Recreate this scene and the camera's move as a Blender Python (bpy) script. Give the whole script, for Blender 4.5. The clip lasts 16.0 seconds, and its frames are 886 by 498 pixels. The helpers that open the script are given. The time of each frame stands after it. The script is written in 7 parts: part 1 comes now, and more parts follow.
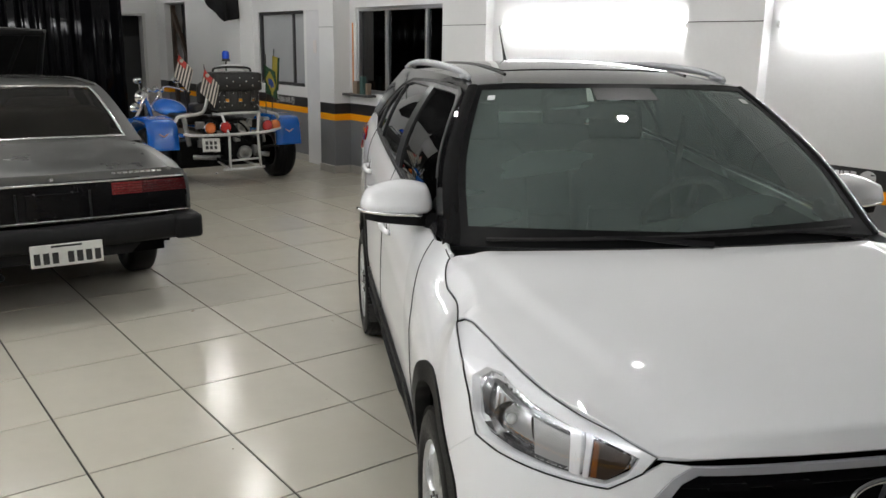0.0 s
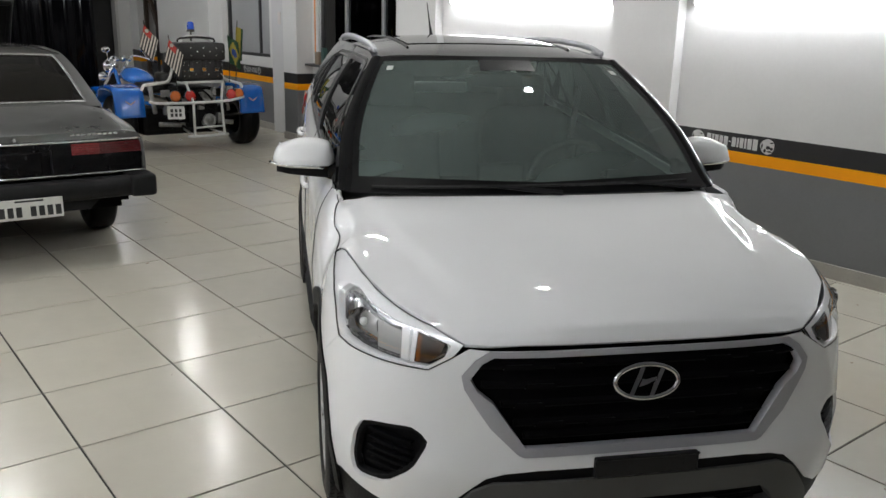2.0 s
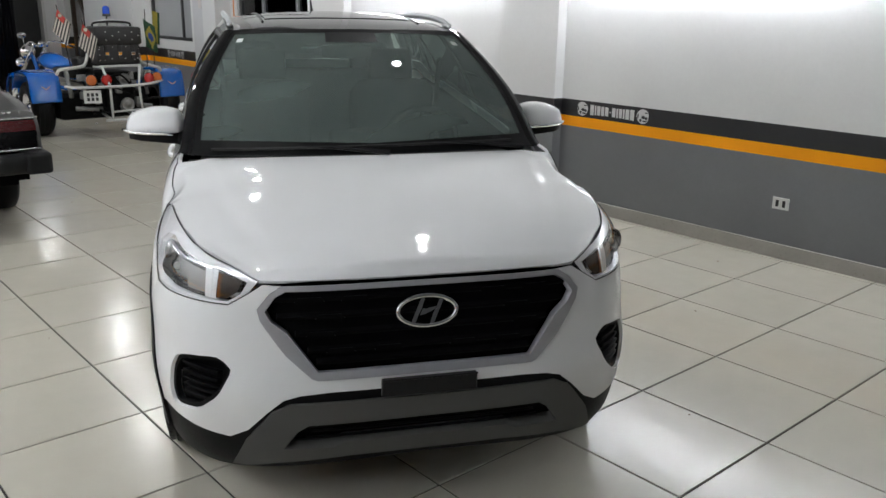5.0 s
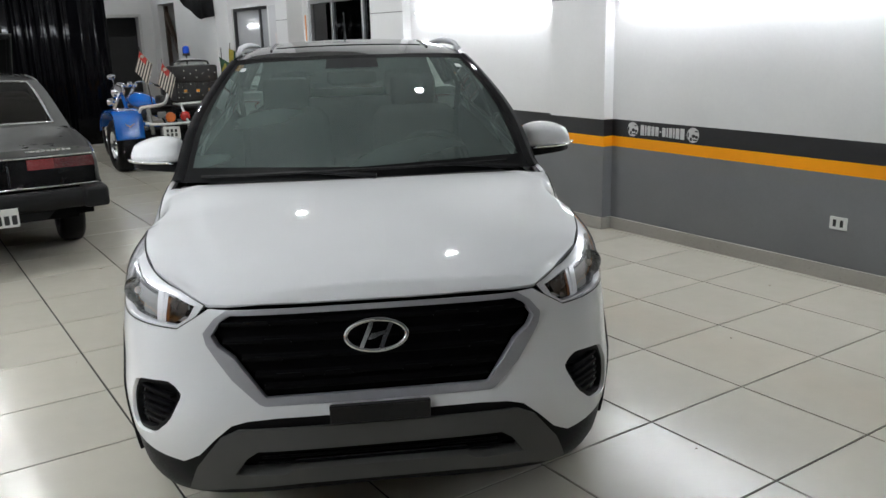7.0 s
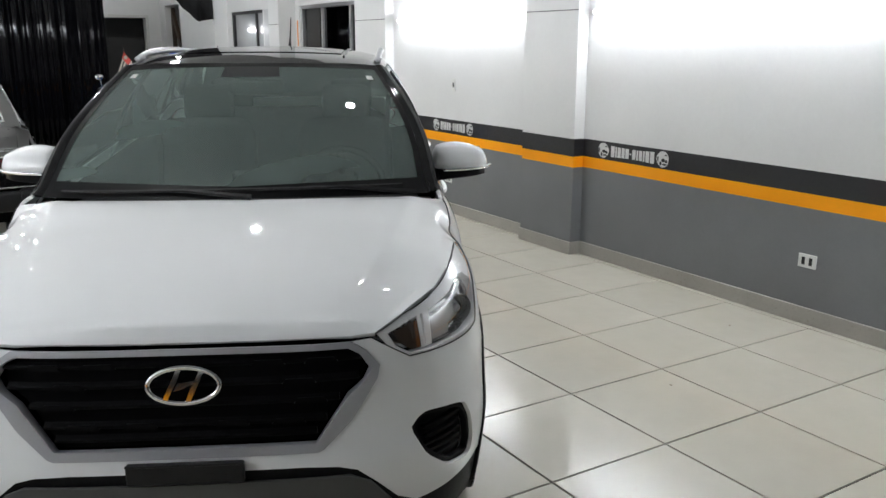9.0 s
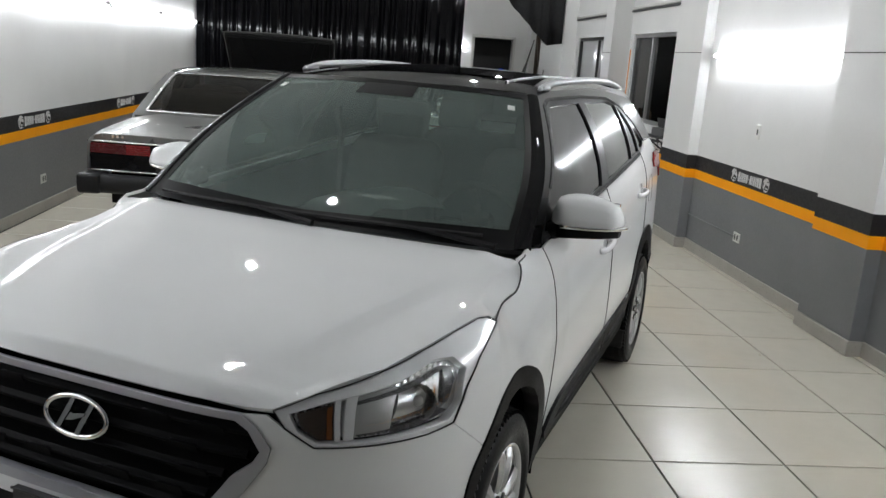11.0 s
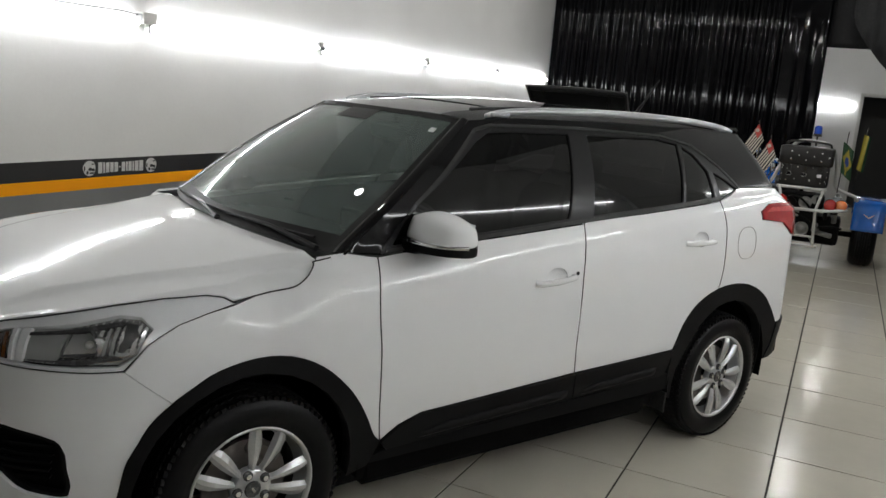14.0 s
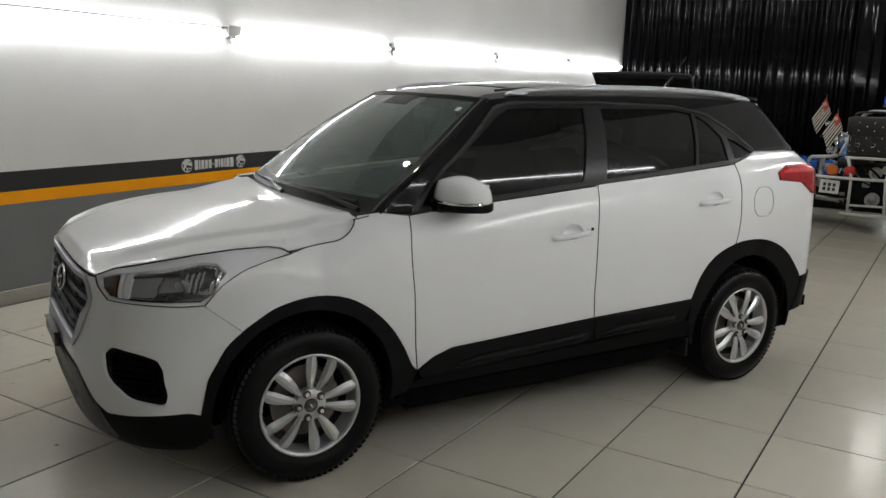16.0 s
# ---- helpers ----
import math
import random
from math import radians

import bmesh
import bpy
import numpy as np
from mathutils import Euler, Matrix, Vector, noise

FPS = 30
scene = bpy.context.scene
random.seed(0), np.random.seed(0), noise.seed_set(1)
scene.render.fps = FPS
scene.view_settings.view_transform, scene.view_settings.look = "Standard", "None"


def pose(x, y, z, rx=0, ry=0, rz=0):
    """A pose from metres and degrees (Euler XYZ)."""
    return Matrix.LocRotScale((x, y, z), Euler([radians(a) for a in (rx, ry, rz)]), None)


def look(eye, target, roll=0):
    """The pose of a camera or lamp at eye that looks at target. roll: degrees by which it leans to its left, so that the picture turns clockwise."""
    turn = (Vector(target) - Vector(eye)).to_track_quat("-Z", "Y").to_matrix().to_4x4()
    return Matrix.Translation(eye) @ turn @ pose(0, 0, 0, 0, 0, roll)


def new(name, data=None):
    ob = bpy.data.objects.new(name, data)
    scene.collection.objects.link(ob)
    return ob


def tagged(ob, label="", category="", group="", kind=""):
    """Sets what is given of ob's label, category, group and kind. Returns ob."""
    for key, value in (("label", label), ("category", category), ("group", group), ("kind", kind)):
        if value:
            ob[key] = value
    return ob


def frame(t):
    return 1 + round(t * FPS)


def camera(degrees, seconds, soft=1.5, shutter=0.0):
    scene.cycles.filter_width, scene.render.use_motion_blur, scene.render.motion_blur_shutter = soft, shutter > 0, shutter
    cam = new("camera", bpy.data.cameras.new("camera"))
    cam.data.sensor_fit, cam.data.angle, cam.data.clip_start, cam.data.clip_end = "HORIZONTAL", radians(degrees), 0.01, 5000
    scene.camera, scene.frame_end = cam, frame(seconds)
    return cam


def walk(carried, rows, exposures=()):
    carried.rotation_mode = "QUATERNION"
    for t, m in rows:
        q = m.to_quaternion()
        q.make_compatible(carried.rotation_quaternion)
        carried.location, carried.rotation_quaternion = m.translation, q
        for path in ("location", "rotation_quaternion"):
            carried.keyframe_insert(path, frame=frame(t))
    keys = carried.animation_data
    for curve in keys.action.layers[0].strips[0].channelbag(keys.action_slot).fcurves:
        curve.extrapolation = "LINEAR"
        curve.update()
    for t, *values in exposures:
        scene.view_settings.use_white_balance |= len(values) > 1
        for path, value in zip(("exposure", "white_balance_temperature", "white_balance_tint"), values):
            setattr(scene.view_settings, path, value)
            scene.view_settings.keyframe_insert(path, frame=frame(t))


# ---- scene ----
cam = camera(56.0, 16.0)
PATH = [
    (0, (-0.086, -0.212, 1.664), (1.084, 1.339, 1.189), 0.9),
    (0.5, (-0.093, -0.381, 1.671), (1.053, 1.194, 1.216), 2.4),
    (1, (-0.063, -0.564, 1.676), (1.069, 1.017, 1.209), 2.1),
    (1.5, (-0.097, -0.693, 1.676), (1.072, 0.837, 1.137), 1.8),
    (2, (-0.127, -0.829, 1.692), (1.066, 0.684, 1.156), 1.5),
    (2.5, (-0.095, -0.975, 1.658), (1.055, 0.569, 1.119), 1.5),
    (3, (-0.063, -1.101, 1.649), (1.048, 0.464, 1.09), 1.7),
    (3.5, (-0.03, -1.171, 1.622), (1.038, 0.415, 1.036), 1.7),
    (4, (0.027, -1.25, 1.627), (1.131, 0.308, 1.033), 2.3),
    (4.5, (0.062, -1.287, 1.642), (1.279, 0.194, 1.072), 1.6),
    (4.7, (0.059, -1.321, 1.656), (1.322, 0.121, 1.086), 1.0),
    (6.8, (0.445, -1.6, 1.61), (1.561, -0.015, 1.116), -1.3),
    (7, (0.493, -1.613, 1.612), (1.566, 0.0, 1.114), -1.6),
    (7.5, (0.652, -1.728, 1.627), (1.634, -0.069, 1.096), -1.7),
    (8, (0.803, -1.747, 1.613), (1.838, -0.112, 1.107), -1.9),
    (8.2, (0.859, -1.699, 1.609), (1.953, -0.099, 1.113), -1.7),
    (10.3, (1.872, -1.535, 1.638), (2.436, 0.337, 1.215), 4.7),
    (10.5, (2.012, -1.494, 1.647), (2.454, 0.41, 1.224), 4.5),
    (11, (2.289, -1.422, 1.63), (2.485, 0.518, 1.186), 4.4),
    (11.5, (2.635, -1.311, 1.651), (2.619, 0.643, 1.227), 3.9),
    (12, (3.017, -1.301, 1.652), (2.822, 0.648, 1.252), 4.1),
    (12.5, (3.364, -1.236, 1.636), (2.981, 0.687, 1.243), 4.3),
    (13, (3.665, -1.198, 1.66), (3.115, 0.685, 1.267), 4.6),
    (13.5, (4.011, -1.22, 1.649), (3.262, 0.591, 1.249), 4.4),
    (14, (4.271, -1.213, 1.635), (3.445, 0.568, 1.255), 4.9),
    (14.5, (4.503, -1.206, 1.644), (3.6, 0.543, 1.286), 5.0),
    (15, (4.718, -1.312, 1.639), (3.706, 0.373, 1.271), 4.8),
    (15.5, (4.783, -1.447, 1.623), (3.736, 0.217, 1.254), 2.8),
    (16, (4.8, -1.576, 1.596), (3.769, 0.091, 1.199), 1.7),
]
walk(cam, [(t, look(eye, target, roll)) for t, eye, target, roll in PATH], exposures=((0.0, 0.72, 6550, 10), (2.0, 0.68, 6450, 10), (3.0, 0.68, 6400, 10), (3.5, 0.78, 6350, 10), (4.5, 0.86, 6300, 10), (7.5, 1.00, 6200, 9), (8.2, 1.16, 6200, 9),
           (10.5, 0.82, 6300, 9), (11.0, 0.79, 6300, 9), (12.0, 0.78, 6400, 9), (13.0, 0.72, 6500, 9), (14.0, 0.47, 6550, 9), (16.0, 0.35, 6600, 9)))

from mathutils.geometry import delaunay_2d_cdt, tessellate_polygon

# ---- light ----
world = bpy.data.worlds.new("world")
world.use_nodes = True
world.node_tree.nodes["Background"].inputs[0].default_value = (0.02, 0.02, 0.022, 1)
world.node_tree.nodes["Background"].inputs[1].default_value = 0.3
scene.world = world
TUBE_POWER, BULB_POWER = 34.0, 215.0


# ---- materials ----
def socket(nodes, name, value):
    if name in nodes.inputs:
        nodes.inputs[name].default_value = value


def mat(name, color, rough=0.5, metal=0.0, vary=0.08, scale=6.0, fine=60.0, bump=0.0, coat=0.0, rough_vary=0.08, per_object=0.0, spec=0.5):
    """A principled surface with colour and gloss that vary at two scales."""
    m = bpy.data.materials.new(name)
    m.use_nodes = True
    t = m.node_tree
    b = t.nodes["Principled BSDF"]
    socket(b, "Metallic", metal)
    socket(b, "Specular IOR Level", spec)
    socket(b, "Coat Weight", coat)
    socket(b, "Coat Roughness", 0.03)
    tc = t.nodes.new("ShaderNodeTexCoord")
    big, small = t.nodes.new("ShaderNodeTexNoise"), t.nodes.new("ShaderNodeTexNoise")
    big.inputs["Scale"].default_value, big.inputs["Detail"].default_value = scale, 4
    small.inputs["Scale"].default_value, small.inputs["Detail"].default_value = fine, 3
    for n in (big, small):
        t.links.new(tc.outputs["Object"], n.inputs["Vector"])
    add = t.nodes.new("ShaderNodeMath")
    add.operation = "MULTIPLY_ADD"
    t.links.new(small.outputs["Fac"], add.inputs[0])
    add.inputs[1].default_value = 0.4
    t.links.new(big.outputs["Fac"], add.inputs[2])
    rng = t.nodes.new("ShaderNodeMapRange")
    rng.inputs["From Min"].default_value, rng.inputs["From Max"].default_value = 0.4, 1.0
    rng.inputs["To Min"].default_value, rng.inputs["To Max"].default_value = 1 - vary, 1 + vary
    t.links.new(add.outputs[0], rng.inputs["Value"])
    fac = rng.outputs["Result"]
    if per_object:
        info = t.nodes.new("ShaderNodeObjectInfo")
        r2 = t.nodes.new("ShaderNodeMapRange")
        r2.inputs["To Min"].default_value, r2.inputs["To Max"].default_value = 1 - per_object, 1 + per_object
        t.links.new(info.outputs["Random"], r2.inputs["Value"])
        mul = t.nodes.new("ShaderNodeMath")
        mul.operation = "MULTIPLY"
        t.links.new(fac, mul.inputs[0])
        t.links.new(r2.outputs["Result"], mul.inputs[1])
        fac = mul.outputs[0]
    vm = t.nodes.new("ShaderNodeVectorMath")
    vm.operation = "SCALE"
    vm.inputs[0].default_value = color[:3]
    t.links.new(fac, vm.inputs["Scale"])
    t.links.new(vm.outputs["Vector"], b.inputs["Base Color"])
    rr = t.nodes.new("ShaderNodeMapRange")
    rr.inputs["From Min"].default_value, rr.inputs["From Max"].default_value = 0.3, 0.7
    rr.inputs["To Min"].default_value, rr.inputs["To Max"].default_value = max(0.0, rough * (1 - rough_vary * 3)), min(1.0, rough * (1 + rough_vary * 3))
    t.links.new(small.outputs["Fac"], rr.inputs["Value"])
    t.links.new(rr.outputs["Result"], b.inputs["Roughness"])
    if bump:
        bp = t.nodes.new("ShaderNodeBump")
        bp.inputs["Strength"].default_value, bp.inputs["Distance"].default_value = 1.0, bump
        t.links.new(add.outputs[0], bp.inputs["Height"])
        t.links.new(bp.outputs["Normal"], b.inputs["Normal"])
    return m


def glow(name, color, power):
    m = bpy.data.materials.new(name)
    m.use_nodes = True
    b = m.node_tree.nodes["Principled BSDF"]
    socket(b, "Base Color", (*color, 1))
    socket(b, "Emission Color", (*color, 1))
    socket(b, "Emission Strength", power)
    return m


def pane_mat(name, tint, gloss_rough=0.0, ior=1.5, veil=0.0, veil_color=(0.6, 0.62, 0.6)):
    """Thin glass: a tinted clear sheet with Fresnel gloss."""
    m = bpy.data.materials.new(name)
    m.use_nodes = True
    t = m.node_tree
    out = t.nodes["Material Output"]
    t.nodes.remove(t.nodes["Principled BSDF"])
    clear, gloss, mix, fres = (t.nodes.new(k) for k in ("ShaderNodeBsdfTransparent", "ShaderNodeBsdfGlossy", "ShaderNodeMixShader", "ShaderNodeLayerWeight"))
    clear.inputs["Color"].default_value = (*tint, 1)
    gloss.inputs["Roughness"].default_value = gloss_rough
    gloss.inputs["Color"].default_value = (1, 1, 1, 1)
    fres.inputs["Blend"].default_value = 0.5
    power, share = t.nodes.new("ShaderNodeMath"), t.nodes.new("ShaderNodeMath")
    power.operation, share.operation = "POWER", "MULTIPLY_ADD"
    power.inputs[1].default_value = 5.0
    f0 = ((ior - 1) / (ior + 1)) ** 2
    share.inputs[1].default_value, share.inputs[2].default_value = 1 - f0, f0
    t.links.new(fres.outputs["Facing"], power.inputs[0])
    t.links.new(power.outputs[0], share.inputs[0])
    t.links.new(share.outputs[0], mix.inputs[0])
    t.links.new(clear.outputs[0], mix.inputs[1])
    t.links.new(gloss.outputs[0], mix.inputs[2])
    last = mix.outputs[0]
    # pale diffuse film: haze of reflections and dust on the glass, put into colour
    if veil:
        film, mix2, ns, mr_ = (t.nodes.new(k) for k in ("ShaderNodeBsdfDiffuse", "ShaderNodeMixShader", "ShaderNodeTexNoise", "ShaderNodeMapRange"))
        film.inputs["Color"].default_value = (*veil_color, 1)
        ns.inputs["Scale"].default_value = 3.0
        mr_.inputs["To Min"].default_value, mr_.inputs["To Max"].default_value = veil * 0.6, veil * 1.4
        t.links.new(ns.outputs["Fac"], mr_.inputs["Value"])
        t.links.new(mr_.outputs["Result"], mix2.inputs[0])
        t.links.new(last, mix2.inputs[1])
        t.links.new(film.outputs[0], mix2.inputs[2])
        last = mix2.outputs[0]
    t.links.new(last, out.inputs["Surface"])
    return m


M = {}
M["white_wall"] = mat("white_wall", (0.74, 0.74, 0.735), 0.55, vary=0.05, scale=1.3, fine=40, bump=0.0012)
M["grey_wall"] = mat("grey_wall", (0.182, 0.186, 0.197), 0.45, vary=0.1, scale=1.6, fine=45, bump=0.0010)
M["orange_paint"] = mat("orange_paint", (0.97, 0.375, 0.004), 0.5, spec=0.2, vary=0.05, scale=3, bump=0.0006)
M["black_paint"] = mat("black_paint", (0.016, 0.016, 0.018), 0.45, vary=0.15, scale=3, bump=0.0006)
M["letter_white"] = mat("letter_white", (0.62, 0.62, 0.62), 0.6, vary=0.15, scale=25, fine=120)
M["skirting"] = mat("skirting", (0.40, 0.38, 0.345), 0.35, vary=0.1, scale=4, bump=0.0005)
M["tile"] = mat("tile", (0.572, 0.54, 0.455), 0.2, vary=0.05, scale=1.6, fine=9, rough_vary=0.03, per_object=0.035, bump=0.00006)
M["grout"] = mat("grout", (0.022, 0.018, 0.014), 0.85, vary=0.35, scale=3, fine=30)
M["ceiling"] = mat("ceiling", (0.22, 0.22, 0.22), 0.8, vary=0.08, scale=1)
M["gate"] = mat("gate", (0.075, 0.075, 0.08), 0.5, metal=0.2, vary=0.1, scale=2)
M["curtain"] = mat("curtain", (0.0022, 0.0023, 0.003), 0.065, spec=0.12, vary=0.2, scale=5, fine=90, rough_vary=0.1)
M["cloth_black"] = mat("cloth_black", (0.006, 0.006, 0.007), 0.8, vary=0.2, scale=8, fine=120, bump=0.001)
M["tube"] = glow("tube", (0.96, 0.98, 1.0), TUBE_POWER)
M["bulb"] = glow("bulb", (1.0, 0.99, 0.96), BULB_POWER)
M["fitting"] = mat("fitting", (0.62, 0.62, 0.60), 0.4, vary=0.08, scale=20)
M["fitting_dark"] = mat("fitting_dark", (0.12, 0.12, 0.12), 0.5)
M["plastic_white"] = mat("plastic_white", (0.72, 0.72, 0.70), 0.35, vary=0.04)
M["aluminium"] = mat("aluminium", (0.50, 0.50, 0.51), 0.35, metal=0.9, vary=0.06)
M["dark_frame"] = mat("dark_frame", (0.05, 0.05, 0.052), 0.45, metal=0.4)
M["pane_dark"] = pane_mat("pane_dark", (0.10, 0.10, 0.105))
M["frosted"] = mat("frosted", (0.42, 0.43, 0.44), 0.06, vary=0.05, scale=2)
M["door_white"] = mat("door_white", (0.74, 0.74, 0.75), 0.14, vary=0.03)
# near-black colour standing in for the shade of rooms behind the openings
M["unlit_room"] = mat("unlit_room", (0.05, 0.05, 0.05), 0.8)
M["wood_dark"] = mat("wood_dark", (0.06, 0.04, 0.028), 0.55, vary=0.3, scale=4, fine=60)
M["paper"] = mat("paper", (0.7, 0.66, 0.64), 0.7)
M["red_ink"] = mat("red_ink", (0.5, 0.05, 0.04), 0.6)


# ---- mesh helpers ----
def link(name, bm, material, parent=None, smooth=False, label=""):
    me = bpy.data.meshes.new(name)
    bmesh.ops.recalc_face_normals(bm, faces=bm.faces)
    bm.to_mesh(me)
    bm.free()
    for m_ in material if isinstance(material, (list, tuple)) else [material]:
        me.materials.append(m_)
    if smooth:
        for p_ in me.polygons:
            p_.use_smooth = True
    ob = new(name, me)
    if parent is not None:
        ob.parent = parent
    if label:
        ob["label"] = label
    return ob


def part(name, bm, material, parent, label="", smooth=False):
    return link(name, bm, material, parent, smooth, label)


def thing(name, m=None, label="", category="", group="", kind=""):
    ob = new(name)
    ob.empty_display_size = 0.1
    if m is not None:
        ob.matrix_basis = m
    return tagged(ob, label, category, group, kind)


def add_box(bm, c, s, bevel=0.0, m=None, segs=1):
    """A box at centre c with sizes s, bevelled, joined into bm."""
    b = bmesh.new()
    bmesh.ops.create_cube(b, size=1.0)
    bmesh.ops.scale(b, vec=s, verts=b.verts)
    if bevel:
        bmesh.ops.bevel(b, geom=b.edges[:], offset=min(bevel, 0.45 * min(s)), segments=segs, profile=0.6, affect="EDGES")
    bmesh.ops.translate(b, vec=c, verts=b.verts)
    if m is not None:
        b.transform(m)
    join(bm, b)


def join(bm, other):
    me = bpy.data.meshes.new("join")
    other.to_mesh(me)
    other.free()
    bm.from_mesh(me)
    bpy.data.meshes.remove(me)


def add_cyl(bm, p0, p1, r0, r1=None, segs=16, caps=True):
    """A cylinder or cone from p0 to p1."""
    p0, p1 = Vector(p0), Vector(p1)
    b = bmesh.new()
    bmesh.ops.create_cone(b, cap_ends=caps, segments=segs, radius1=r0, radius2=r0 if r1 is None else r1, depth=(p1 - p0).length)
    b.transform(Matrix.Translation((p0 + p1) / 2) @ (p1 - p0).to_track_quat("Z", "Y").to_matrix().to_4x4())
    join(bm, b)


def add_ball(bm, c, s, segs=14, rings=9):
    b = bmesh.new()
    bmesh.ops.create_uvsphere(b, u_segments=segs, v_segments=rings, radius=1.0)
    bmesh.ops.scale(b, vec=s if isinstance(s, (tuple, list)) else (s, s, s), verts=b.verts)
    bmesh.ops.translate(b, vec=c, verts=b.verts)
    join(bm, b)


def add_tube(bm, pts, r, segs=8, closed=False, caps=True):
    """A round bar swept along points."""
    pts = [Vector(p) for p in pts]
    n = len(pts)
    rad = r if isinstance(r, (list, tuple)) else [r] * n
    rings, side = [], None
    for i, p in enumerate(pts):
        a = pts[(i - 1) % n] if closed or i > 0 else p
        b = pts[(i + 1) % n] if closed or i < n - 1 else p
        d = (b - a).normalized()
        if side is None:
            side = d.orthogonal().normalized()
        side = (side - d * side.dot(d)).normalized()
        up = d.cross(side)
        rings.append([bm.verts.new(p + rad[i] * (math.cos(2 * math.pi * k / segs) * side + math.sin(2 * math.pi * k / segs) * up)) for k in range(segs)])
    for i in range(n if closed else n - 1):
        q, w = rings[i], rings[(i + 1) % n]
        for k in range(segs):
            bm.faces.new((q[k], q[(k + 1) % segs], w[(k + 1) % segs], w[k]))
    if caps and not closed:
        bm.faces.new(rings[0][::-1])
        bm.faces.new(rings[-1])


def smooth_path(pts, per=6, closed=False):
    """Catmull-Rom points through pts."""
    pts = [Vector(p) for p in pts]
    n, out = len(pts), []
    for i in range(n if closed else n - 1):
        g = (lambda k: pts[k % n]) if closed else (lambda k: pts[min(max(k, 0), n - 1)])
        p0, p1, p2, p3 = g(i - 1), g(i), g(i + 1), g(i + 2)
        for k in range(per):
            t = k / per
            out.append(0.5 * ((2 * p1) + (p2 - p0) * t + (2 * p0 - 5 * p1 + 4 * p2 - p3) * t * t + (3 * p1 - p0 - 3 * p2 + p3) * t ** 3))
    if not closed:
        out.append(pts[-1])
    return out


def add_prism(bm, poly, z0, z1):
    """A polygon in plan, drawn up from z0 to z1."""
    lo = [bm.verts.new((x, y, z0)) for x, y in poly]
    hi = [bm.verts.new((x, y, z1)) for x, y in poly]
    n = len(poly)
    for a, b, c in tessellate_polygon([[Vector((x, y, 0)) for x, y in poly]]):
        bm.faces.new((lo[a], lo[b], lo[c]))
        bm.faces.new((hi[a], hi[b], hi[c]))
    for i in range(n):
        bm.faces.new((lo[i], lo[(i + 1) % n], hi[(i + 1) % n], hi[i]))


def add_plate(bm, poly, m, thick):
    """A flat polygon (x, y) of some thickness, laid by the pose m (z is its front)."""
    b = bmesh.new()
    add_prism(b, poly, 0.0, thick)
    b.transform(m)
    join(bm, b)


def add_lathe(bm, prof, segs=32, m=None, closed=False):
    """Turns a profile of (radius, height) round z."""
    b = bmesh.new()
    rings = []
    for r, h in prof:
        rings.append([b.verts.new((r * math.cos(2 * math.pi * k / segs), r * math.sin(2 * math.pi * k / segs), h)) for k in range(segs)])
    for q, w in zip(rings, rings[1:] + (rings[:1] if closed else [])):
        for k in range(segs):
            b.faces.new((q[k], q[(k + 1) % segs], w[(k + 1) % segs], w[k]))
    bmesh.ops.remove_doubles(b, verts=b.verts, dist=1e-5)
    if m is not None:
        b.transform(m)
    join(bm, b)

# ---- materials of the vehicles ----
M["car_white"] = mat("car_white", (0.84, 0.845, 0.85), 0.35, vary=0.012, scale=3, fine=300, coat=1.0, rough_vary=0.05, spec=0.0)
M["car_black"] = mat("car_black", (0.007, 0.007, 0.0075), 0.04, vary=0.05, scale=3, fine=200, rough_vary=0.05, spec=0.2)
M["cladding"] = mat("cladding", (0.006, 0.006, 0.0065), 0.5, vary=0.12, scale=6, fine=400, bump=0.0002, spec=0.1)
M["sill_black"] = mat("sill_black", (0.005, 0.005, 0.0055), 0.6, vary=0.0, spec=0.08, rough_vary=0.0)
M["trim_black"] = mat("trim_black", (0.008, 0.008, 0.009), 0.35, vary=0.1, fine=200, spec=0.3)
M["grille_black"] = mat("grille_black", (0.003, 0.003, 0.0035), 0.5, vary=0.15, fine=200, spec=0.08)
M["satin_silver"] = mat("satin_silver", (0.42, 0.42, 0.45), 0.38, metal=0.35, vary=0.03, fine=40, rough_vary=0.02)
M["skid_silver"] = mat("skid_silver", (0.088, 0.087, 0.084), 0.5, spec=0.2, metal=0.0, vary=0.05, fine=60, rough_vary=0.02)
M["chrome"] = mat("chrome", (0.86, 0.87, 0.88), 0.06, metal=1.0, vary=0.02, rough_vary=0.1)
M["reflector"] = mat("reflector", (0.62, 0.62, 0.62), 0.12, metal=0.95, vary=0.10, scale=30, fine=60, rough_vary=0.05)
M["lamp_bezel"] = mat("lamp_bezel", (0.92, 0.92, 0.93), 0.2, metal=0.1, vary=0.03, fine=30, rough_vary=0.02)
M["lamp_dark"] = mat("lamp_dark", (0.50, 0.50, 0.505), 0.12, metal=1.0, vary=0.3, scale=25, fine=60)
M["lamp_panel"] = mat("lamp_panel", (0.52, 0.52, 0.52), 0.24, metal=0.45, vary=0.05, fine=30, rough_vary=0.02)
M["lamp_black"] = mat("lamp_black", (0.06, 0.06, 0.062), 0.25, vary=0.2, scale=30)
M["lens_clear"] = pane_mat("lens_clear", (0.97, 0.975, 0.98))
M["lens_red"] = mat("lens_red", (0.30, 0.003, 0.006), 0.12, vary=0.15, scale=40, fine=160, coat=0.35, spec=0.2)
M["lens_red_light"] = mat("lens_red_light", (0.58, 0.03, 0.03), 0.15, vary=0.15, scale=40, fine=160, coat=0.4)
M["lens_amber"] = mat("lens_amber", (0.040, 0.026, 0.018), 0.2, vary=0.25, scale=40, coat=0.6)
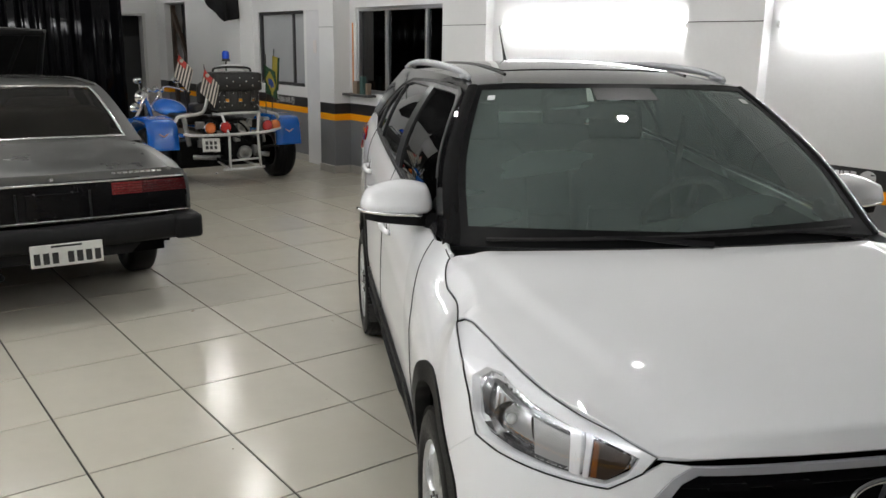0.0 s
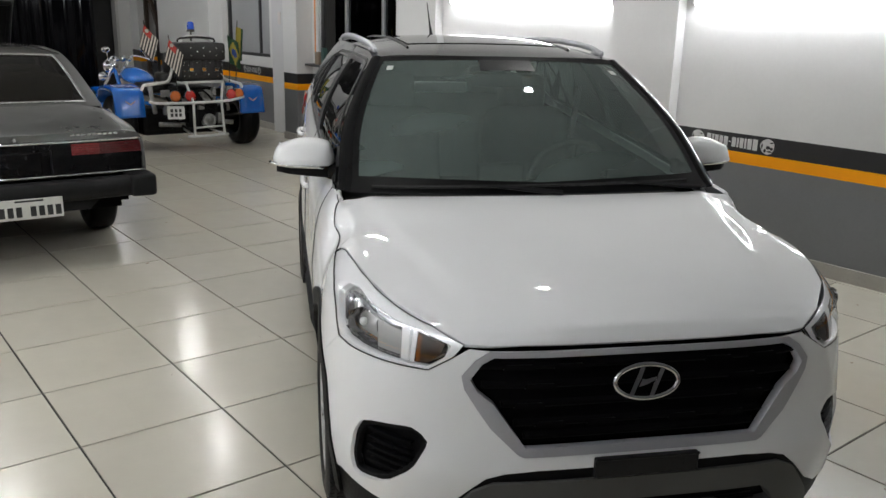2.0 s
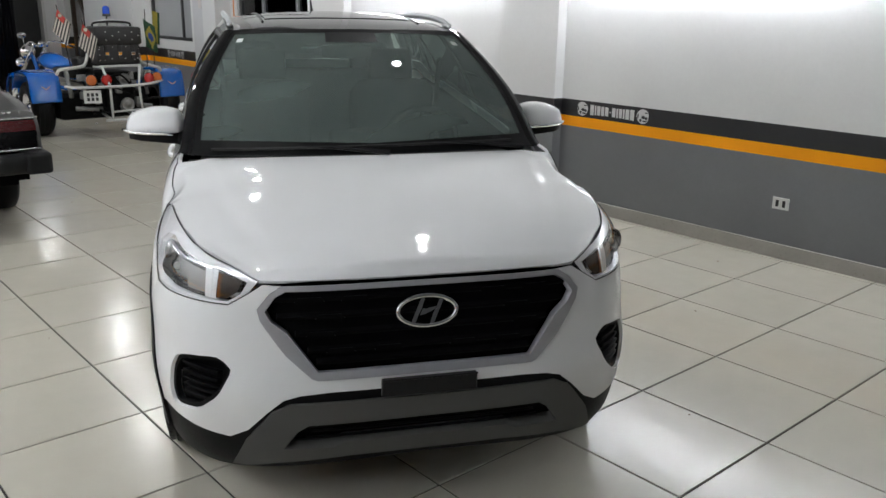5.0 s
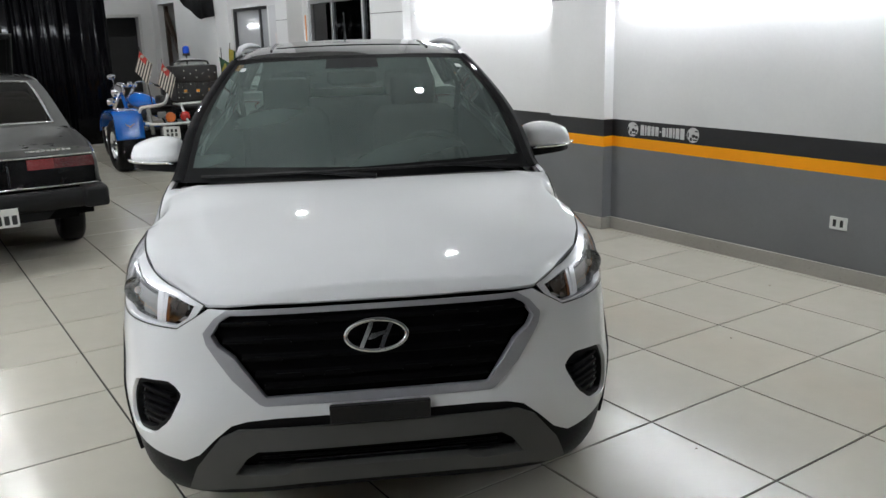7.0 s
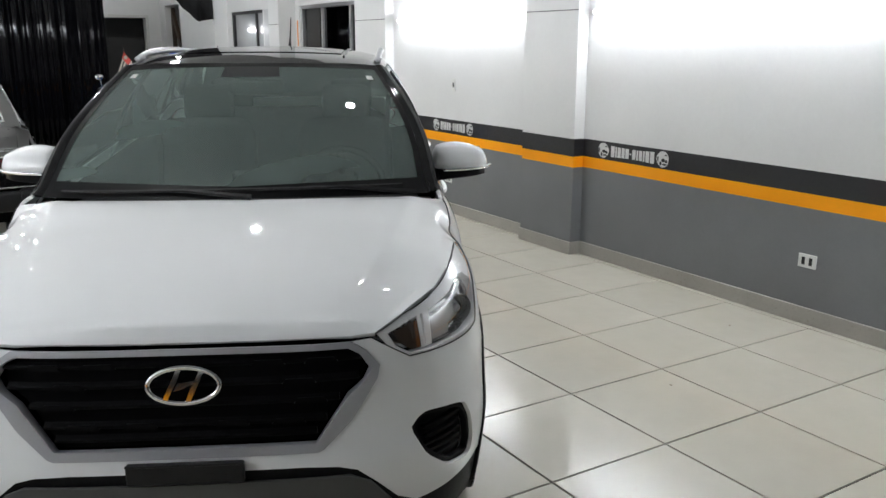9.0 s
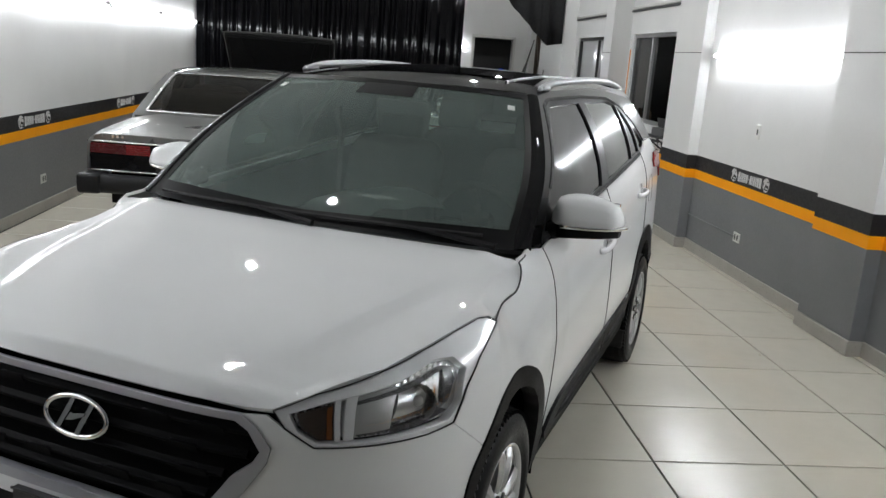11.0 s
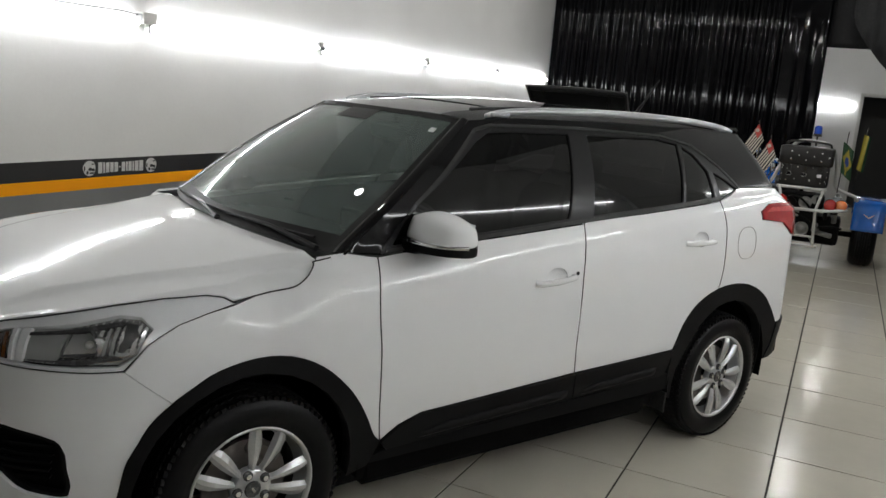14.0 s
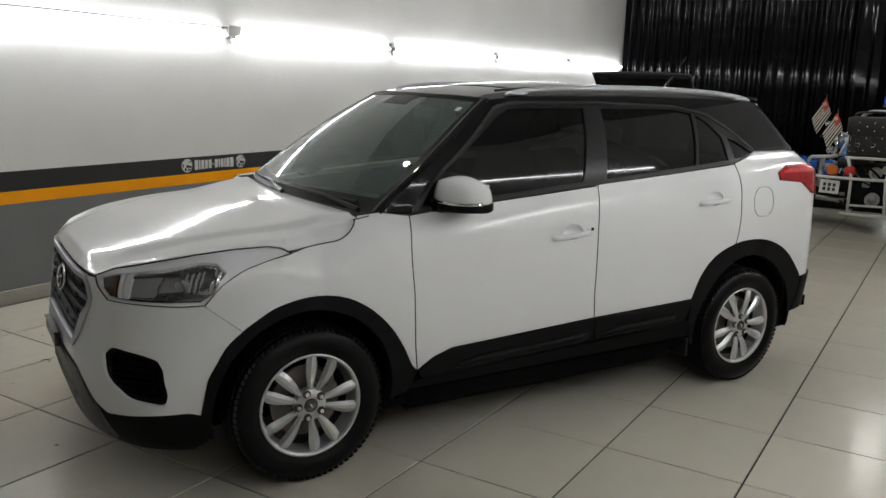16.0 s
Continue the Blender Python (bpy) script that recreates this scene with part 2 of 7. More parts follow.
M["lens_orange"] = mat("lens_orange", (0.17, 0.055, 0.012), 0.2, vary=0.15, scale=40, coat=0.4)
M["windscreen"] = pane_mat("windscreen", (0.31, 0.375, 0.335), 0.0, 1.5, 0.20, (0.38, 0.48, 0.45))
M["side_glass"] = pane_mat("side_glass", (0.030, 0.030, 0.032), 0.0, 1.42, 0.002)
M["rail"] = mat("rail", (0.42, 0.43, 0.45), 0.34, metal=0.4, vary=0.03, fine=30, rough_vary=0.02)
M["tyre"] = mat("tyre", (0.0035, 0.0035, 0.004), 0.42, vary=0.2, scale=14, fine=150, bump=0.0002, spec=0.16)
M["alloy"] = mat("alloy", (0.62, 0.63, 0.64), 0.30, metal=0.75, vary=0.03, fine=30, rough_vary=0.02)
M["brake"] = mat("brake", (0.22, 0.20, 0.19), 0.45, metal=0.8, vary=0.2, scale=20)
M["barrel_shade"] = mat("barrel_shade", (0.05, 0.05, 0.05), 0.5, metal=0.4, vary=0.2, scale=20)
M["seat"] = mat("seat", (0.014, 0.014, 0.0145), 0.8, vary=0.15, scale=12, fine=200, bump=0.0006)
M["dash"] = mat("dash", (0.022, 0.023, 0.024), 0.55, vary=0.12, fine=220, bump=0.0003)
M["headliner"] = mat("headliner", (0.14, 0.14, 0.135), 0.85, vary=0.05)
M["mirror_glass"] = mat("mirror_glass", (0.85, 0.86, 0.88), 0.02, metal=1.0, vary=0.0)
M["sticker"] = mat("sticker", (0.62, 0.64, 0.62), 0.5)
M["rubber"] = mat("rubber", (0.012, 0.012, 0.012), 0.6)
M["frit"] = mat("frit", (0.005, 0.005, 0.0055), 0.4, spec=0.1, vary=0.05, rough_vary=0.02)
M["under"] = mat("under", (0.004, 0.004, 0.004), 0.9, vary=0.05, spec=0.03)

# ---- the hall ----
XL, XR, XC, XW = -0.62, 5.46, 5.36, 5.58      # left wall, right wall, pier faces, window wall
Y0, Y1, Y2, TOP = -4.2, 13.1, 16.75, 4.0      # gate, curtain, back wall, ceiling
BANDS = (("painted_dado", 0.10, 0.69, "grey_wall"), ("orange_stripe", 0.69, 0.775, "orange_paint"), ("black_stripe", 0.775, 0.91, "black_paint"))


def banded_wall(name, poly, label, openings=()):
    """A wall with its painted bands, from a closed outline in plan; openings: (y0, y1, z0, z1) cut through."""
    bm = bmesh.new()
    levels = sorted({0.91, TOP, *(z for o in openings for z in o[2:])})
    for z0, z1 in zip(levels, levels[1:]):
        cuts = [o for o in openings if o[2] <= z0 and o[3] >= z1]
        if not cuts:
            add_prism(bm, poly, z0, z1)
            continue
        for p_ in split_outline(poly, cuts):
            add_prism(bm, p_, z0, z1)
    wall = tagged(link(name, bm, M["white_wall"]), label, "wall", "", "structure")
    for n, z0, z1, m_ in BANDS:
        bm = bmesh.new()
        add_prism(bm, poly, z0, z1)
        part(n, bm, M[m_], wall)
    return wall


def split_outline(poly, cuts):
    """The outline in pieces along y, without the stretches of the cuts."""
    ys = sorted((c[0], c[1]) for c in cuts)
    spans, lo = [], min(p[1] for p in poly)
    for a, b in ys:
        spans.append((lo, a))
        lo = b
    spans.append((lo, max(p[1] for p in poly)))
    out = []
    for a, b in spans:
        piece = []
        n = len(poly)
        for i in range(n):
            (x0, y0), (x1, y1) = poly[i], poly[(i + 1) % n]
            ts = sorted(t for t in ((a - y0) / (y1 - y0), (b - y0) / (y1 - y0)) if 0 < t < 1) if abs(y1 - y0) > 1e-9 else []
            if a - 1e-9 <= y0 <= b + 1e-9:
                piece.append((x0, y0))
            for t in ts:
                piece.append((x0 + t * (x1 - x0), y0 + t * (y1 - y0)))
        if len(piece) > 2:
            out.append(piece)
    return out


def skirting_run(pts, parent):
    """Skirting along a wall's foot: a thin ledge outside the line of points."""
    bm = bmesh.new()
    for (x0, y0), (x1, y1) in zip(pts, pts[1:]):
        a = math.atan2(y1 - y0, x1 - x0)
        length = math.hypot(x1 - x0, y1 - y0)
        add_box(bm, (length / 2, 0, 0.05), (length + 0.016, 0.018, 0.10), 0.003, pose(x0, y0, 0, 0, 0, math.degrees(a)))
    part("skirting", bm, M["skirting"], parent)


left = banded_wall("wall_left", [(XL, Y0), (XL, Y1 + 0.2), (XL - 0.25, Y1 + 0.2), (XL - 0.25, Y0)], "white wall with black, orange and grey painted bands")
skirting_run([(XL + 0.002, Y0), (XL + 0.002, Y1)], left)
W1, W2 = (7.15, 9.22, 1.055, 2.11), (10.62, 12.1, 1.055, 2.11)
RIGHT = [(XR, Y0), (XR, 3.30), (XC, 3.30), (XC, 3.95), (XR, 3.95), (XR, 6.36), (XC, 6.36), (XC, 7.08), (XW, 7.08), (XW, 9.36), (XC - 0.02, 9.36),
         (XC - 0.02, 9.74), (XW, 9.74), (XW, 12.3), (XC, 12.3), (XC, 12.95), (XW, 12.95)]
right = banded_wall("wall_right", RIGHT + [(6.1, 12.95), (6.1, Y0)], "white wall with square piers and painted bands", (W1, W2))
skirting_run([(x - 0.006, y) for x, y in RIGHT], right)
back_room = [(XW, 12.95), (XW, 15.2), (5.95, 15.2), (5.95, 16.3), (XW, 16.3), (XW, Y2), (6.1, Y2), (6.1, 12.95)]
passage = banded_wall("wall_passage", back_room, "white passage wall with painted bands and a dark doorway")
bm = bmesh.new()
add_box(bm, (5.765, 15.75, 3.18), (0.37, 1.1, 1.64))
part("lintel", bm, M["white_wall"], passage)
# near-black panel put in for the shade inside the doorway
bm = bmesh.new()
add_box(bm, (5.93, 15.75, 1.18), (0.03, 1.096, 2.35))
part("doorway_shade", bm, M["unlit_room"], passage)
bm = bmesh.new()
for y0, z0, y1, z1 in ((15.28, 0.0, 15.28, 2.33), (16.22, 0.0, 16.22, 2.33), (15.28, 1.0, 16.22, 2.2)):
    add_tube(bm, [(5.72, y0, z0), (5.72, y1, z1)], 0.05, 4)
part("timber_brace", bm, M["wood_dark"], passage, "dark timber brace across the doorway")

bm = bmesh.new()
for x0, x1, z0, z1 in ((3.2, 4.46, 0, 3.0), (5.28, 5.6, 0, 3.0), (4.46, 5.28, 2.13, 3.0)):
    add_box(bm, ((x0 + x1) / 2, Y2 + 0.1, (z0 + z1) / 2), (x1 - x0, 0.2, z1 - z0))
back = tagged(link("wall_back", bm, M["white_wall"]), "plain white wall behind the curtain with a doorway", "wall", "", "structure")
bm = bmesh.new()
for x in (4.43, 5.31):
    add_box(bm, (x, Y2 - 0.01, 1.08), (0.06, 0.05, 2.16), 0.004)
add_box(bm, (4.87, Y2 - 0.01, 2.16), (0.94, 0.05, 0.06), 0.004)
part("door_frame", bm, M["fitting"], back)
# near-black board where the room beyond is only unlit
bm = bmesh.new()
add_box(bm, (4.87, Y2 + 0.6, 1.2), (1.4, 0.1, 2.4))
tagged(link("wall_beyond", bm, M["unlit_room"]), "near-black sheet for the unlit room beyond the doorway", "wall", "", "structure")
bm = bmesh.new()
add_box(bm, (4.45, Y2 + 0.1, 3.5), (2.5, 0.2, 1.0))
add_box(bm, (3.3, (Y1 + Y2) / 2 + 0.2, 2.0), (0.1, Y2 - Y1, 4.0))
tagged(link("wall_dark", bm, M["cloth_black"]), "dark upper wall of the passage", "wall", "", "structure")

# unseen ceiling, its grey darkened so less light bounces onto the car
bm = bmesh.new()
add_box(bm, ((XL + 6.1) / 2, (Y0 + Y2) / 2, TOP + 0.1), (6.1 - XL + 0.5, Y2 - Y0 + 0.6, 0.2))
tagged(link("ceiling", bm, M["ceiling"]), "dark grey ceiling out of view, darkened to limit bounce", "ceiling", "", "structure")

# assumed, unseen roller gate closing the hall at the street; dark to limit bounce
gate = thing("door_1", None, "assumed ribbed metal roller gate out of view, darkened to limit bounce", "door", "", "structure")
bm = bmesh.new()
add_box(bm, ((XL + XR) / 2, Y0 - 0.1, TOP / 2), (XR - XL + 0.6, 0.12, TOP))
part("gate_panel", bm, M["gate"], gate)
bm = bmesh.new()
for i in range(39):
    add_box(bm, ((XL + XR) / 2, Y0 - 0.03, 0.06 + i * 0.1), (XR - XL, 0.03, 0.07), 0.012)
part("gate_ribs", bm, M["gate"], gate)


def window(name, x, y0, y1, z0, z1, mullions, frame_mat, pane, label, depth=0.06):
    """A sliding window that fills an opening in a wall that runs along y."""
    ob = thing(name, None, label, "window", "", "structure")
    bm = bmesh.new()
    w = 0.045
    for a, b, c, d in ((y0, y0 + w, z0, z1), (y1 - w, y1, z0, z1), (y0 + w, y1 - w, z0, z0 + w), (y0 + w, y1 - w, z1 - w, z1)):
        add_box(bm, (x, (a + b) / 2, (c + d) / 2), (depth, b - a, d - c), 0.004)
    part("window_frame", bm, frame_mat, ob)
    edges = [y0 + w, *mullions, y1 - w]
    for y in mullions:
        bm = bmesh.new()
        add_box(bm, (x, y, (z0 + z1) / 2), (depth * 0.8, 0.04, z1 - z0 - 2 * w), 0.004)
        part("mullion", bm, frame_mat, ob)
    for a, b in zip(edges, edges[1:]):
        bm = bmesh.new()
        add_box(bm, (x + 0.012, (a + b) / 2, (z0 + z1) / 2), (0.006, b - a - 0.04, z1 - z0 - 2 * w))
        part("pane", bm, pane, ob)
    return ob


window("window_1", XW + 0.05, *W1, (7.72, 8.55), M["aluminium"], M["pane_dark"], "dark sliding window with aluminium frame")
window("window_2", XW + 0.05, *W2, (11.0,), M["dark_frame"], M["frosted"], "frosted window in a dark metal frame")
# box coloured near black so the office reads as unlit
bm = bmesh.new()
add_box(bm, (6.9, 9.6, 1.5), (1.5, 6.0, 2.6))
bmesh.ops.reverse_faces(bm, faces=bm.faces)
tagged(link("wall_office", bm, M["unlit_room"]), "near-black box for the unlit office behind the dark window", "wall", "", "structure")

door = thing("door_2", None, "plain white door, closed, beside the pier", "door", "", "structure")
bm = bmesh.new()
add_box(bm, (XW - 0.012, 10.14, 1.05), (0.03, 0.72, 2.1), 0.004)
part("door_leaf", bm, M["door_white"], door)
bm = bmesh.new()
add_box(bm, (XW - 0.03, 10.25, 1.62), (0.006, 0.09, 0.17), 0.001)
part("notice", bm, M["paper"], door, "small red and white notice")
# ledges over the windows
for y0, y1 in ((7.1, 9.34), (9.76, 12.28)):
    bm = bmesh.new()
    add_box(bm, (XW - 0.012, (y0 + y1) / 2, 2.395), (0.03, y1 - y0, 0.025), 0.006)
    part("ledge", bm, M["gate"], right)
    bm = bmesh.new()
    add_box(bm, (XW - 0.012, (y0 + y1) / 2, 2.43), (0.04, y1 - y0, 0.035), 0.006)
    part("ledge", bm, M["fitting"], right)


# curtain across the back
def curtain_sheet(name, x0, x1, y, z0, z1, step, depth, seed, material, label):
    rnd = random.Random(seed)
    bm = bmesh.new()
    n = int((x1 - x0) / step)
    rows = 9
    phase, grid, f = 0.0, [], []
    for i in range(n + 1):
        phase += rnd.uniform(0.35, 1.25)
        f.append(math.sin(phase) * depth * rnd.uniform(0.5, 1.1))
    for j in range(rows + 1):
        z = z0 + (z1 - z0) * j / rows
        k = 0.85 + 0.15 * (1 - j / rows)
        grid.append([bm.verts.new((x0 + (x1 - x0) * i / n + 0.002 * math.sin(3 * z + i * 0.3), y + f[i] * k + 0.0006 * math.sin(z * 2.2 + i * 0.15), z)) for i in range(n + 1)])
    for j in range(rows):
        for i in range(n):
            bm.faces.new((grid[j][i], grid[j][i + 1], grid[j + 1][i + 1], grid[j + 1][i]))
    ob = link(name, bm, material, None, True)
    so = ob.modifiers.new("thickness", "SOLIDIFY")
    so.thickness = 0.004
    return tagged(ob, label, "curtain")


curtain_sheet("curtain", XL + 0.02, 3.2, Y1 - 0.05, 0.02, TOP - 0.02, 0.022, 0.045, 3, M["curtain"], "black glossy pleated curtain across the back of the hall")
curtain_sheet("curtain", 3.18, 3.8, Y1 - 0.1, 0.02, TOP - 0.02, 0.05, 0.02, 5, M["curtain"], "flat black curtain end beside the passage")
curtain_sheet("valance", 3.8, 5.34, Y1 - 0.02, 2.73, TOP - 0.02, 0.06, 0.03, 8, M["cloth_black"], "black cloth hung over the passage")
bm = bmesh.new()
cols = 26
top_v, low_v = [], []
for i in range(cols + 1):
    t = i / cols
    x = 4.1 + 1.24 * t
    low = 3.1 - 1.14 * min(1.0, t / 0.8) ** 0.75 if t < 0.8 else 1.96 + 0.25 * (t - 0.8)
    y = 12.25 + 0.05 * math.sin(9 * t) + 0.03 * math.sin(23 * t)
    low_v.append([bm.verts.new((x, y + 0.03 * math.sin(i * 1.7 + k), low + (TOP - 0.02 - low) * k / 5)) for k in range(6)])
for a, b in zip(low_v, low_v[1:]):
    for k in range(5):
        bm.faces.new((a[k], b[k], b[k + 1], a[k + 1]))
ob = link("drape", bm, M["cloth_black"], None, True)
ob.modifiers.new("thickness", "SOLIDIFY").thickness = 0.006
tagged(ob, "black cloth gathered in a swag beside the pier", "drape")


# fluorescent battens along both walls
def batten(x, y0, y1, z, side):
    """A tube on clips with end holders; side: +1 where the wall lies at smaller x."""
    ob = thing("wall_lamp", pose(x, (y0 + y1) / 2, z), "lit white LED tube on wall clips", "lamp", "tubes along the walls")
    half = (y1 - y0) / 2
    bm = bmesh.new()
    add_cyl(bm, (side * 0.036, -half + 0.04, 0), (side * 0.036, half - 0.04, 0), 0.014, segs=12)
    part("tube", bm, M["tube"], ob)
    for s in (-1, 1):
        bm = bmesh.new()
        add_box(bm, (side * 0.024, s * (half - 0.025), 0), (0.048, 0.03, 0.045), 0.006)
        add_cyl(bm, (side * 0.036, s * (half - 0.045), 0), (side * 0.036, s * (half - 0.01), 0), 0.017, segs=12)
        part("lamp_holder", bm, M["fitting"], ob)
    return ob


for k in range(-1, 4):
    batten(XL, 3.61 + 2.36 * (k - 1) + 0.02, 3.61 + 2.36 * k - 0.02, 1.91, 1)
batten(XL, 3.61 + 2.36 * 3 + 0.02, 3.61 + 2.36 * 4 - 0.05, 1.91, 1)
# the last tube is unseen, added to keep the car's left side bright
for y0, y1 in ((3.98, 6.22), (0.92, 3.24), (-1.46, 0.88)):
    batten(XR, y0, y1, 1.845, -1)
ob = thing("wall_lamp", pose(3.82, Y2 - 0.001, 1.92, 0, 0, -90), "short lit tube on the back wall", "lamp", "tubes along the walls")
bm = bmesh.new()
add_cyl(bm, (0.05, -0.46, 0), (0.05, 0.46, 0), 0.014, segs=12)
part("tube", bm, M["tube"], ob)

# ceiling bulbs: front ones inferred from reflections, rear rows and passage bulb added fill
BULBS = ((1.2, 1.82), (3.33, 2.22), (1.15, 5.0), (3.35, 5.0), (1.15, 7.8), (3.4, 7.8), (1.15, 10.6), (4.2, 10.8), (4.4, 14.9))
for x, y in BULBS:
    ob = thing("ceiling_lamp", pose(x, y, TOP), "round lit LED bulb hung out of view at an assumed place", "lamp", "ceiling bulbs")
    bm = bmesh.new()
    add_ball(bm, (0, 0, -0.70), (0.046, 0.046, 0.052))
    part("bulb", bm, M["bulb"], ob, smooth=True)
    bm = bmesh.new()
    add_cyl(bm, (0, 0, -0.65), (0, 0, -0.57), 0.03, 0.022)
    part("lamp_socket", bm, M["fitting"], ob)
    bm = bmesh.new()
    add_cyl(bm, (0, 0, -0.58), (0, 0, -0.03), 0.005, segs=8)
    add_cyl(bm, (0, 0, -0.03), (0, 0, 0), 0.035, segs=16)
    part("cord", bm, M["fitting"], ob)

# ---- white crossover: body surfaces ----
# local axes: x to the car's left, y from the nose to the tail, z up


def curve(*pts):
    """A smooth curve through points (monotone cubic)."""
    xs, ys = [p[0] for p in pts], [p[1] for p in pts]
    n = len(xs)
    d = [(ys[i + 1] - ys[i]) / (xs[i + 1] - xs[i]) for i in range(n - 1)]
    m = [d[0]] + [0.0 if d[i - 1] * d[i] <= 0 else 2 * d[i - 1] * d[i] / (d[i - 1] + d[i]) for i in range(1, n - 1)] + [d[-1]]

    def f(x):
        if x <= xs[0]:
            return ys[0] + m[0] * (x - xs[0])
        if x >= xs[-1]:
            return ys[-1] + m[-1] * (x - xs[-1])
        i = 0
        while x > xs[i + 1]:
            i += 1
        h = xs[i + 1] - xs[i]
        t = (x - xs[i]) / h
        return (1 + 2 * t) * (1 - t) ** 2 * ys[i] + t * (1 - t) ** 2 * h * m[i] + t * t * (3 - 2 * t) * ys[i + 1] + t * t * (t - 1) * h * m[i + 1]
    return f


def ease(a, b, x):
    t = min(1.0, max(0.0, (x - a) / (b - a)))
    return t * t * (3 - 2 * t)


NOSE_LEN = 0.62
CORNER = 0.47      # the smaller, the squarer the front corners
nose_y = curve((0.15, 0.18), (0.24, 0.105), (0.32, 0.080), (0.42, 0.066), (0.49, 0.062), (0.56, 0.078), (0.66, 0.091), (0.76, 0.10), (0.83, 0.11), (0.87, 0.125), (0.95, 0.20), (1.05, 0.33))


# height of the crease along the flank, which bends down over the front wheel
waist = curve((0.20, 0.850), (0.60, 0.866), (0.75, 0.835), (0.86, 0.794), (0.92, 0.782), (0.97, 0.799), (1.04, 0.840), (1.11, 0.872), (1.17, 0.886), (1.24, 0.896), (1.50, 0.918), (2.33, 0.998), (2.60, 1.024), (3.0, 1.064), (3.55, 1.108), (4.2, 1.15))


def belt_line(y):
    return max(1.062, 1.045 + 0.079 * (y - 1.3))


def flank(y, z):
    """Half width of the body's side."""
    c, b = waist(y), belt_line(y)
    low, e = min(z, b), b - c
    xc = 0.785 + 0.36 * min(e, 0.165)
    v = curve((0.14, 0.80), (0.25, 0.820), (0.38, 0.832), (0.60, 0.856), (c - 0.17, xc + 0.0185), (c - 0.08, xc + 0.011), (c - 0.03, xc + 0.0055), (c, xc), (c + 0.5 * e, xc - 0.375 * (xc - 0.785)), (b, 0.785), (1.40, 0.69))(low)
    v -= 0.042 * (1 - ease(0.9, 2.0, y)) * ease(c + 0.03, c + 0.22, z)
    v += 0.016 * math.exp(-((low - 1.03) / 0.045) ** 2 - ((y - 1.14) / 0.14) ** 2)
    v += 0.036 * (1 - ease(0.75, 1.35, y)) * (1 - ease(0.40, 0.72, z))
    v -= 0.022 * max(0.0, y - 2.6) ** 2
    v -= 0.020 * ease(1.20, 1.48, z) * (1 - ease(1.85, 2.5, y))
    if z > b:
        # glass and pillars lean in on one smooth curve above the belt
        v -= 0.10 * (z - b) + 0.90 * ((z - 1.10) ** 2 - (b - 1.10) ** 2)
    start = 3.88 - 0.14 * ease(1.12, 1.30, z) - 0.5 * max(0.0, min(z, 1.56) - 1.27)
    if y > start:
        q = min(0.9999, (y - start) / (0.36 - 0.10 * ease(1.12, 1.3, z) - 0.3 * max(0.0, min(z, 1.56) - 1.27)))
        v *= max(0.0, 1 - q ** 2.6) ** 0.5
    return v


_arc = [0.0]
for _i in range(1, 401):
    _a, _b = (_i - 1) * math.pi / 800, _i * math.pi / 800
    _p = (0.85 * math.sin(_a) ** CORNER, NOSE_LEN * (1 - math.cos(_a)))
    _q = (0.85 * math.sin(_b) ** CORNER, NOSE_LEN * (1 - math.cos(_b)))
    _arc.append(_arc[-1] + math.hypot(_q[0] - _p[0], _q[1] - _p[1]))
S90 = _arc[-1]


def arc_of(phi):
    x = phi / (math.pi / 2) * 400
    i = min(399, int(x))
    return _arc[i] + (x - i) * (_arc[i + 1] - _arc[i])


def phi_of(s):
    lo, hi = 0, 400
    while hi - lo > 1:
        mid = (lo + hi) // 2
        if _arc[mid] <= s:
            lo = mid
        else:
            hi = mid
    return (lo + (s - _arc[lo]) / (_arc[hi] - _arc[lo])) / 400 * math.pi / 2


def side_y(s, y0):
    """Distance from the nose along the side; the nose's lean fades out behind the front wheel."""
    return NOSE_LEN + s - S90 + y0 + (0.10 - y0) * ease(S90, S90 + 0.7, s)


def skin(s, z):
    """The body's outer skin: s runs from the nose's middle round the corner and back along the side."""
    k = -1 if s < 0 else 1
    s = abs(s)
    y0 = min(0.33, nose_y(z))
    if s < S90:
        phi = phi_of(s)
        return k * flank(y0 + NOSE_LEN, z) * math.sin(phi) ** CORNER, y0 + NOSE_LEN * (1 - math.cos(phi)), z
    y = side_y(s, y0)
    return k * flank(y, z), y, z


def sf(x, z):
    """Skin coordinate of a point of the front, by its distance from the middle."""
    w = flank(nose_y(z) + NOSE_LEN, z)
    return arc_of(math.asin(min(1.0, abs(x) / w) ** (1 / CORNER))) * (-1 if x < 0 else 1), z


def ss(y, z):
    """Skin coordinate of a point of the side, by its distance from the nose."""
    y0 = min(0.33, nose_y(z))
    if y < y0 + NOSE_LEN:
        return arc_of(math.acos(max(-1.0, min(1.0, 1 - (y - y0) / NOSE_LEN)))), z
    lo, hi = S90 - 0.01, S90 + y
    for _ in range(30):
        mid = (lo + hi) / 2
        lo, hi = (mid, hi) if side_y(mid, y0) < y else (lo, mid)
    return lo, z


hood_mid = curve((0.06, 0.866), (0.10, 0.877), (0.14, 0.888), (0.20, 0.905), (0.35, 0.946), (0.60, 0.994), (0.85, 1.031), (1.06, 1.056), (1.25, 1.066))
hood_side = curve((0.09, 0.838), (0.14, 0.842), (0.187, 0.850), (0.24, 0.886), (0.337, 0.920), (0.47, 0.944), (0.60, 0.959), (0.725, 0.963), (0.90, 0.967), (1.02, 0.988), (1.10, 1.015), (1.16, 1.034))
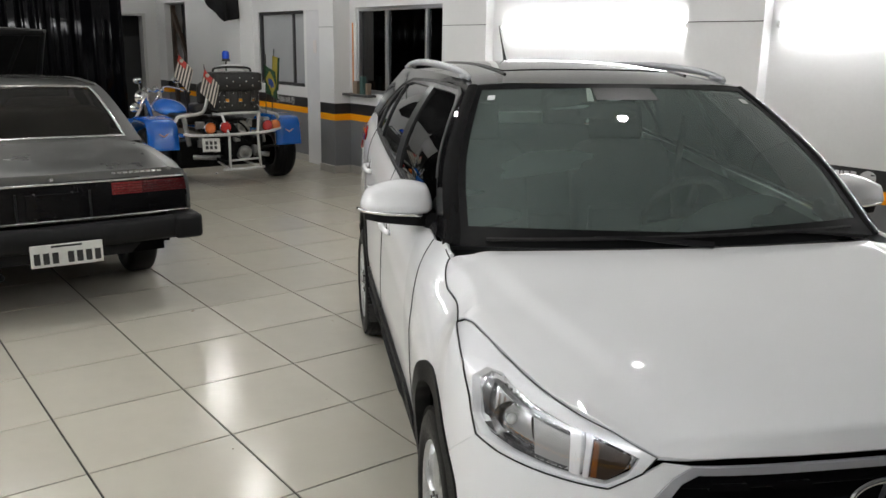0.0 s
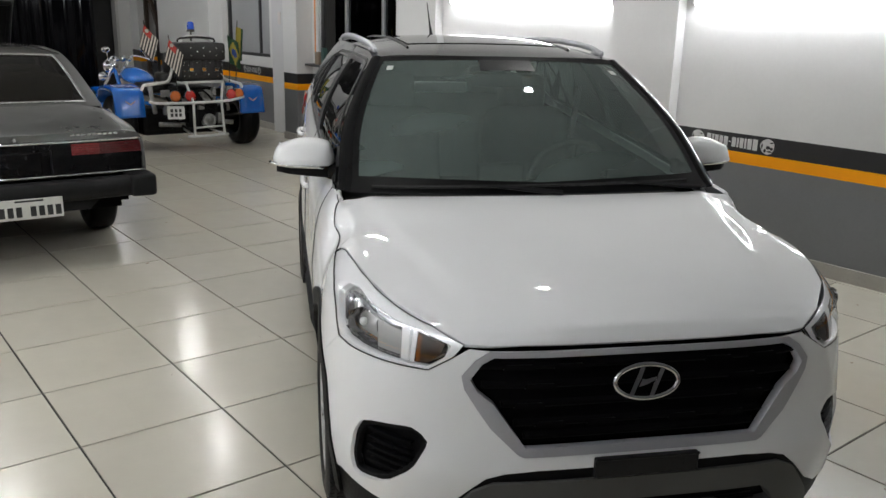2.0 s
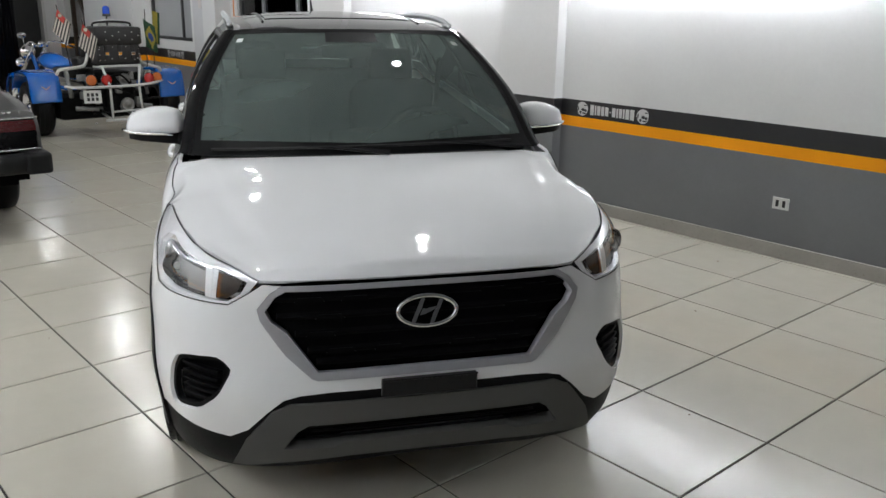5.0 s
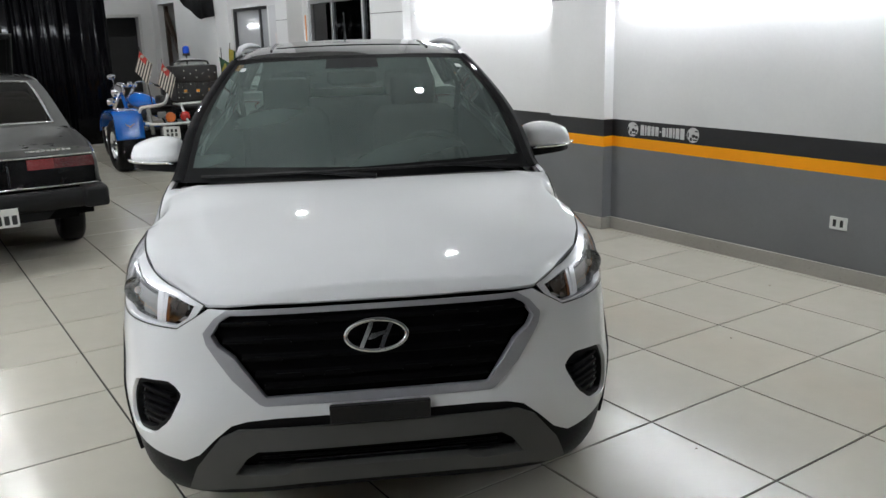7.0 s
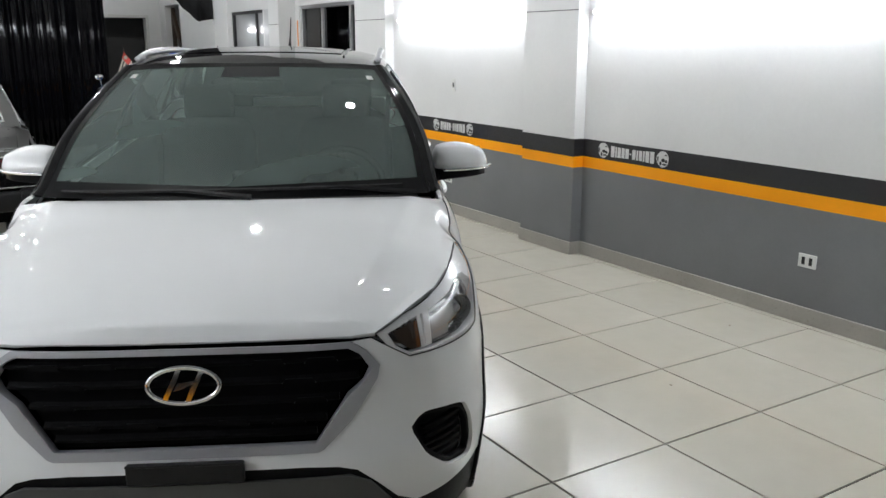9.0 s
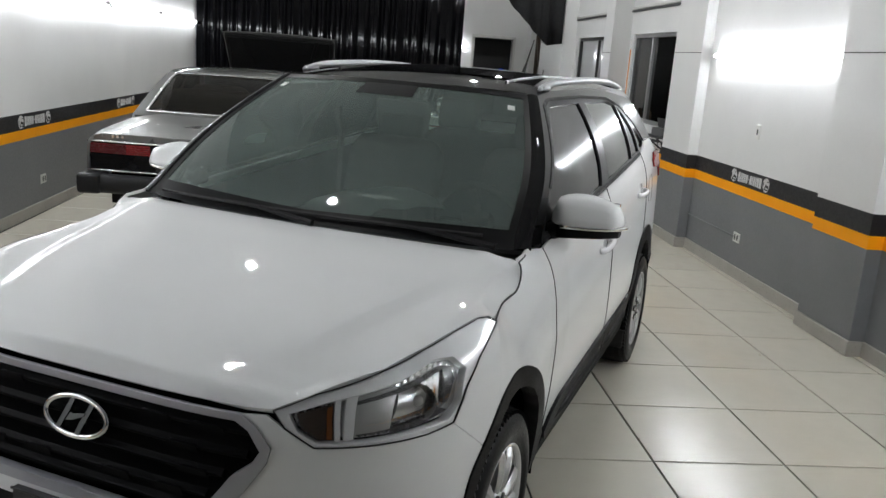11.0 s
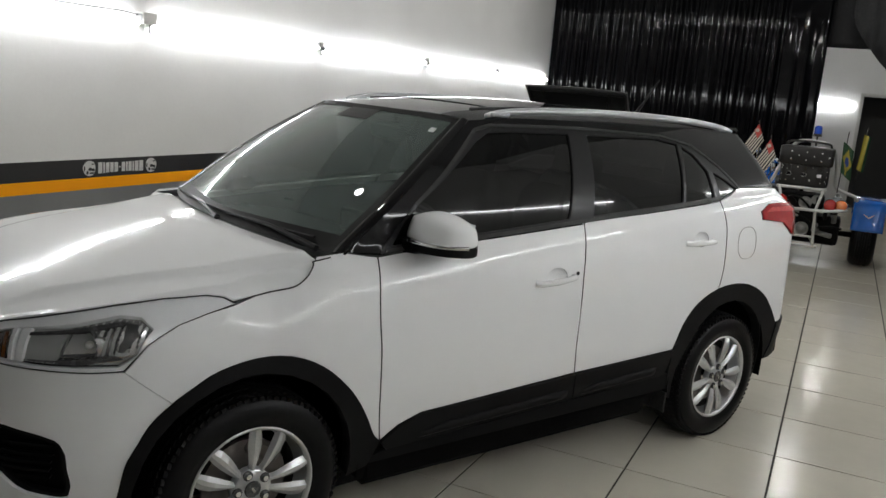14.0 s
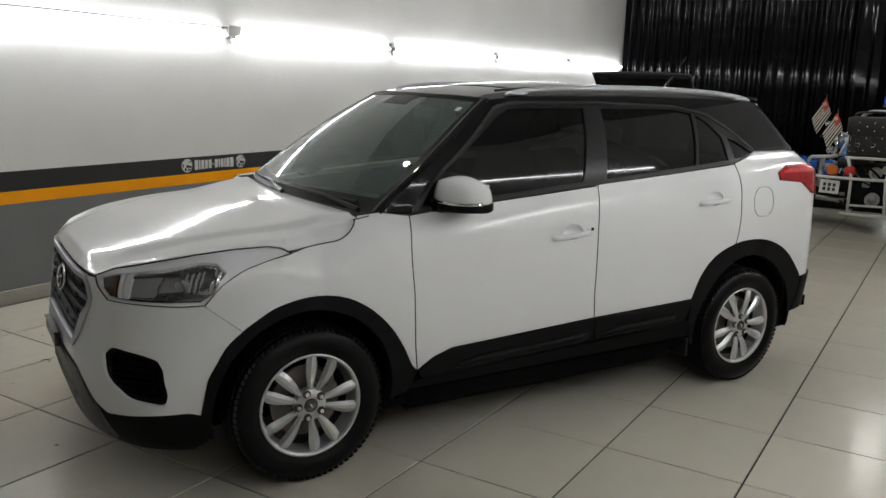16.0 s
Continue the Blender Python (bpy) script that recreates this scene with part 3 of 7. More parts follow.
hood_brow = curve((0.09, 0.872), (0.19, 0.884), (0.24, 0.905), (0.34, 0.938), (0.47, 0.962), (0.60, 0.978), (0.725, 0.988), (0.90, 0.999), (1.02, 1.012), (1.12, 1.028), (1.20, 1.038))
hood_half = curve((0.09, 0.20), (0.113, 0.26), (0.12, 0.31), (0.13, 0.40), (0.14, 0.455), (0.16, 0.52), *[(y, skin(*ss(y, hood_side(y)))[0] - 0.006) for y in (0.187, 0.24, 0.337, 0.47, 0.60, 0.725, 0.90, 1.02, 1.16)])


hood_ridge = curve((0.12, 0.40), (0.30, 0.455), (0.41, 0.490), (0.54, 0.530), (0.67, 0.564), (0.79, 0.592), (0.91, 0.614), (1.08, 0.648))


def hood_z(x, y):
    """The broad top of the hood, without its turned-down border."""
    q = abs(x) / hood_half(y)
    drop = hood_mid(y) - hood_brow(y) + 0.014 * ease(0.09, 0.18, y) * (1 - ease(0.75, 1.0, y)) + 0.008 * (1 - ease(0.2, 0.5, y))
    k = 0.80 - 0.45 * ease(0.60, 1.05, y)
    rise, past = abs(x) - hood_ridge(y), abs(x) - hood_ridge(y) - 0.05
    fall = 0.135 * ease(0.15, 0.42, y)
    crease = fall * (rise + math.sqrt(rise * rise + 0.00015) - past - math.sqrt(past * past + 0.0003))
    return hood_mid(y) - (drop - 0.1 * fall) * (k * q ** 2 + (1 - k) * q ** (4 + 8 * ease(0.80, 1.10, y))) - crease


def border(d, wide):
    """One at an edge, falling evenly to nothing at a distance."""
    t = d / wide
    return 1 - t if t < 0.8 else (1.2 - t) ** 2 / 0.8 if t < 1.2 else 0.0


def inside(p, poly):
    c, n = False, len(poly)
    for i in range(n):
        (x0, y0), (x1, y1) = poly[i], poly[(i + 1) % n]
        if (y0 > p[1]) != (y1 > p[1]) and p[0] < (x1 - x0) * (p[1] - y0) / (y1 - y0) + x0:
            c = not c
    return c


def densify(poly, step):
    out, n = [], len(poly)
    for i in range(n):
        a, b = poly[i], poly[(i + 1) % n]
        k = max(1, int(math.ceil(math.hypot(b[0] - a[0], b[1] - a[1]) / step)))
        out += [(a[0] + (b[0] - a[0]) * j / k, a[1] + (b[1] - a[1]) * j / k) for j in range(k)]
    return out


def area2(poly):
    return sum(poly[i - 1][0] * poly[i][1] - poly[i][0] * poly[i - 1][1] for i in range(len(poly)))


def shrunk(poly, by):
    """The outline drawn in by a small distance."""
    n, k = len(poly), (1 if area2(poly) > 0 else -1)
    out = []
    for i in range(n):
        a, p, b = poly[i - 1], poly[i], poly[(i + 1) % n]
        e0, e1 = Vector((p[0] - a[0], p[1] - a[1])), Vector((b[0] - p[0], b[1] - p[1]))
        if e0.length < 1e-9 or e1.length < 1e-9:
            out.append(p)
            continue
        m = (Vector((-e0.y, e0.x)).normalized() + Vector((-e1.y, e1.x)).normalized()) * k
        m = m / max(0.35, m.length_squared / 2)
        out.append((p[0] + m.x * by / 1.0 * 0.5 * 2 / 2, p[1] + m.y * by / 1.0 * 0.5 * 2 / 2))
    return out


def rounded(poly, r=0.3):
    """Cuts each corner once, for softer outlines."""
    out, n = [], len(poly)
    for i in range(n):
        a, p, b = poly[i - 1], poly[i], poly[(i + 1) % n]
        out.append((p[0] + (a[0] - p[0]) * r, p[1] + (a[1] - p[1]) * r))
        out.append((p[0] + (b[0] - p[0]) * r, p[1] + (b[1] - p[1]) * r))
    return out


def sheet(name, outline, surf, material, parent, step=0.04, gap=0.0036, flange=0.012, holes=(), hole_flange=None, lift=0.0, label="", mirror=False):
    """A panel cut from a surface surf(a, b) -> place, with true normals and turned-in edges."""
    outer = shrunk(densify(outline, step * 0.6), gap) if gap else densify(outline, step * 0.6)
    inner = [densify(h, step * 0.6) for h in holes]
    pts, edges, loops = [], [], []
    for loop in (outer, *inner):
        k = len(pts)
        pts += [Vector(p) for p in loop]
        edges += [(k + i, k + (i + 1) % len(loop)) for i in range(len(loop))]
        loops.append((k, len(loop)))
    lo = [min(p[i] for p in outer) for i in (0, 1)]
    hi = [max(p[i] for p in outer) for i in (0, 1)]
    rim = [p for loop in (outer, *inner) for p in loop]
    cells = {}
    for p in rim:
        cells.setdefault((int(p[0] // step), int(p[1] // step)), []).append(p)
    na, nb = int((hi[0] - lo[0]) / step) + 1, int((hi[1] - lo[1]) / step) + 1
    for i in range(na + 1):
        for j in range(nb + 1):
            p = (lo[0] + (i + 0.5 * (j % 2)) * step, lo[1] + j * step)
            if not inside(p, outer) or any(inside(p, h) for h in inner):
                continue
            ca, cb = int(p[0] // step), int(p[1] // step)
            near = [q for di in (-1, 0, 1) for dj in (-1, 0, 1) for q in cells.get((ca + di, cb + dj), ())]
            if all((p[0] - q[0]) ** 2 + (p[1] - q[1]) ** 2 > (0.45 * step) ** 2 for q in near):
                pts.append(Vector(p))
    vs, _, fs, orig, _, _ = delaunay_2d_cdt(pts, edges, [], 0, 1e-6)
    index = {}
    for i, o in enumerate(orig):
        for k in o:
            index[k] = i
    sx = -1 if mirror else 1

    def place(a, b):
        return Vector(surf(a, b))

    def normal(a, b):
        e = 0.002
        n_ = (place(a + e, b) - place(a - e, b)).cross(place(a, b + e) - place(a, b - e))
        return n_.normalized() if n_.length > 0 else Vector((0, 0, 1))

    verts, norms, faces = [], [], []
    for v in vs:
        n_ = normal(v.x, v.y)
        p = place(v.x, v.y) + n_ * lift
        verts.append((sx * p.x, p.y, p.z))
        norms.append((sx * n_.x, n_.y, n_.z))
    for f in fs:
        c = (sum(vs[i].x for i in f) / 3, sum(vs[i].y for i in f) / 3)
        if inside(c, outer) and not any(inside(c, h) for h in inner):
            f = list(f)
            a, b, c3 = (Vector(verts[i]) for i in f)
            if (b - a).cross(c3 - a).dot(Vector(norms[f[0]])) < 0:
                f.reverse()
            faces.append(f)
    for n_loop, (k, n) in enumerate(loops):
        deep = flange if n_loop == 0 else (hole_flange or flange)
        if deep <= 0:
            continue
        ids = [index[k + i] for i in range(n)]
        centre_sign = 1 if (area2(outer if n_loop == 0 else inner[n_loop - 1]) > 0) == (n_loop == 0) else -1
        base = len(verts)
        for q in range(n):
            i0, i1 = ids[q - 1], ids[(q + 1) % n]
            t_ = Vector(verts[i1]) - Vector(verts[i0])
            nn = Vector(norms[ids[q]])
            out_ = t_.cross(nn).normalized() * centre_sign * sx
            verts.append(verts[ids[q]])
            norms.append(tuple((nn * 0.5 + out_ * 0.9).normalized()))
            verts.append(tuple(Vector(verts[ids[q]]) - nn * deep))
            norms.append(tuple(out_))
        for q in range(n):
            a, b = base + 2 * q, base + 2 * ((q + 1) % n)
            f = [a, b, b + 1, a + 1]
            pa, pb, pc = Vector(verts[f[0]]), Vector(verts[f[1]]), Vector(verts[f[2]])
            if (pb - pa).cross(pc - pa).dot(Vector(norms[a + 1])) < 0:
                f.reverse()
            faces.append(f)
    me = bpy.data.meshes.new(name)
    me.from_pydata(verts, [], faces)
    me.materials.append(material)
    for p_ in me.polygons:
        p_.use_smooth = True
    me.update()
    me.normals_split_custom_set_from_vertices(norms)
    ob = new(name, me)
    ob.parent = parent
    if label:
        ob["label"] = label
    return ob


def patch(name, f, na, nb, material, parent, label="", mirror=False):
    """A smooth patch f(a, b), a and b from 0 to 1."""
    e = 1e-3
    sx = -1 if mirror else 1
    verts, norms = [], []
    for i in range(na + 1):
        for j in range(nb + 1):
            a, b = i / na, j / nb
            p = Vector(f(a, b))
            n_ = (Vector(f(a + e, b)) - Vector(f(a - e, b))).cross(Vector(f(a, b + e)) - Vector(f(a, b - e))).normalized()
            verts.append((sx * p.x, p.y, p.z))
            norms.append((sx * n_.x, n_.y, n_.z))
    faces = []
    for i in range(na):
        for j in range(nb):
            k = i * (nb + 1) + j
            q = [k, k + nb + 1, k + nb + 2, k + 1]
            a, b, c = (Vector(verts[v]) for v in q[:3])
            if (b - a).cross(c - a).dot(Vector(norms[k])) < 0:
                q.reverse()
            faces.append(q)
    me = bpy.data.meshes.new(name)
    me.from_pydata(verts, [], faces)
    me.materials.append(material)
    for p_ in me.polygons:
        p_.use_smooth = True
    me.update()
    me.normals_split_custom_set_from_vertices(norms)
    ob = new(name, me)
    ob.parent = parent
    if label:
        ob["label"] = label
    return ob


def bar(name, pts, r, material, parent, segs=8, label="", closed=False):
    bm = bmesh.new()
    add_tube(bm, pts, r, segs, closed)
    return part(name, bm, material, parent, label, True)


# ---- white crossover: the car ----
def wheel_parts(car, x, y, r=0.322, rim=0.208, width=0.20, side=1, spokes=5, turn=0.0):
    """A tyre on a twin-spoke alloy rim; side: +1 on the car's left."""
    wheel = thing("wheel")
    wheel.parent = car
    wheel.matrix_basis = pose(x, y, r - 0.002, 0, 90 * side, 0)
    h = width / 2
    bm = bmesh.new()
    prof = [(rim - 0.012, -h + 0.02), (rim + 0.01, -h + 0.004), (rim + 0.05, -h - 0.004), (r - 0.035, -h + 0.002), (r - 0.012, -h + 0.018), (r - 0.002, -h + 0.045), (r, 0),
            (r - 0.002, h - 0.045), (r - 0.012, h - 0.018), (r - 0.035, h - 0.002), (rim + 0.05, h + 0.004), (rim + 0.026, h + 0.001), (rim + 0.022, h - 0.003), (rim + 0.01, h - 0.004), (rim - 0.012, h - 0.02)]
    add_lathe(bm, prof, 56)
    tyre = part("tyre", bm, M["tyre"], wheel, smooth=True)
    bm = bmesh.new()
    for k in range(76):
        a = 2 * math.pi * k / 76
        for q, zz in enumerate((-0.076, -0.05, -0.018, 0.018, 0.05, 0.076)):
            aa = a + (0.04 if q % 2 else 0)
            m_ = Matrix.Rotation(aa, 4, "Z") @ Matrix.Translation((r - (0.0060 if abs(zz) < 0.03 else 0.0075 if abs(zz) < 0.06 else 0.0152), 0, zz)) @ Matrix.Rotation(0.35 * (1 if zz > 0 else -1), 4, "X")
            add_box(bm, (0, 0, 0), (0.013, 0.019, 0.028), 0, m_)
    part("tread", bm, M["tyre"], tyre)
    bm = bmesh.new()
    add_lathe(bm, [(rim + 0.006, h - 0.012), (rim + 0.004, h - 0.005), (rim - 0.003, h - 0.006), (rim - 0.010, h - 0.016), (rim - 0.016, h - 0.040), (rim - 0.026, h - 0.078)], 48)
    part("rim", bm, M["alloy"], wheel, smooth=True)
    # inner barrel coloured dark for the shade behind the spokes
    bm = bmesh.new()
    add_lathe(bm, [(rim - 0.027, h - 0.078), (rim - 0.03, 0), (rim - 0.026, -h + 0.03), (rim - 0.004, -h + 0.012)], 40)
    part("barrel", bm, M["barrel_shade"], wheel, smooth=True)
    bm = bmesh.new()
    for k in range(spokes):
        for s in (-1, 1):
            a = 2 * math.pi * k / spokes + turn
            b = bmesh.new()
            prof_y = [(0.040, 0.014, 0.010, -0.022), (0.070, 0.019, 0.0125, -0.013), (0.100, 0.027, 0.018, -0.007), (0.135, 0.036, 0.0235, -0.004), (0.168, 0.0425, 0.0245, -0.006), (rim - 0.010, 0.046, 0.019, -0.014)]
            rows = []
            for rad, off, half, dz in prof_y:
                yc = s * off
                z = h + dz
                rows.append([b.verts.new((rad, yc - half, z - 0.012)), b.verts.new((rad, yc - half * 0.30 - s * half * 0.1, z)), b.verts.new((rad, yc + half * 0.30 - s * half * 0.1, z)), b.verts.new((rad, yc + half, z - 0.012)), b.verts.new((rad, yc, z - 0.034))])
            for q, w in zip(rows, rows[1:]):
                for i in range(5):
                    b.faces.new((q[i], q[(i + 1) % 5], w[(i + 1) % 5], w[i]))
            b.faces.new(rows[0])
            b.faces.new(rows[-1][::-1])
            b.transform(Matrix.Rotation(a, 4, "Z"))
            join(bm, b)
    part("spokes", bm, M["alloy"], wheel)
    bm = bmesh.new()
    add_lathe(bm, [(0.0, h - 0.014), (0.060, h - 0.014), (0.068, h - 0.022), (0.066, h - 0.05)], 28)
    part("hub", bm, M["alloy"], wheel, smooth=True)
    bm = bmesh.new()
    add_lathe(bm, [(0.0, h - 0.006), (0.026, h - 0.007), (0.029, h - 0.011)], 20)
    part("hub_cap", bm, M["lamp_black"], wheel, "black hub cap with a silver mark")
    bm = bmesh.new()
    add_box(bm, (0, 0, h - 0.005), (0.022, 0.008, 0.003), 0.001, Matrix.Rotation(0.5, 4, "Z"))
    part("cap_mark", bm, M["chrome"], wheel)
    for k in range(5):
        a = 2 * math.pi * (k + 0.5) / 5 + turn
        bm = bmesh.new()
        add_cyl(bm, (0.052 * math.cos(a), 0.052 * math.sin(a), h - 0.014), (0.052 * math.cos(a), 0.052 * math.sin(a), h - 0.002), 0.0095, segs=6)
        part("lug_nut", bm, M["chrome"], wheel)
        # dark disc laid round each nut for the shade of its pocket
        bm = bmesh.new()
        add_cyl(bm, (0.052 * math.cos(a), 0.052 * math.sin(a), h - 0.016), (0.052 * math.cos(a), 0.052 * math.sin(a), h - 0.0095), 0.0165, segs=14)
        part("lug_pocket_shade", bm, M["lamp_black"], wheel)
    bm = bmesh.new()
    add_lathe(bm, [(0.05, h - 0.075), (0.145, h - 0.075), (0.145, h - 0.095), (0.05, h - 0.095)], 32, None, True)
    part("brake_disc", bm, M["brake"], wheel)
    bm = bmesh.new()
    add_box(bm, (0.115, 0.0, h - 0.085), (0.06, 0.13, 0.05), 0.012, Matrix.Rotation(2.6, 4, "Z"))
    part("caliper", bm, M["brake"], wheel)
    return wheel


def smooth2(pts, per=3):
    return [(p.x, p.y) for p in smooth_path([(a, b, 0) for a, b in pts], per)]


def lean(outline):
    """An outline of the flank in coordinates whose rows run along the rising crease."""
    return [(a, b - 0.1 * a) for a, b in outline]


def leaning(a, b):
    return skin(a, b + 0.1 * a)


def build_crossover():
    car = thing("car", pose(1.595, 0.401, 0, 0, 0, -26.775), "white crossover with black roof, grey cladding and silver roof rails", "car")
    W, K = M["car_white"], M["car_black"]
    sides = (("", False), ("", True))

    def S(*p):
        return [ss(*q) for q in p]

    # --- outlines shared between panels
    lamp_top = [sf(0.505, 0.848), sf(0.583, 0.886), ss(0.337, 0.920), ss(0.47, 0.944), ss(0.60, 0.959), ss(0.725, 0.963), ss(0.775, 0.955), ss(0.812, 0.935)]
    lamp_rear = [ss(0.715, 0.915), ss(0.627, 0.891), ss(0.535, 0.838), ss(0.470, 0.768)]
    lamp_low = [ss(0.385, 0.764), sf(0.70, 0.768), sf(0.60, 0.770), sf(0.535, 0.812)]
    arch_f = S((0.440, 0.33), (0.452, 0.42), (0.475, 0.511), (0.532, 0.604), (0.596, 0.664), (0.66, 0.705), (0.735, 0.742), (0.857, 0.764), (0.986, 0.755), (1.095, 0.708), (1.20, 0.618), (1.275, 0.515), (1.325, 0.42), (1.357, 0.385))
    arch_r = S((2.98, 0.518), (3.03, 0.634), (3.134, 0.729), (3.291, 0.785), (3.45, 0.797), (3.60, 0.775), (3.73, 0.715), (3.826, 0.628), (3.898, 0.545))
    arch_f = [tuple(p) for p in smooth2(arch_f)]
    arch_r = [tuple(p) for p in smooth2(arch_r)]
    hood_cut = S(*smooth2(((0.88, 0.948), (0.95, 0.957), (1.01, 0.967), (1.05, 0.990), (1.075, 1.018), (1.088, 1.042)), 3))
    gap_a = smooth2(S((1.357, 0.385), (1.335, 0.534), (1.321, 0.731), (1.312, 0.87), (1.318, 0.96), (1.332, 1.044)), 4)
    gap_b = smooth2(S((2.318, 0.502), (2.305, 0.60), (2.308, 0.733), (2.317, 0.949), (2.345, 1.134)), 4)
    gap_c = smooth2(S((3.291, 0.785), (3.318, 0.882), (3.324, 1.064), (3.315, 1.146), (3.300, 1.207)), 4)
    clad_top = S((1.357, 0.385), (1.429, 0.434), (1.523, 0.466), (1.67, 0.472), (2.318, 0.502), (2.98, 0.518))
    frame_out = [sf(0.44, 0.834), sf(0.480, 0.808), sf(0.515, 0.765), sf(0.508, 0.73), sf(0.437, 0.620), sf(0.362, 0.545), sf(0.345, 0.538)]
    grille_in = [sf(0.43, 0.818), sf(0.462, 0.800), sf(0.492, 0.757), sf(0.475, 0.725), sf(0.430, 0.690), sf(0.342, 0.564)]
    mir = lambda q: [(-a, b) for a, b in reversed(q)]

    # --- inner dark shell behind the gaps
    shell = S((0.62, 0.22), (4.16, 0.22), (4.16, 1.02), (3.4, 1.19), (1.30, 1.035), (0.95, 0.93), (0.62, 0.90))
    for _, mr in sides:
        holes = []
        for yc in (0.845, 3.43):
            holes.append([ss(yc + 0.40 * math.cos(a), 0.335 + 0.40 * math.sin(a)) for a in [2 * math.pi * k / 28 for k in range(28)]])
        sheet("inner_body", [ss(0.32, 0.74), ss(0.50, 0.20), *shell[1:]], skin, M["under"], car, 0.08, 0, 0, holes, lift=-0.045, mirror=mr)

    # --- front
    lamp_half = [*lamp_low[::-1], *lamp_rear[::-1]]
    low_white = [ss(0.40, 0.366), sf(0.705, 0.348), sf(0.615, 0.342), sf(0.56, 0.374), sf(0.50, 0.438), sf(0.45, 0.481), sf(0.40, 0.495), sf(0.31, 0.501), sf(0.0, 0.504)]
    half = [*frame_out[::-1], sf(0.495, 0.838), *lamp_half[:-4], ss(0.470, 0.767), *[p for p in arch_f[::-1] if p[0] <= ss(0.597, 0.664)[0] and p[1] > 0.37], ss(0.442, 0.356), *low_white[:-1]]
    fog = [sf(0.600, 0.540), sf(0.622, 0.566), sf(0.648, 0.578), sf(0.735, 0.562), ss(0.300, 0.545), ss(0.318, 0.50), ss(0.336, 0.42), ss(0.330, 0.376), ss(0.308, 0.370), sf(0.71, 0.388), sf(0.648, 0.452)]
    fog = rounded([(a, b + 0.026) for a, b in fog], 0.16)
    bumper = half + mir(half)
    sheet("front_bumper", bumper, skin, W, car, 0.035, 0.0012, 0.014, [fog, mir(fog)], 0.045)
    base = [sf(0.0, 0.509), *[(a, b + 0.006) for a, b in low_white[-2::-1]], ss(0.442, 0.40), ss(0.446, 0.31), ss(0.47, 0.24), ss(0.42, 0.20), sf(0.66, 0.195), sf(0.45, 0.218), sf(0.0, 0.238)]
    intake = [sf(0.378, 0.393), sf(0.412, 0.370), sf(0.455, 0.308), sf(0.300, 0.306), sf(0.270, 0.324)]
    sheet("lower_bumper", base + mir(base[1:-1]), skin, M["cladding"], car, 0.04, 0, 0.02, [shrunk(densify(intake + mir(intake), 0.03), -0.012)], 0.02, lift=-0.006)
    silver = [sf(0.43, 0.468), sf(0.488, 0.440), sf(0.570, 0.334), sf(0.610, 0.235), sf(0.58, 0.232), sf(0.47, 0.252), sf(0.25, 0.266)]
    sheet("skid_plate", silver + mir(silver), skin, M["skid_silver"], car, 0.04, 0, 0.012, [intake + mir(intake)], 0.05, lift=0.006, label="satin grey skid plate")
    sheet("air_intake", [(a, b) for a, b in densify(intake + mir(intake), 0.1)], skin, M["grille_black"], car, 0.05, 0, 0, lift=-0.05)
    for z, w_ in ((0.335, 0.385), (0.358, 0.37)):
        bar("intake_slat", [Vector(skin(*sf(x_ * w_ / 8, z))) + Vector((0, 0.022, 0)) for x_ in range(-8, 9)], 0.0045, M["grille_black"], car, 6)
    # grille
    sheet("grille_frame", frame_out + mir(frame_out), skin, M["satin_silver"], car, 0.03, 0.001, 0.02, [grille_in + mir(grille_in)], 0.03, lift=0.007, label="satin silver grille surround")
    sheet("grille", grille_in + mir(grille_in), skin, M["grille_black"], car, 0.05, 0, 0, lift=-0.045)
    for z, w_ in ((0.776, 0.478), (0.722, 0.462), (0.668, 0.408), (0.614, 0.372), (0.578, 0.345)):
        sheet("grille_bar", [sf(-w_, z), sf(0, z), sf(w_, z), sf(w_ - 0.004, z + 0.030), sf(0, z + 0.030), sf(-w_ + 0.004, z + 0.030)], lambda a, b, z=z: (lambda p: (p[0], p[1] + 0.012 - 0.016 * math.sin(math.pi * min(1, max(0, (b - z) / 0.030))), p[2]))(skin(a, b)), M["grille_black"], car, 0.012, 0, 0.02, lift=-0.006)
    for k, (z, offs) in enumerate(((0.789, (-0.36, -0.22, 0.22, 0.36)), (0.735, (-0.30, 0.30)), (0.681, (-0.33, 0.33)), (0.627, (-0.27, -0.12, 0.12, 0.27)))):
        for x in offs:
            sheet("grille_notch", [sf(x - 0.045, z - 0.006), sf(x + 0.045, z - 0.006), sf(x + 0.035, z + 0.008), sf(x - 0.035, z + 0.008)], skin, M["grille_black"], car, 0.03, 0, 0.012, lift=0.001)
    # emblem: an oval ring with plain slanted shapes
    emblem = thing("emblem")
    emblem.parent = car
    emblem.matrix_basis = pose(0, nose_y(0.738) - 0.004, 0.738, 78, 0, 0)
    ring = [(0.093 * math.cos(a), 0.047 * math.sin(a), 0) for a in [2 * math.pi * k / 48 for k in range(48)]]
    bar("ring", ring, 0.0075, M["chrome"], emblem, 8, "chrome oval ring", True)
    slant = ((-0.054, -0.036), (-0.042, -0.040), (-0.030, -0.014), (-0.018, 0.008), (-0.006, 0.040), (-0.018, 0.042))
    swoop = ((-0.026, -0.014), (-0.006, -0.010), (0.012, -0.002), (0.030, 0.006), (0.034, 0.014), (0.012, 0.010), (-0.004, 0.006), (-0.014, 0.008))
    for pts in (slant, tuple((-x_, -y_) for x_, y_ in slant), swoop):
        bm = bmesh.new()
        add_plate(bm, pts, pose(0, 0, -0.004), 0.010)
        part("emblem_bar", bm, M["chrome"], emblem)
    # plate holder
    bm = bmesh.new()
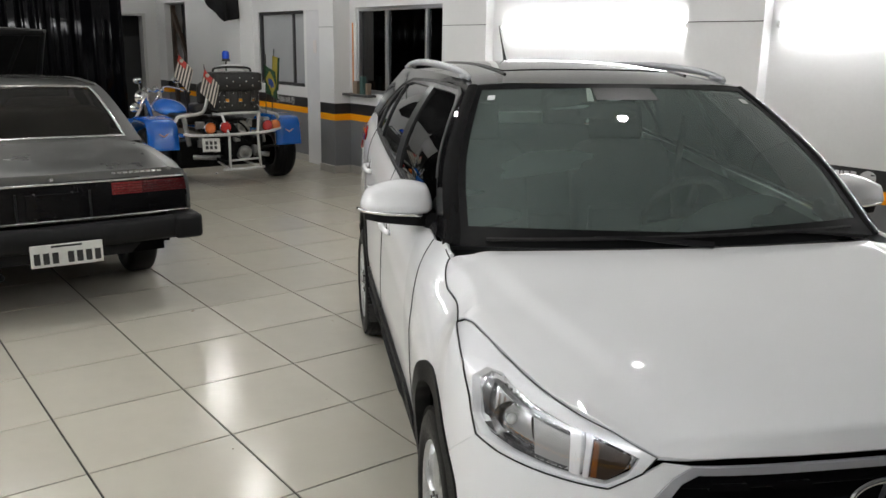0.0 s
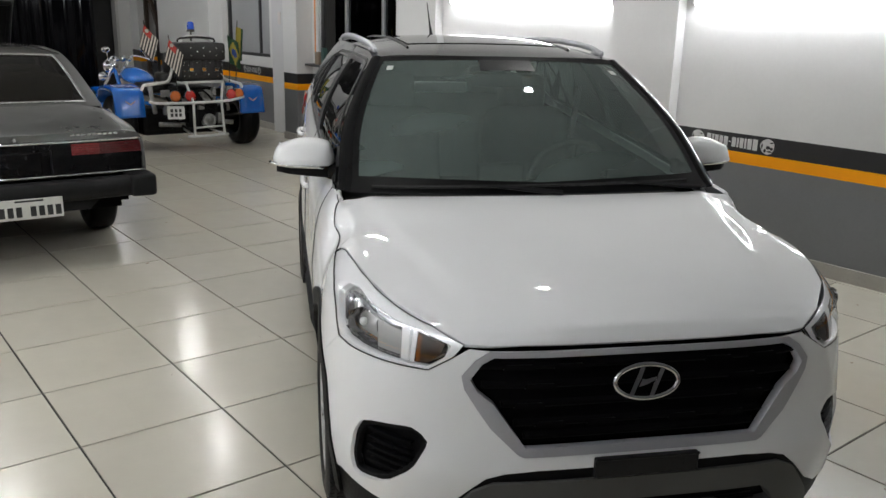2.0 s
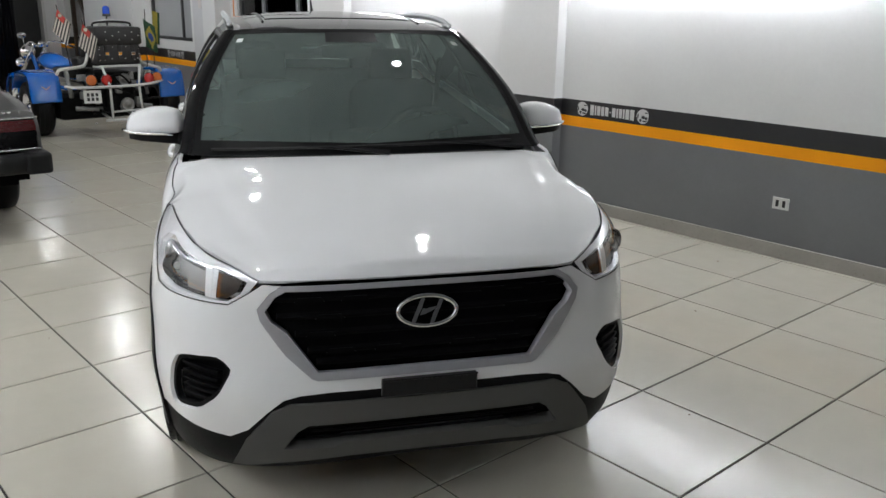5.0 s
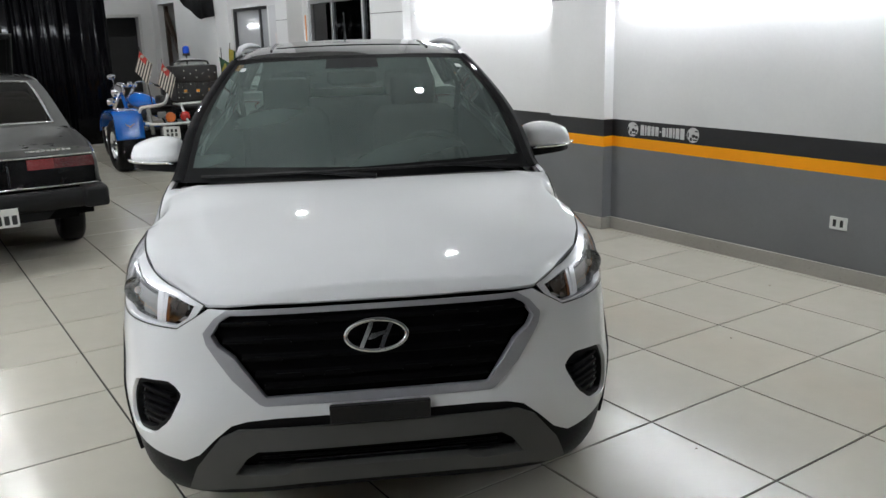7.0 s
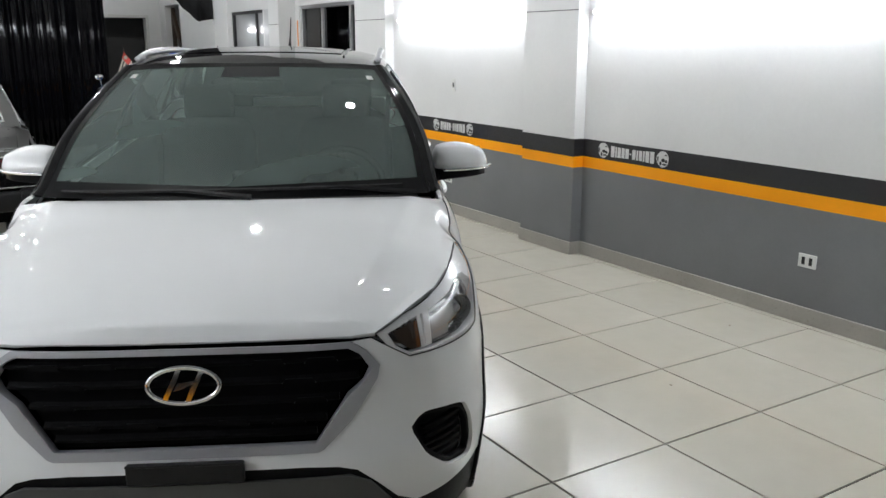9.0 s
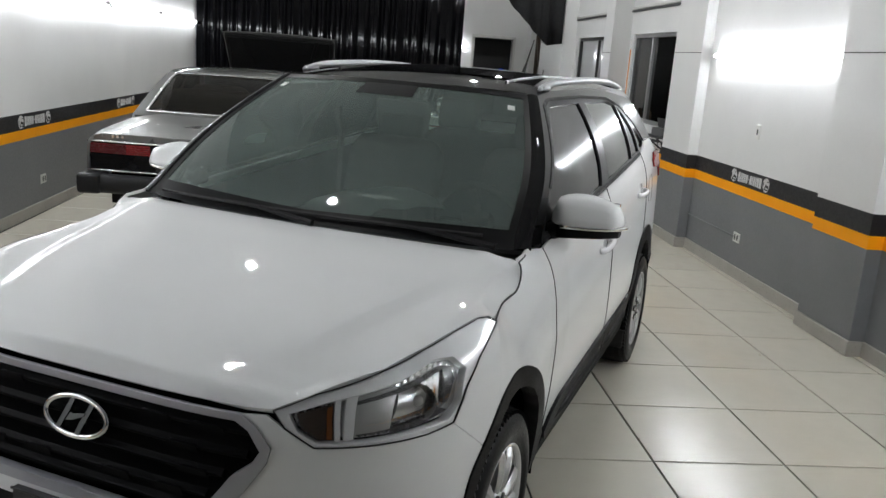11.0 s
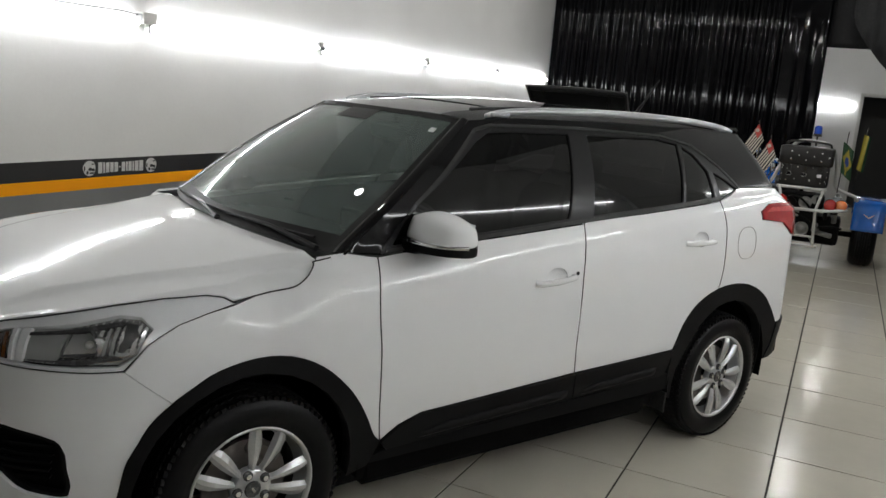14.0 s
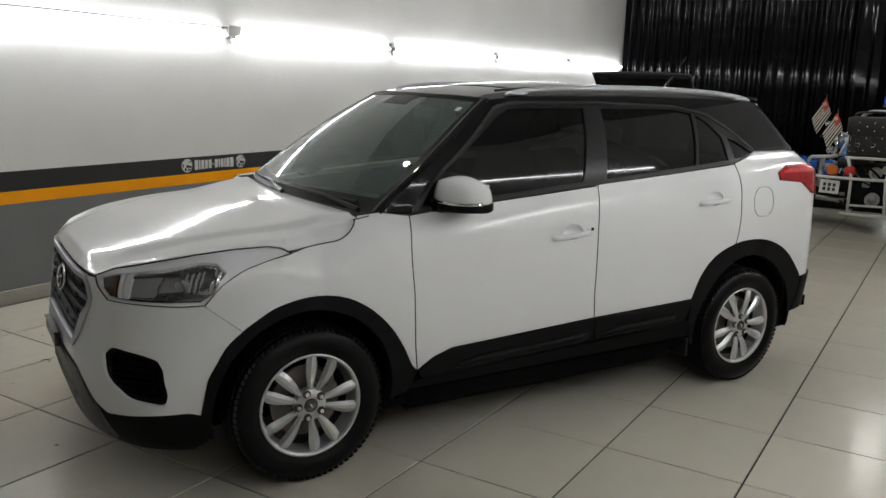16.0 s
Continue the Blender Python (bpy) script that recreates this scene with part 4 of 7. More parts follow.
    add_box(bm, (0, 0.046, 0.510), (0.306, 0.02, 0.060), 0.004, None)
    add_box(bm, (0, 0.035, 0.538), (0.306, 0.006, 0.006), 0.001, None)
    part("plate_holder", bm, M["trim_black"], car, "empty black number plate holder")

    for _, mr in sides:
        # headlamp
        lamp = thing("headlamp")
        lamp.parent = car
        out = lamp_top + lamp_rear + lamp_low
        sheet("lamp_housing", out, lambda a, b: (lambda p: (p[0] - 0.04, p[1] + 0.075, p[2]))(skin(a, b)), M["lamp_dark"], lamp, 0.04, 0, 0, mirror=mr)
        bezel_in = [sf(0.540, 0.843), sf(0.61, 0.870), ss(0.36, 0.899), ss(0.475, 0.922), ss(0.53, 0.916), ss(0.556, 0.884), ss(0.506, 0.810), ss(0.455, 0.779), sf(0.70, 0.777), sf(0.605, 0.779), sf(0.562, 0.807)]
        sheet("reflector", bezel_in, lambda a, b: (lambda p: (p[0] - 0.020, p[1] + 0.034 + 0.005 * abs(math.sin(a * math.pi / 0.019)) * ease(0.80, 0.83, b) + 0.25 * max(0.0, 0.80 - b), p[2]))(skin(a, b)), M["reflector"], lamp, 0.0065, 0, 0, label="fluted chrome reflector", mirror=mr)
        sheet("bezel", out, skin, M["lamp_bezel"], lamp, 0.03, 0.006, 0.0, [bezel_in], 0.03, lift=-0.004, label="bright silver lamp surround", mirror=mr)
        sheet("lamp_rim", out, skin, M["trim_black"], lamp, 0.02, 0.001, 0.006, [shrunk(densify(out, 0.03), 0.003)], 0.006, lift=0.0005, mirror=mr)
        sx = -1 if mr else 1
        for (y, z, rr, dy) in ((0.365, 0.838, 0.048, 0.045),):
            c = Vector(skin(*ss(y, z)))
            bm = bmesh.new()
            prof = [(rr * math.sqrt(t), 0.055 * t - 0.055) for t in (0.02, 0.1, 0.25, 0.45, 0.7, 1.0)]
            add_lathe(bm, prof, 24, Matrix.Translation((sx * (c.x - 0.012), c.y + 0.02, c.z)) @ (Vector((sx * 0.35, -1, 0.0))).to_track_quat("Z", "Y").to_matrix().to_4x4())
            part("reflector_bowl", bm, M["reflector"], lamp, "chrome reflector bowl", True)
            bm = bmesh.new()
            add_ball(bm, (sx * (c.x - 0.012), c.y + 0.03, c.z), 0.012)
            part("bulb", bm, M["plastic_white"], lamp, smooth=True)
        sheet("lamp_shelf", [sf(0.66, 0.785), ss(0.36, 0.784), ss(0.47, 0.800), ss(0.44, 0.812), ss(0.34, 0.797), sf(0.67, 0.792)], skin, M["lamp_black"], lamp, 0.03, 0, 0.03, lift=-0.02, mirror=mr)
        sheet("lamp_shade", S((0.455, 0.822), (0.475, 0.822), (0.516, 0.868), (0.518, 0.902), (0.490, 0.906), (0.475, 0.862)), skin, M["lamp_black"], lamp, 0.02, 0, 0.02, lift=-0.018, mirror=mr)
        sheet("lamp_brow", [sf(0.655, 0.868), ss(0.36, 0.888), ss(0.475, 0.910), ss(0.50, 0.905), ss(0.36, 0.878), sf(0.66, 0.860)], skin, M["lamp_black"], lamp, 0.02, 0, 0.03, lift=-0.012, mirror=mr)
        sheet("divider", [sf(0.638, 0.784), sf(0.648, 0.784), sf(0.634, 0.877), sf(0.624, 0.873)], skin, M["lamp_bezel"], lamp, 0.03, 0, 0.03, lift=-0.006, mirror=mr)
        sheet("divider", [sf(0.655, 0.784), sf(0.672, 0.784), sf(0.662, 0.884), sf(0.643, 0.880)], skin, M["lamp_bezel"], lamp, 0.03, 0, 0.03, lift=-0.010, mirror=mr)
        sheet("lamp_panel", [sf(0.674, 0.786), sf(0.735, 0.786), sf(0.727, 0.892), sf(0.664, 0.884)], skin, M["lamp_panel"], lamp, 0.02, 0, 0.02, lift=-0.020, mirror=mr)
        sheet("bulb_shield", [sf(0.742, 0.790), ss(0.345, 0.792), ss(0.385, 0.800), ss(0.410, 0.850), ss(0.395, 0.892), ss(0.345, 0.886), sf(0.735, 0.886)], lambda a, b: (lambda p: (p[0] - 0.012 - 6.0 * (b - 0.84) ** 2, p[1] + 0.014, p[2]))(skin(a, b)), M["lamp_panel"], lamp, 0.014, 0, 0.0, lift=-0.012, label="smooth silver half bowl", mirror=mr)
        sheet("turn_signal", [sf(0.572, 0.812), sf(0.606, 0.788), sf(0.636, 0.788), sf(0.622, 0.868), sf(0.60, 0.860), sf(0.556, 0.845)], skin, M["lens_amber"], lamp, 0.03, 0, 0.0, lift=-0.004, label="amber turn signal", mirror=mr)
        sheet("signal_edge", [sf(0.622, 0.790), sf(0.632, 0.790), sf(0.622, 0.862), sf(0.613, 0.858)], skin, M["lens_orange"], lamp, 0.03, 0, 0.0, lift=-0.002, label="bright orange edge of the turn signal", mirror=mr)
        lens = sheet("lens", out, skin, M["lens_clear"], lamp, 0.03, 0.004, 0.0, lift=0.001, label="clear headlamp lens", mirror=mr)
        lens.visible_shadow = False
        # fog pocket
        sheet("fog_pocket", fog, skin, M["cladding"], car, 0.03, 0.001, 0.01, [shrunk(densify(fog, 0.03), 0.028)], 0.02, lift=-0.012, mirror=mr)
        sheet("fog_cover", fog, skin, M["grille_black"], car, 0.04, 0, 0.0, lift=-0.04, mirror=mr)
        for k in range(5):
            z = 0.451 + 0.024 * k
            a, b = 0.655 - 0.1 * max(0, z - 0.52), 0.765
            sheet("fog_slat", [sf(a, z), sf(0.71, z), sf(b, z), sf(b, z + 0.008), sf(0.71, z + 0.008), sf(a, z + 0.008)], skin, M["grille_black"], car, 0.03, 0, 0.025, lift=-0.016, mirror=mr)
        # fender
        fender = [ss(0.470, 0.766), *lamp_rear[::-1][1:], ss(0.812, 0.932), *[(a, b - 0.001) for a, b in hood_cut], ss(1.102, 1.056), ss(1.20, 1.064), *gap_a[::-1][:-1], *[p for p in arch_f[::-1] if p[0] > ss(0.60, 0.66)[0]], ss(0.596, 0.664)]
        sheet("fender", lean(fender), leaning, W, car, 0.013, 0.003, 0.014, mirror=mr)
        # doors, with the hollows behind the handles
        grips = ((2.150, 0.916, 0.075), (3.105, 1.024, 0.02))
        hollows = [[ss(y + 0.012 + 0.058 * math.cos(a), z + 0.012 + 0.036 * math.sin(a)) for a in [2 * math.pi * k / 24 for k in range(24)]] for y, z, _ in grips]
        sheet("front_door", lean(gap_a + S((1.72, 1.079), (2.345, 1.128)) + gap_b[::-1][1:] + clad_top[-3:0:-1]), leaning, W, car, 0.013, 0.0046, 0.014, [lean(hollows[0])], 0.002, mirror=mr)
        sheet("rear_door", lean(gap_b + S((2.8, 1.166), (3.300, 1.204)) + gap_c[::-1][1:] + [p for p in arch_r[::-1] if p[0] < ss(3.285, 0.785)[0]]), leaning, W, car, 0.013, 0.0046, 0.014, [lean(hollows[1])], 0.002, mirror=mr)
        quarter = gap_c + S((3.40, 1.235), (3.475, 1.268), (3.83, 1.262), (4.00, 1.25), (4.19, 1.22), (4.205, 0.9), (4.2, 0.58), (4.05, 0.555)) + [p for p in arch_r[::-1] if p[0] > ss(3.30, 0.787)[0]]
        sheet("rear_quarter", lean(quarter), leaning, W, car, 0.013, 0.0046, 0.014, mirror=mr)
        flap = [(3.51 + 0.082 * abs(math.cos(a)) ** 0.8 * (1 if math.cos(a) > 0 else -1), 1.0 + 0.080 * abs(math.sin(a)) ** 0.8 * (1 if math.sin(a) > 0 else -1)) for a in [2 * math.pi * k / 28 for k in range(28)]]
        bm = bmesh.new()
        add_tube(bm, [((-1 if mr else 1) * (flank(y, z) + 0.0005), y, z) for y, z in flap], 0.0013, 5, True)
        if not mr:
            part("fuel_flap", bm, M["brake"], car, "thin shut line of the round fuel flap")
        else:
            bm.free()
        # thin dark tubes drawn along the shut lines, for the shade between panels
        for nm, line in (("door_gap", gap_a), ("door_gap", gap_b), ("door_gap", gap_c), ("hood_gap", [ss(0.80, 0.939), *hood_cut, ss(1.15, 1.052)])):
            pts = [Vector(skin(*p)) for p in smooth2(line, 3)]
            bar(nm, [(-p.x if mr else p.x, p.y, p.z) for p in pts], 0.0026, M["rubber"], car, 6)
        # cladding
        inner_f = [(0.858 + 0.378 * math.cos(a), 0.335 + 0.380 * math.sin(a)) for a in [math.radians(d) for d in range(192, -13, -12)]]
        sheet("arch_cladding", [*arch_f, ss(1.31, 0.30), ss(1.225, 0.28)] + [ss(y, z) for y, z in inner_f[::-1][1:]] + [ss(0.45, 0.25)], skin, M["cladding"], car, 0.03, 0.001, 0.05, lift=0.006, mirror=mr)
        inner_r = [(3.415 + 0.378 * math.cos(a), 0.335 + 0.380 * math.sin(a)) for a in [math.radians(d) for d in range(192, -13, -12)]]
        sheet("arch_cladding", [ss(3.0, 0.28), ss(2.985, 0.40), *arch_r, ss(3.90, 0.42), ss(3.86, 0.34)] + [ss(y, z) for y, z in inner_r[::-1]], skin, M["cladding"], car, 0.03, 0.001, 0.05, lift=0.006, mirror=mr)
        sheet("rear_bumper", S((3.90, 0.545), (4.05, 0.56), (4.18, 0.58), (4.19, 0.47), (4.16, 0.41), (4.06, 0.365), (3.86, 0.34), (3.90, 0.42)), skin, M["cladding"], car, 0.04, 0.001, 0.02, lift=0.012, mirror=mr)
        sheet("door_cladding", [*clad_top[:5], ss(2.328, 0.385), ss(2.0, 0.372), ss(1.383, 0.348)], skin, M["cladding"], car, 0.03, 0.003, 0.02, lift=0.012, mirror=mr)
        sheet("door_cladding", [clad_top[4], ss(2.98, 0.518), ss(2.95, 0.40), ss(2.90, 0.393), ss(2.334, 0.385)], skin, M["cladding"], car, 0.03, 0.003, 0.02, lift=0.012, mirror=mr)
        for y0, y1 in ((1.50, 2.30), (2.36, 2.88)):
            z0, z1 = 0.357 + (y0 - 1.4) * 0.03, 0.357 + (y1 - 1.4) * 0.03
            patch("cladding_rib", lambda a, b, y0=y0, y1=y1, z0=z0, z1=z1: (lambda y, z: (flank(y, z) + 0.011 + 0.016 * max(0.0, math.sin(math.pi * b)) ** 0.7 * min(1, 6 * a, 12 * (1 - a)), y, z))(y0 + (y1 - y0) * a, z0 + (z1 - z0) * a + 0.006 + 0.045 * max(0.0, min(1.0, b)) * min(1, 0.4 + 3 * a)), 24, 6, M["cladding"], car, mirror=mr)
        sheet("sill", S((1.225, 0.305), (3.0, 0.313), (2.985, 0.395), (2.90, 0.390), (1.383, 0.345), (1.31, 0.33)), skin, M["sill_black"], car, 0.04, 0.002, 0.02, lift=0.004, mirror=mr)
        # glass house
        dlo_top = S((1.864, 1.484), (1.953, 1.504), (2.449, 1.511), (2.80, 1.507), (2.98, 1.497), (3.184, 1.460), (3.34, 1.37), (3.475, 1.270))
        dlo_low = S((3.300, 1.206), (2.345, 1.131), (1.72, 1.082), (1.332, 1.047))
        windows = (
            ("front_window", S((1.400, 1.078), (1.455, 1.160), (1.523, 1.222), (1.70, 1.338), (1.86, 1.444), (1.935, 1.478), (2.05, 1.484), (2.368, 1.486), (2.262, 1.150), (1.72, 1.104))),
            ("rear_window", S((2.402, 1.158), (2.475, 1.486), (2.955, 1.484), (3.085, 1.464), (3.012, 1.206))),
            ("vent_window", S((3.032, 1.208), (3.108, 1.458), (3.18, 1.420), (3.25, 1.345), (3.262, 1.226))),
            ("quarter_window", S((3.312, 1.234), (3.285, 1.345), (3.38, 1.305), (3.462, 1.262), (3.40, 1.243))))
        sheet("window_trim", S((1.345, 1.052), (1.50, 1.218), (1.66, 1.330)) + dlo_top + dlo_low[:-1], skin, M["trim_black"], car, 0.035, 0.001, 0.012, [w for _, w in windows], 0.012, lift=-0.002, mirror=mr)
        for n, w in windows:
            sheet(n, w, skin, M["side_glass"], car, 0.05, 0, 0, lift=-0.010, label="dark tinted glass", mirror=mr)
        sheet("belt_moulding", S((1.36, 1.052), (1.72, 1.083), (2.345, 1.132), (3.29, 1.207), (3.285, 1.221), (2.345, 1.146), (1.72, 1.097), (1.375, 1.066)), skin, M["rubber"], car, 0.03, 0, 0.012, lift=0.003, mirror=mr)
        sheet("window_line", S((1.50, 1.222), (1.66, 1.336), (1.862, 1.487), (1.953, 1.508), (2.449, 1.515), (2.98, 1.501), (3.19, 1.464), (3.345, 1.374), (3.48, 1.272), (3.468, 1.266), (3.335, 1.366), (3.18, 1.454), (2.975, 1.491), (2.449, 1.505), (1.957, 1.498), (1.87, 1.477), (1.668, 1.326), (1.512, 1.215)), skin, M["rubber"], car, 0.03, 0, 0.01, lift=0.003, mirror=mr)
        # pillar and roof side in gloss black
        pillar_top = S((1.855, 1.517), (2.07, 1.535), (2.69, 1.545), (3.30, 1.54), (3.53, 1.532), (3.70, 1.518))
        sheet("roof_side", S((1.207, 1.066), (1.35, 1.168), (1.54, 1.308), (1.72, 1.432)) + pillar_top + S((3.80, 1.36), (3.845, 1.272), (3.475, 1.272)) + dlo_top[::-1][1:] + S((1.66, 1.333), (1.50, 1.221), (1.345, 1.054)), skin, K, car, 0.035, 0.001, 0.014, mirror=mr)
        # tail lamp
        tail = thing("tail_lamp")
        tail.parent = car
        rear_pts = S((3.640, 1.150), (3.715, 1.186), (3.86, 1.190), (4.06, 1.176), (4.12, 1.06), (4.02, 1.010), (3.94, 1.028), (3.845, 1.092), (3.648, 1.112))
        sheet("lens", rear_pts, skin, M["lens_red"], tail, 0.03, 0, 0.02, lift=0.010, label="red tail lamp lens", mirror=mr)
        sheet("lamp_rim", [(a, b) for a, b in rear_pts], skin, M["trim_black"], tail, 0.03, -0.006, 0.01, lift=0.003, mirror=mr)
        sheet("lamp_stripe", S((3.67, 1.148), (3.73, 1.170), (3.90, 1.172), (4.03, 1.160), (4.03, 1.146), (3.80, 1.148)), skin, M["lens_red_light"], tail, 0.03, 0, 0.004, lift=0.013, mirror=mr)
        # handles
        for (y, z, slope), hollow in zip(grips, hollows):
            handle = thing("door_handle")
            handle.parent = car
            sx = -1 if mr else 1
            bm = bmesh.new()
            path = [(sx * (flank(y + t, z + slope * t) + d), y + t, z + slope * t) for t, d in ((-0.105, 0.002), (-0.09, 0.018), (-0.03, 0.027), (0.04, 0.027), (0.09, 0.020), (0.105, 0.002))]
            add_tube(bm, smooth_path(path, 4), 0.0125, 10)
            part("grip", bm, W, handle, smooth=True)
            sheet("recess", hollow, lambda a, b, y=y, z=z: (lambda p: (p[0] - 0.030 * max(0, 1 - ((p[1] - y - 0.012) / 0.060) ** 2 - ((b - z - 0.012) / 0.038) ** 2) ** 0.7, p[1], p[2]))(skin(a, b)), W, handle, 0.009, 0, 0, mirror=mr)
            if y < 3:
                bm = bmesh.new()
                add_cyl(bm, (sx * (flank(2.278, 0.935)), 2.278, 0.935), (sx * (flank(2.278, 0.935) + 0.004), 2.278, 0.935), 0.008, segs=12)
                part("lock", bm, M["trim_black"], handle)
        # mirror
        mirror = thing("side_mirror")
        mirror.parent = car
        sx = -1 if mr else 1
        bm = bmesh.new()
        b = bmesh.new()
        bmesh.ops.create_cube(b, size=1.0)
        bmesh.ops.subdivide_edges(b, edges=b.edges[:], cuts=7, use_grid_fill=True)
        for v in b.verts:
            p = v.co * 2
            q = Vector((p.x * math.sqrt(1 - p.y ** 2 / 2 - p.z ** 2 / 2 + p.y ** 2 * p.z ** 2 / 3), p.y * math.sqrt(1 - p.x ** 2 / 2 - p.z ** 2 / 2 + p.x ** 2 * p.z ** 2 / 3), p.z * math.sqrt(1 - p.x ** 2 / 2 - p.y ** 2 / 2 + p.x ** 2 * p.y ** 2 / 3)))
            q = q.lerp(p, 0.36)
            t = (q.x + 1) / 2
            zz = (q.z * (0.098 - 0.030 * t ** 2.5) if q.z > 0 else q.z * 0.018) - 0.034
            yy = q.y * (0.092 if q.y < 0 else 0.050) * (1 - 0.12 * abs(q.z)) + 0.03 * t
            v.co = Vector((sx * (0.878 + q.x * 0.124), 1.530 + yy * 1.15, 1.150 + zz))
        join(bm, b)
        part("mirror_shell", bm, W, mirror, "white painted mirror shell", True)
        bm = bmesh.new()
        b = bmesh.new()
        bmesh.ops.create_cube(b, size=1.0)
        bmesh.ops.subdivide_edges(b, edges=b.edges[:], cuts=4, use_grid_fill=True)
        for v in b.verts:
            p = v.co * 2
            t = (p.x + 1) / 2
            v.co = Vector((sx * (0.868 + p.x * 0.120), 1.533 + p.y * 0.088 * (1 - 0.6 * abs(p.x) ** 5) + 0.03 * t, 1.080 + p.z * (0.033 - 0.013 * t) * (1 - 0.3 * abs(p.y) ** 4) + 0.010 * t))
        join(bm, b)
        part("mirror_base", bm, M["cladding"], mirror, "black lower mirror housing", True)
        bm = bmesh.new()
        add_tube(bm, [(sx * 0.745, 1.46, 1.07), (sx * 0.79, 1.51, 1.08), (sx * 0.84, 1.545, 1.09)], [0.034, 0.028, 0.026], 10)
        part("mirror_arm", bm, M["cladding"], mirror, smooth=True)
        bm = bmesh.new()
        add_tube(bm, smooth_path([(sx * 0.80, 1.440, 1.103), (sx * 0.90, 1.452, 1.105), (sx * 0.975, 1.485, 1.108), (sx * 1.012, 1.540, 1.110)], 3), 0.0075, 6)
        part("indicator", bm, M["chrome"], mirror, "clear strip indicator", True)
        bm = bmesh.new()
        add_box(bm, (sx * 0.890, 1.594, 1.145), (0.17, 0.004, 0.075), 0.002)
        part("mirror_pane", bm, M["mirror_glass"], mirror)
        # roof rail
        bm = bmesh.new()
        rail = [(1.96, 1.538), (2.06, 1.556), (2.25, 1.570), (2.65, 1.580), (3.00, 1.578), (3.30, 1.568), (3.52, 1.550), (3.62, 1.533)]
        pts = smooth_path([(sx * (flank(y, 1.535) - 0.012), y, z) for y, z in rail], 5)
        rr = [0.008 + 0.008 * math.sin(math.pi * i / (len(pts) - 1)) ** 0.5 for i in range(len(pts))]
        add_tube(bm, pts, rr, 8)
        for y, z in ((2.03, 1.545), (3.54, 1.54)):
            add_box(bm, (sx * (flank(y, 1.535) - 0.012), y, z), (0.03, 0.10, 0.02), 0.006)
        part("roof_rail", bm, M["rail"], car, "silver roof rail", True)

    # --- hood
    edge = [*[skin(*p) for p in lamp_top[:-1]], skin(*ss(0.80, 0.942)), *[skin(*p) for p in hood_cut]]
    edge = [(max(p[0], 0), p[1], p[2]) for p in edge]
    front = [(x, skin(*sf(x, 0.842))[1] + 0.003, 0.8445) for x in (0.0, 0.10, 0.20, 0.30, 0.38, 0.44)]
    rear = [(0.74, 1.112, 1.043), (0.60, 1.118, 1.050), (0.40, 1.085, 1.055), (0.20, 1.060, 1.058), (0.0, 1.052, 1.059)]
    heights = [(p[0], p[1], p[2] - hood_z(p[0], p[1])) for p in front + edge + rear]

    def hood(x, y):
        """The hood's height, led to the panels beside it along its edge."""
        total, weight, near = 0.0, 1e-9, 9.0
        for (x0, y0, d0), (x1, y1, d1) in zip(heights, heights[1:]):
            u, v = x1 - x0, y1 - y0
            t = min(1.0, max(0.0, ((abs(x) - x0) * u + (y - y0) * v) / (u * u + v * v + 1e-12)))
            r2 = (abs(x) - x0 - t * u) ** 2 + (y - y0 - t * v) ** 2
            w_ = 1 / (r2 + 1e-5) ** 2
            total, weight, near = total + w_ * (d0 + t * (d1 - d0)), weight + w_, min(near, r2)
        return x, y, hood_z(x, y) + total / weight * border(math.sqrt(near), 0.036 + 0.012 * ease(0.60, 0.90, y))

    half_plan = [(p[0], p[1]) for p in front[1:] + edge + rear]
    hood_plan = [(front[0][0], front[0][1])] + half_plan[:-1] + [(0.0, 1.052)] + [(-a, b) for a, b in reversed(half_plan[:-1])]
    sheet("hood", hood_plan, hood, W, car, 0.013, 0.0055, 0.016)

    # --- windscreen
    pillar_z = lambda b: 1.054 + (1.515 - 1.054) * b
    pillar_y = lambda b: pillar_line(pillar_z(b))
    pillar_line = curve((1.052, 1.20), (1.168, 1.35), (1.308, 1.54), (1.432, 1.72), (1.517, 1.855))
    def screen(a, b, lift=0.0):
        p = 2 * a - 1
        rim = skin(*ss(pillar_y(b), pillar_z(b)))
        mid = Vector((0, 1.062, 1.062)).lerp(Vector((0, 1.765, 1.530)), b) + Vector((0, -0.55, 0.83)) * 0.030 * 4 * b * (1 - b)
        k = p * p * (0.8 + 0.2 * p * p)
        return Vector((p * (rim[0] - 0.003), mid.y + (rim[1] - mid.y) * k, mid.z + (rim[2] - mid.z) * k)) + Vector((0, -0.55, 0.83)) * lift

    patch("windscreen", lambda a, b: screen(a, b), 28, 16, M["windscreen"], car, "greenish windscreen glass").visible_shadow = False
    frit = [("frit", lambda a, b: screen(a, -0.005 + 0.085 * b * (0.8 + 0.5 * abs(2 * a - 1)), 0.0025)), ("frit", lambda a, b: screen(a, 0.962 + 0.038 * b, 0.0025)),
            ("frit", lambda a, b: screen(0.028 + 0.018 * a, b, 0.0025)), ("frit", lambda a, b: screen(0.954 + 0.018 * a, b, 0.0025))]
    for n, f in frit:
        patch(n, f, 16, 10, M["frit"], car, "black border of the windscreen")
    for a0 in (-0.004, 0.970):
        patch("windscreen_pillar", lambda a, b, a0=a0: screen(a0 + 0.034 * a, b, 0.003 + 0.006 * math.sin(math.pi * min(1.0, max(0.0, a)))), 8, 16, K, car, "gloss black pillar beside the windscreen")
    patch("mirror_patch", lambda a, b: screen(0.40 + 0.20 * a, 0.86 + 0.12 * b, 0.002), 4, 4, M["trim_black"], car)
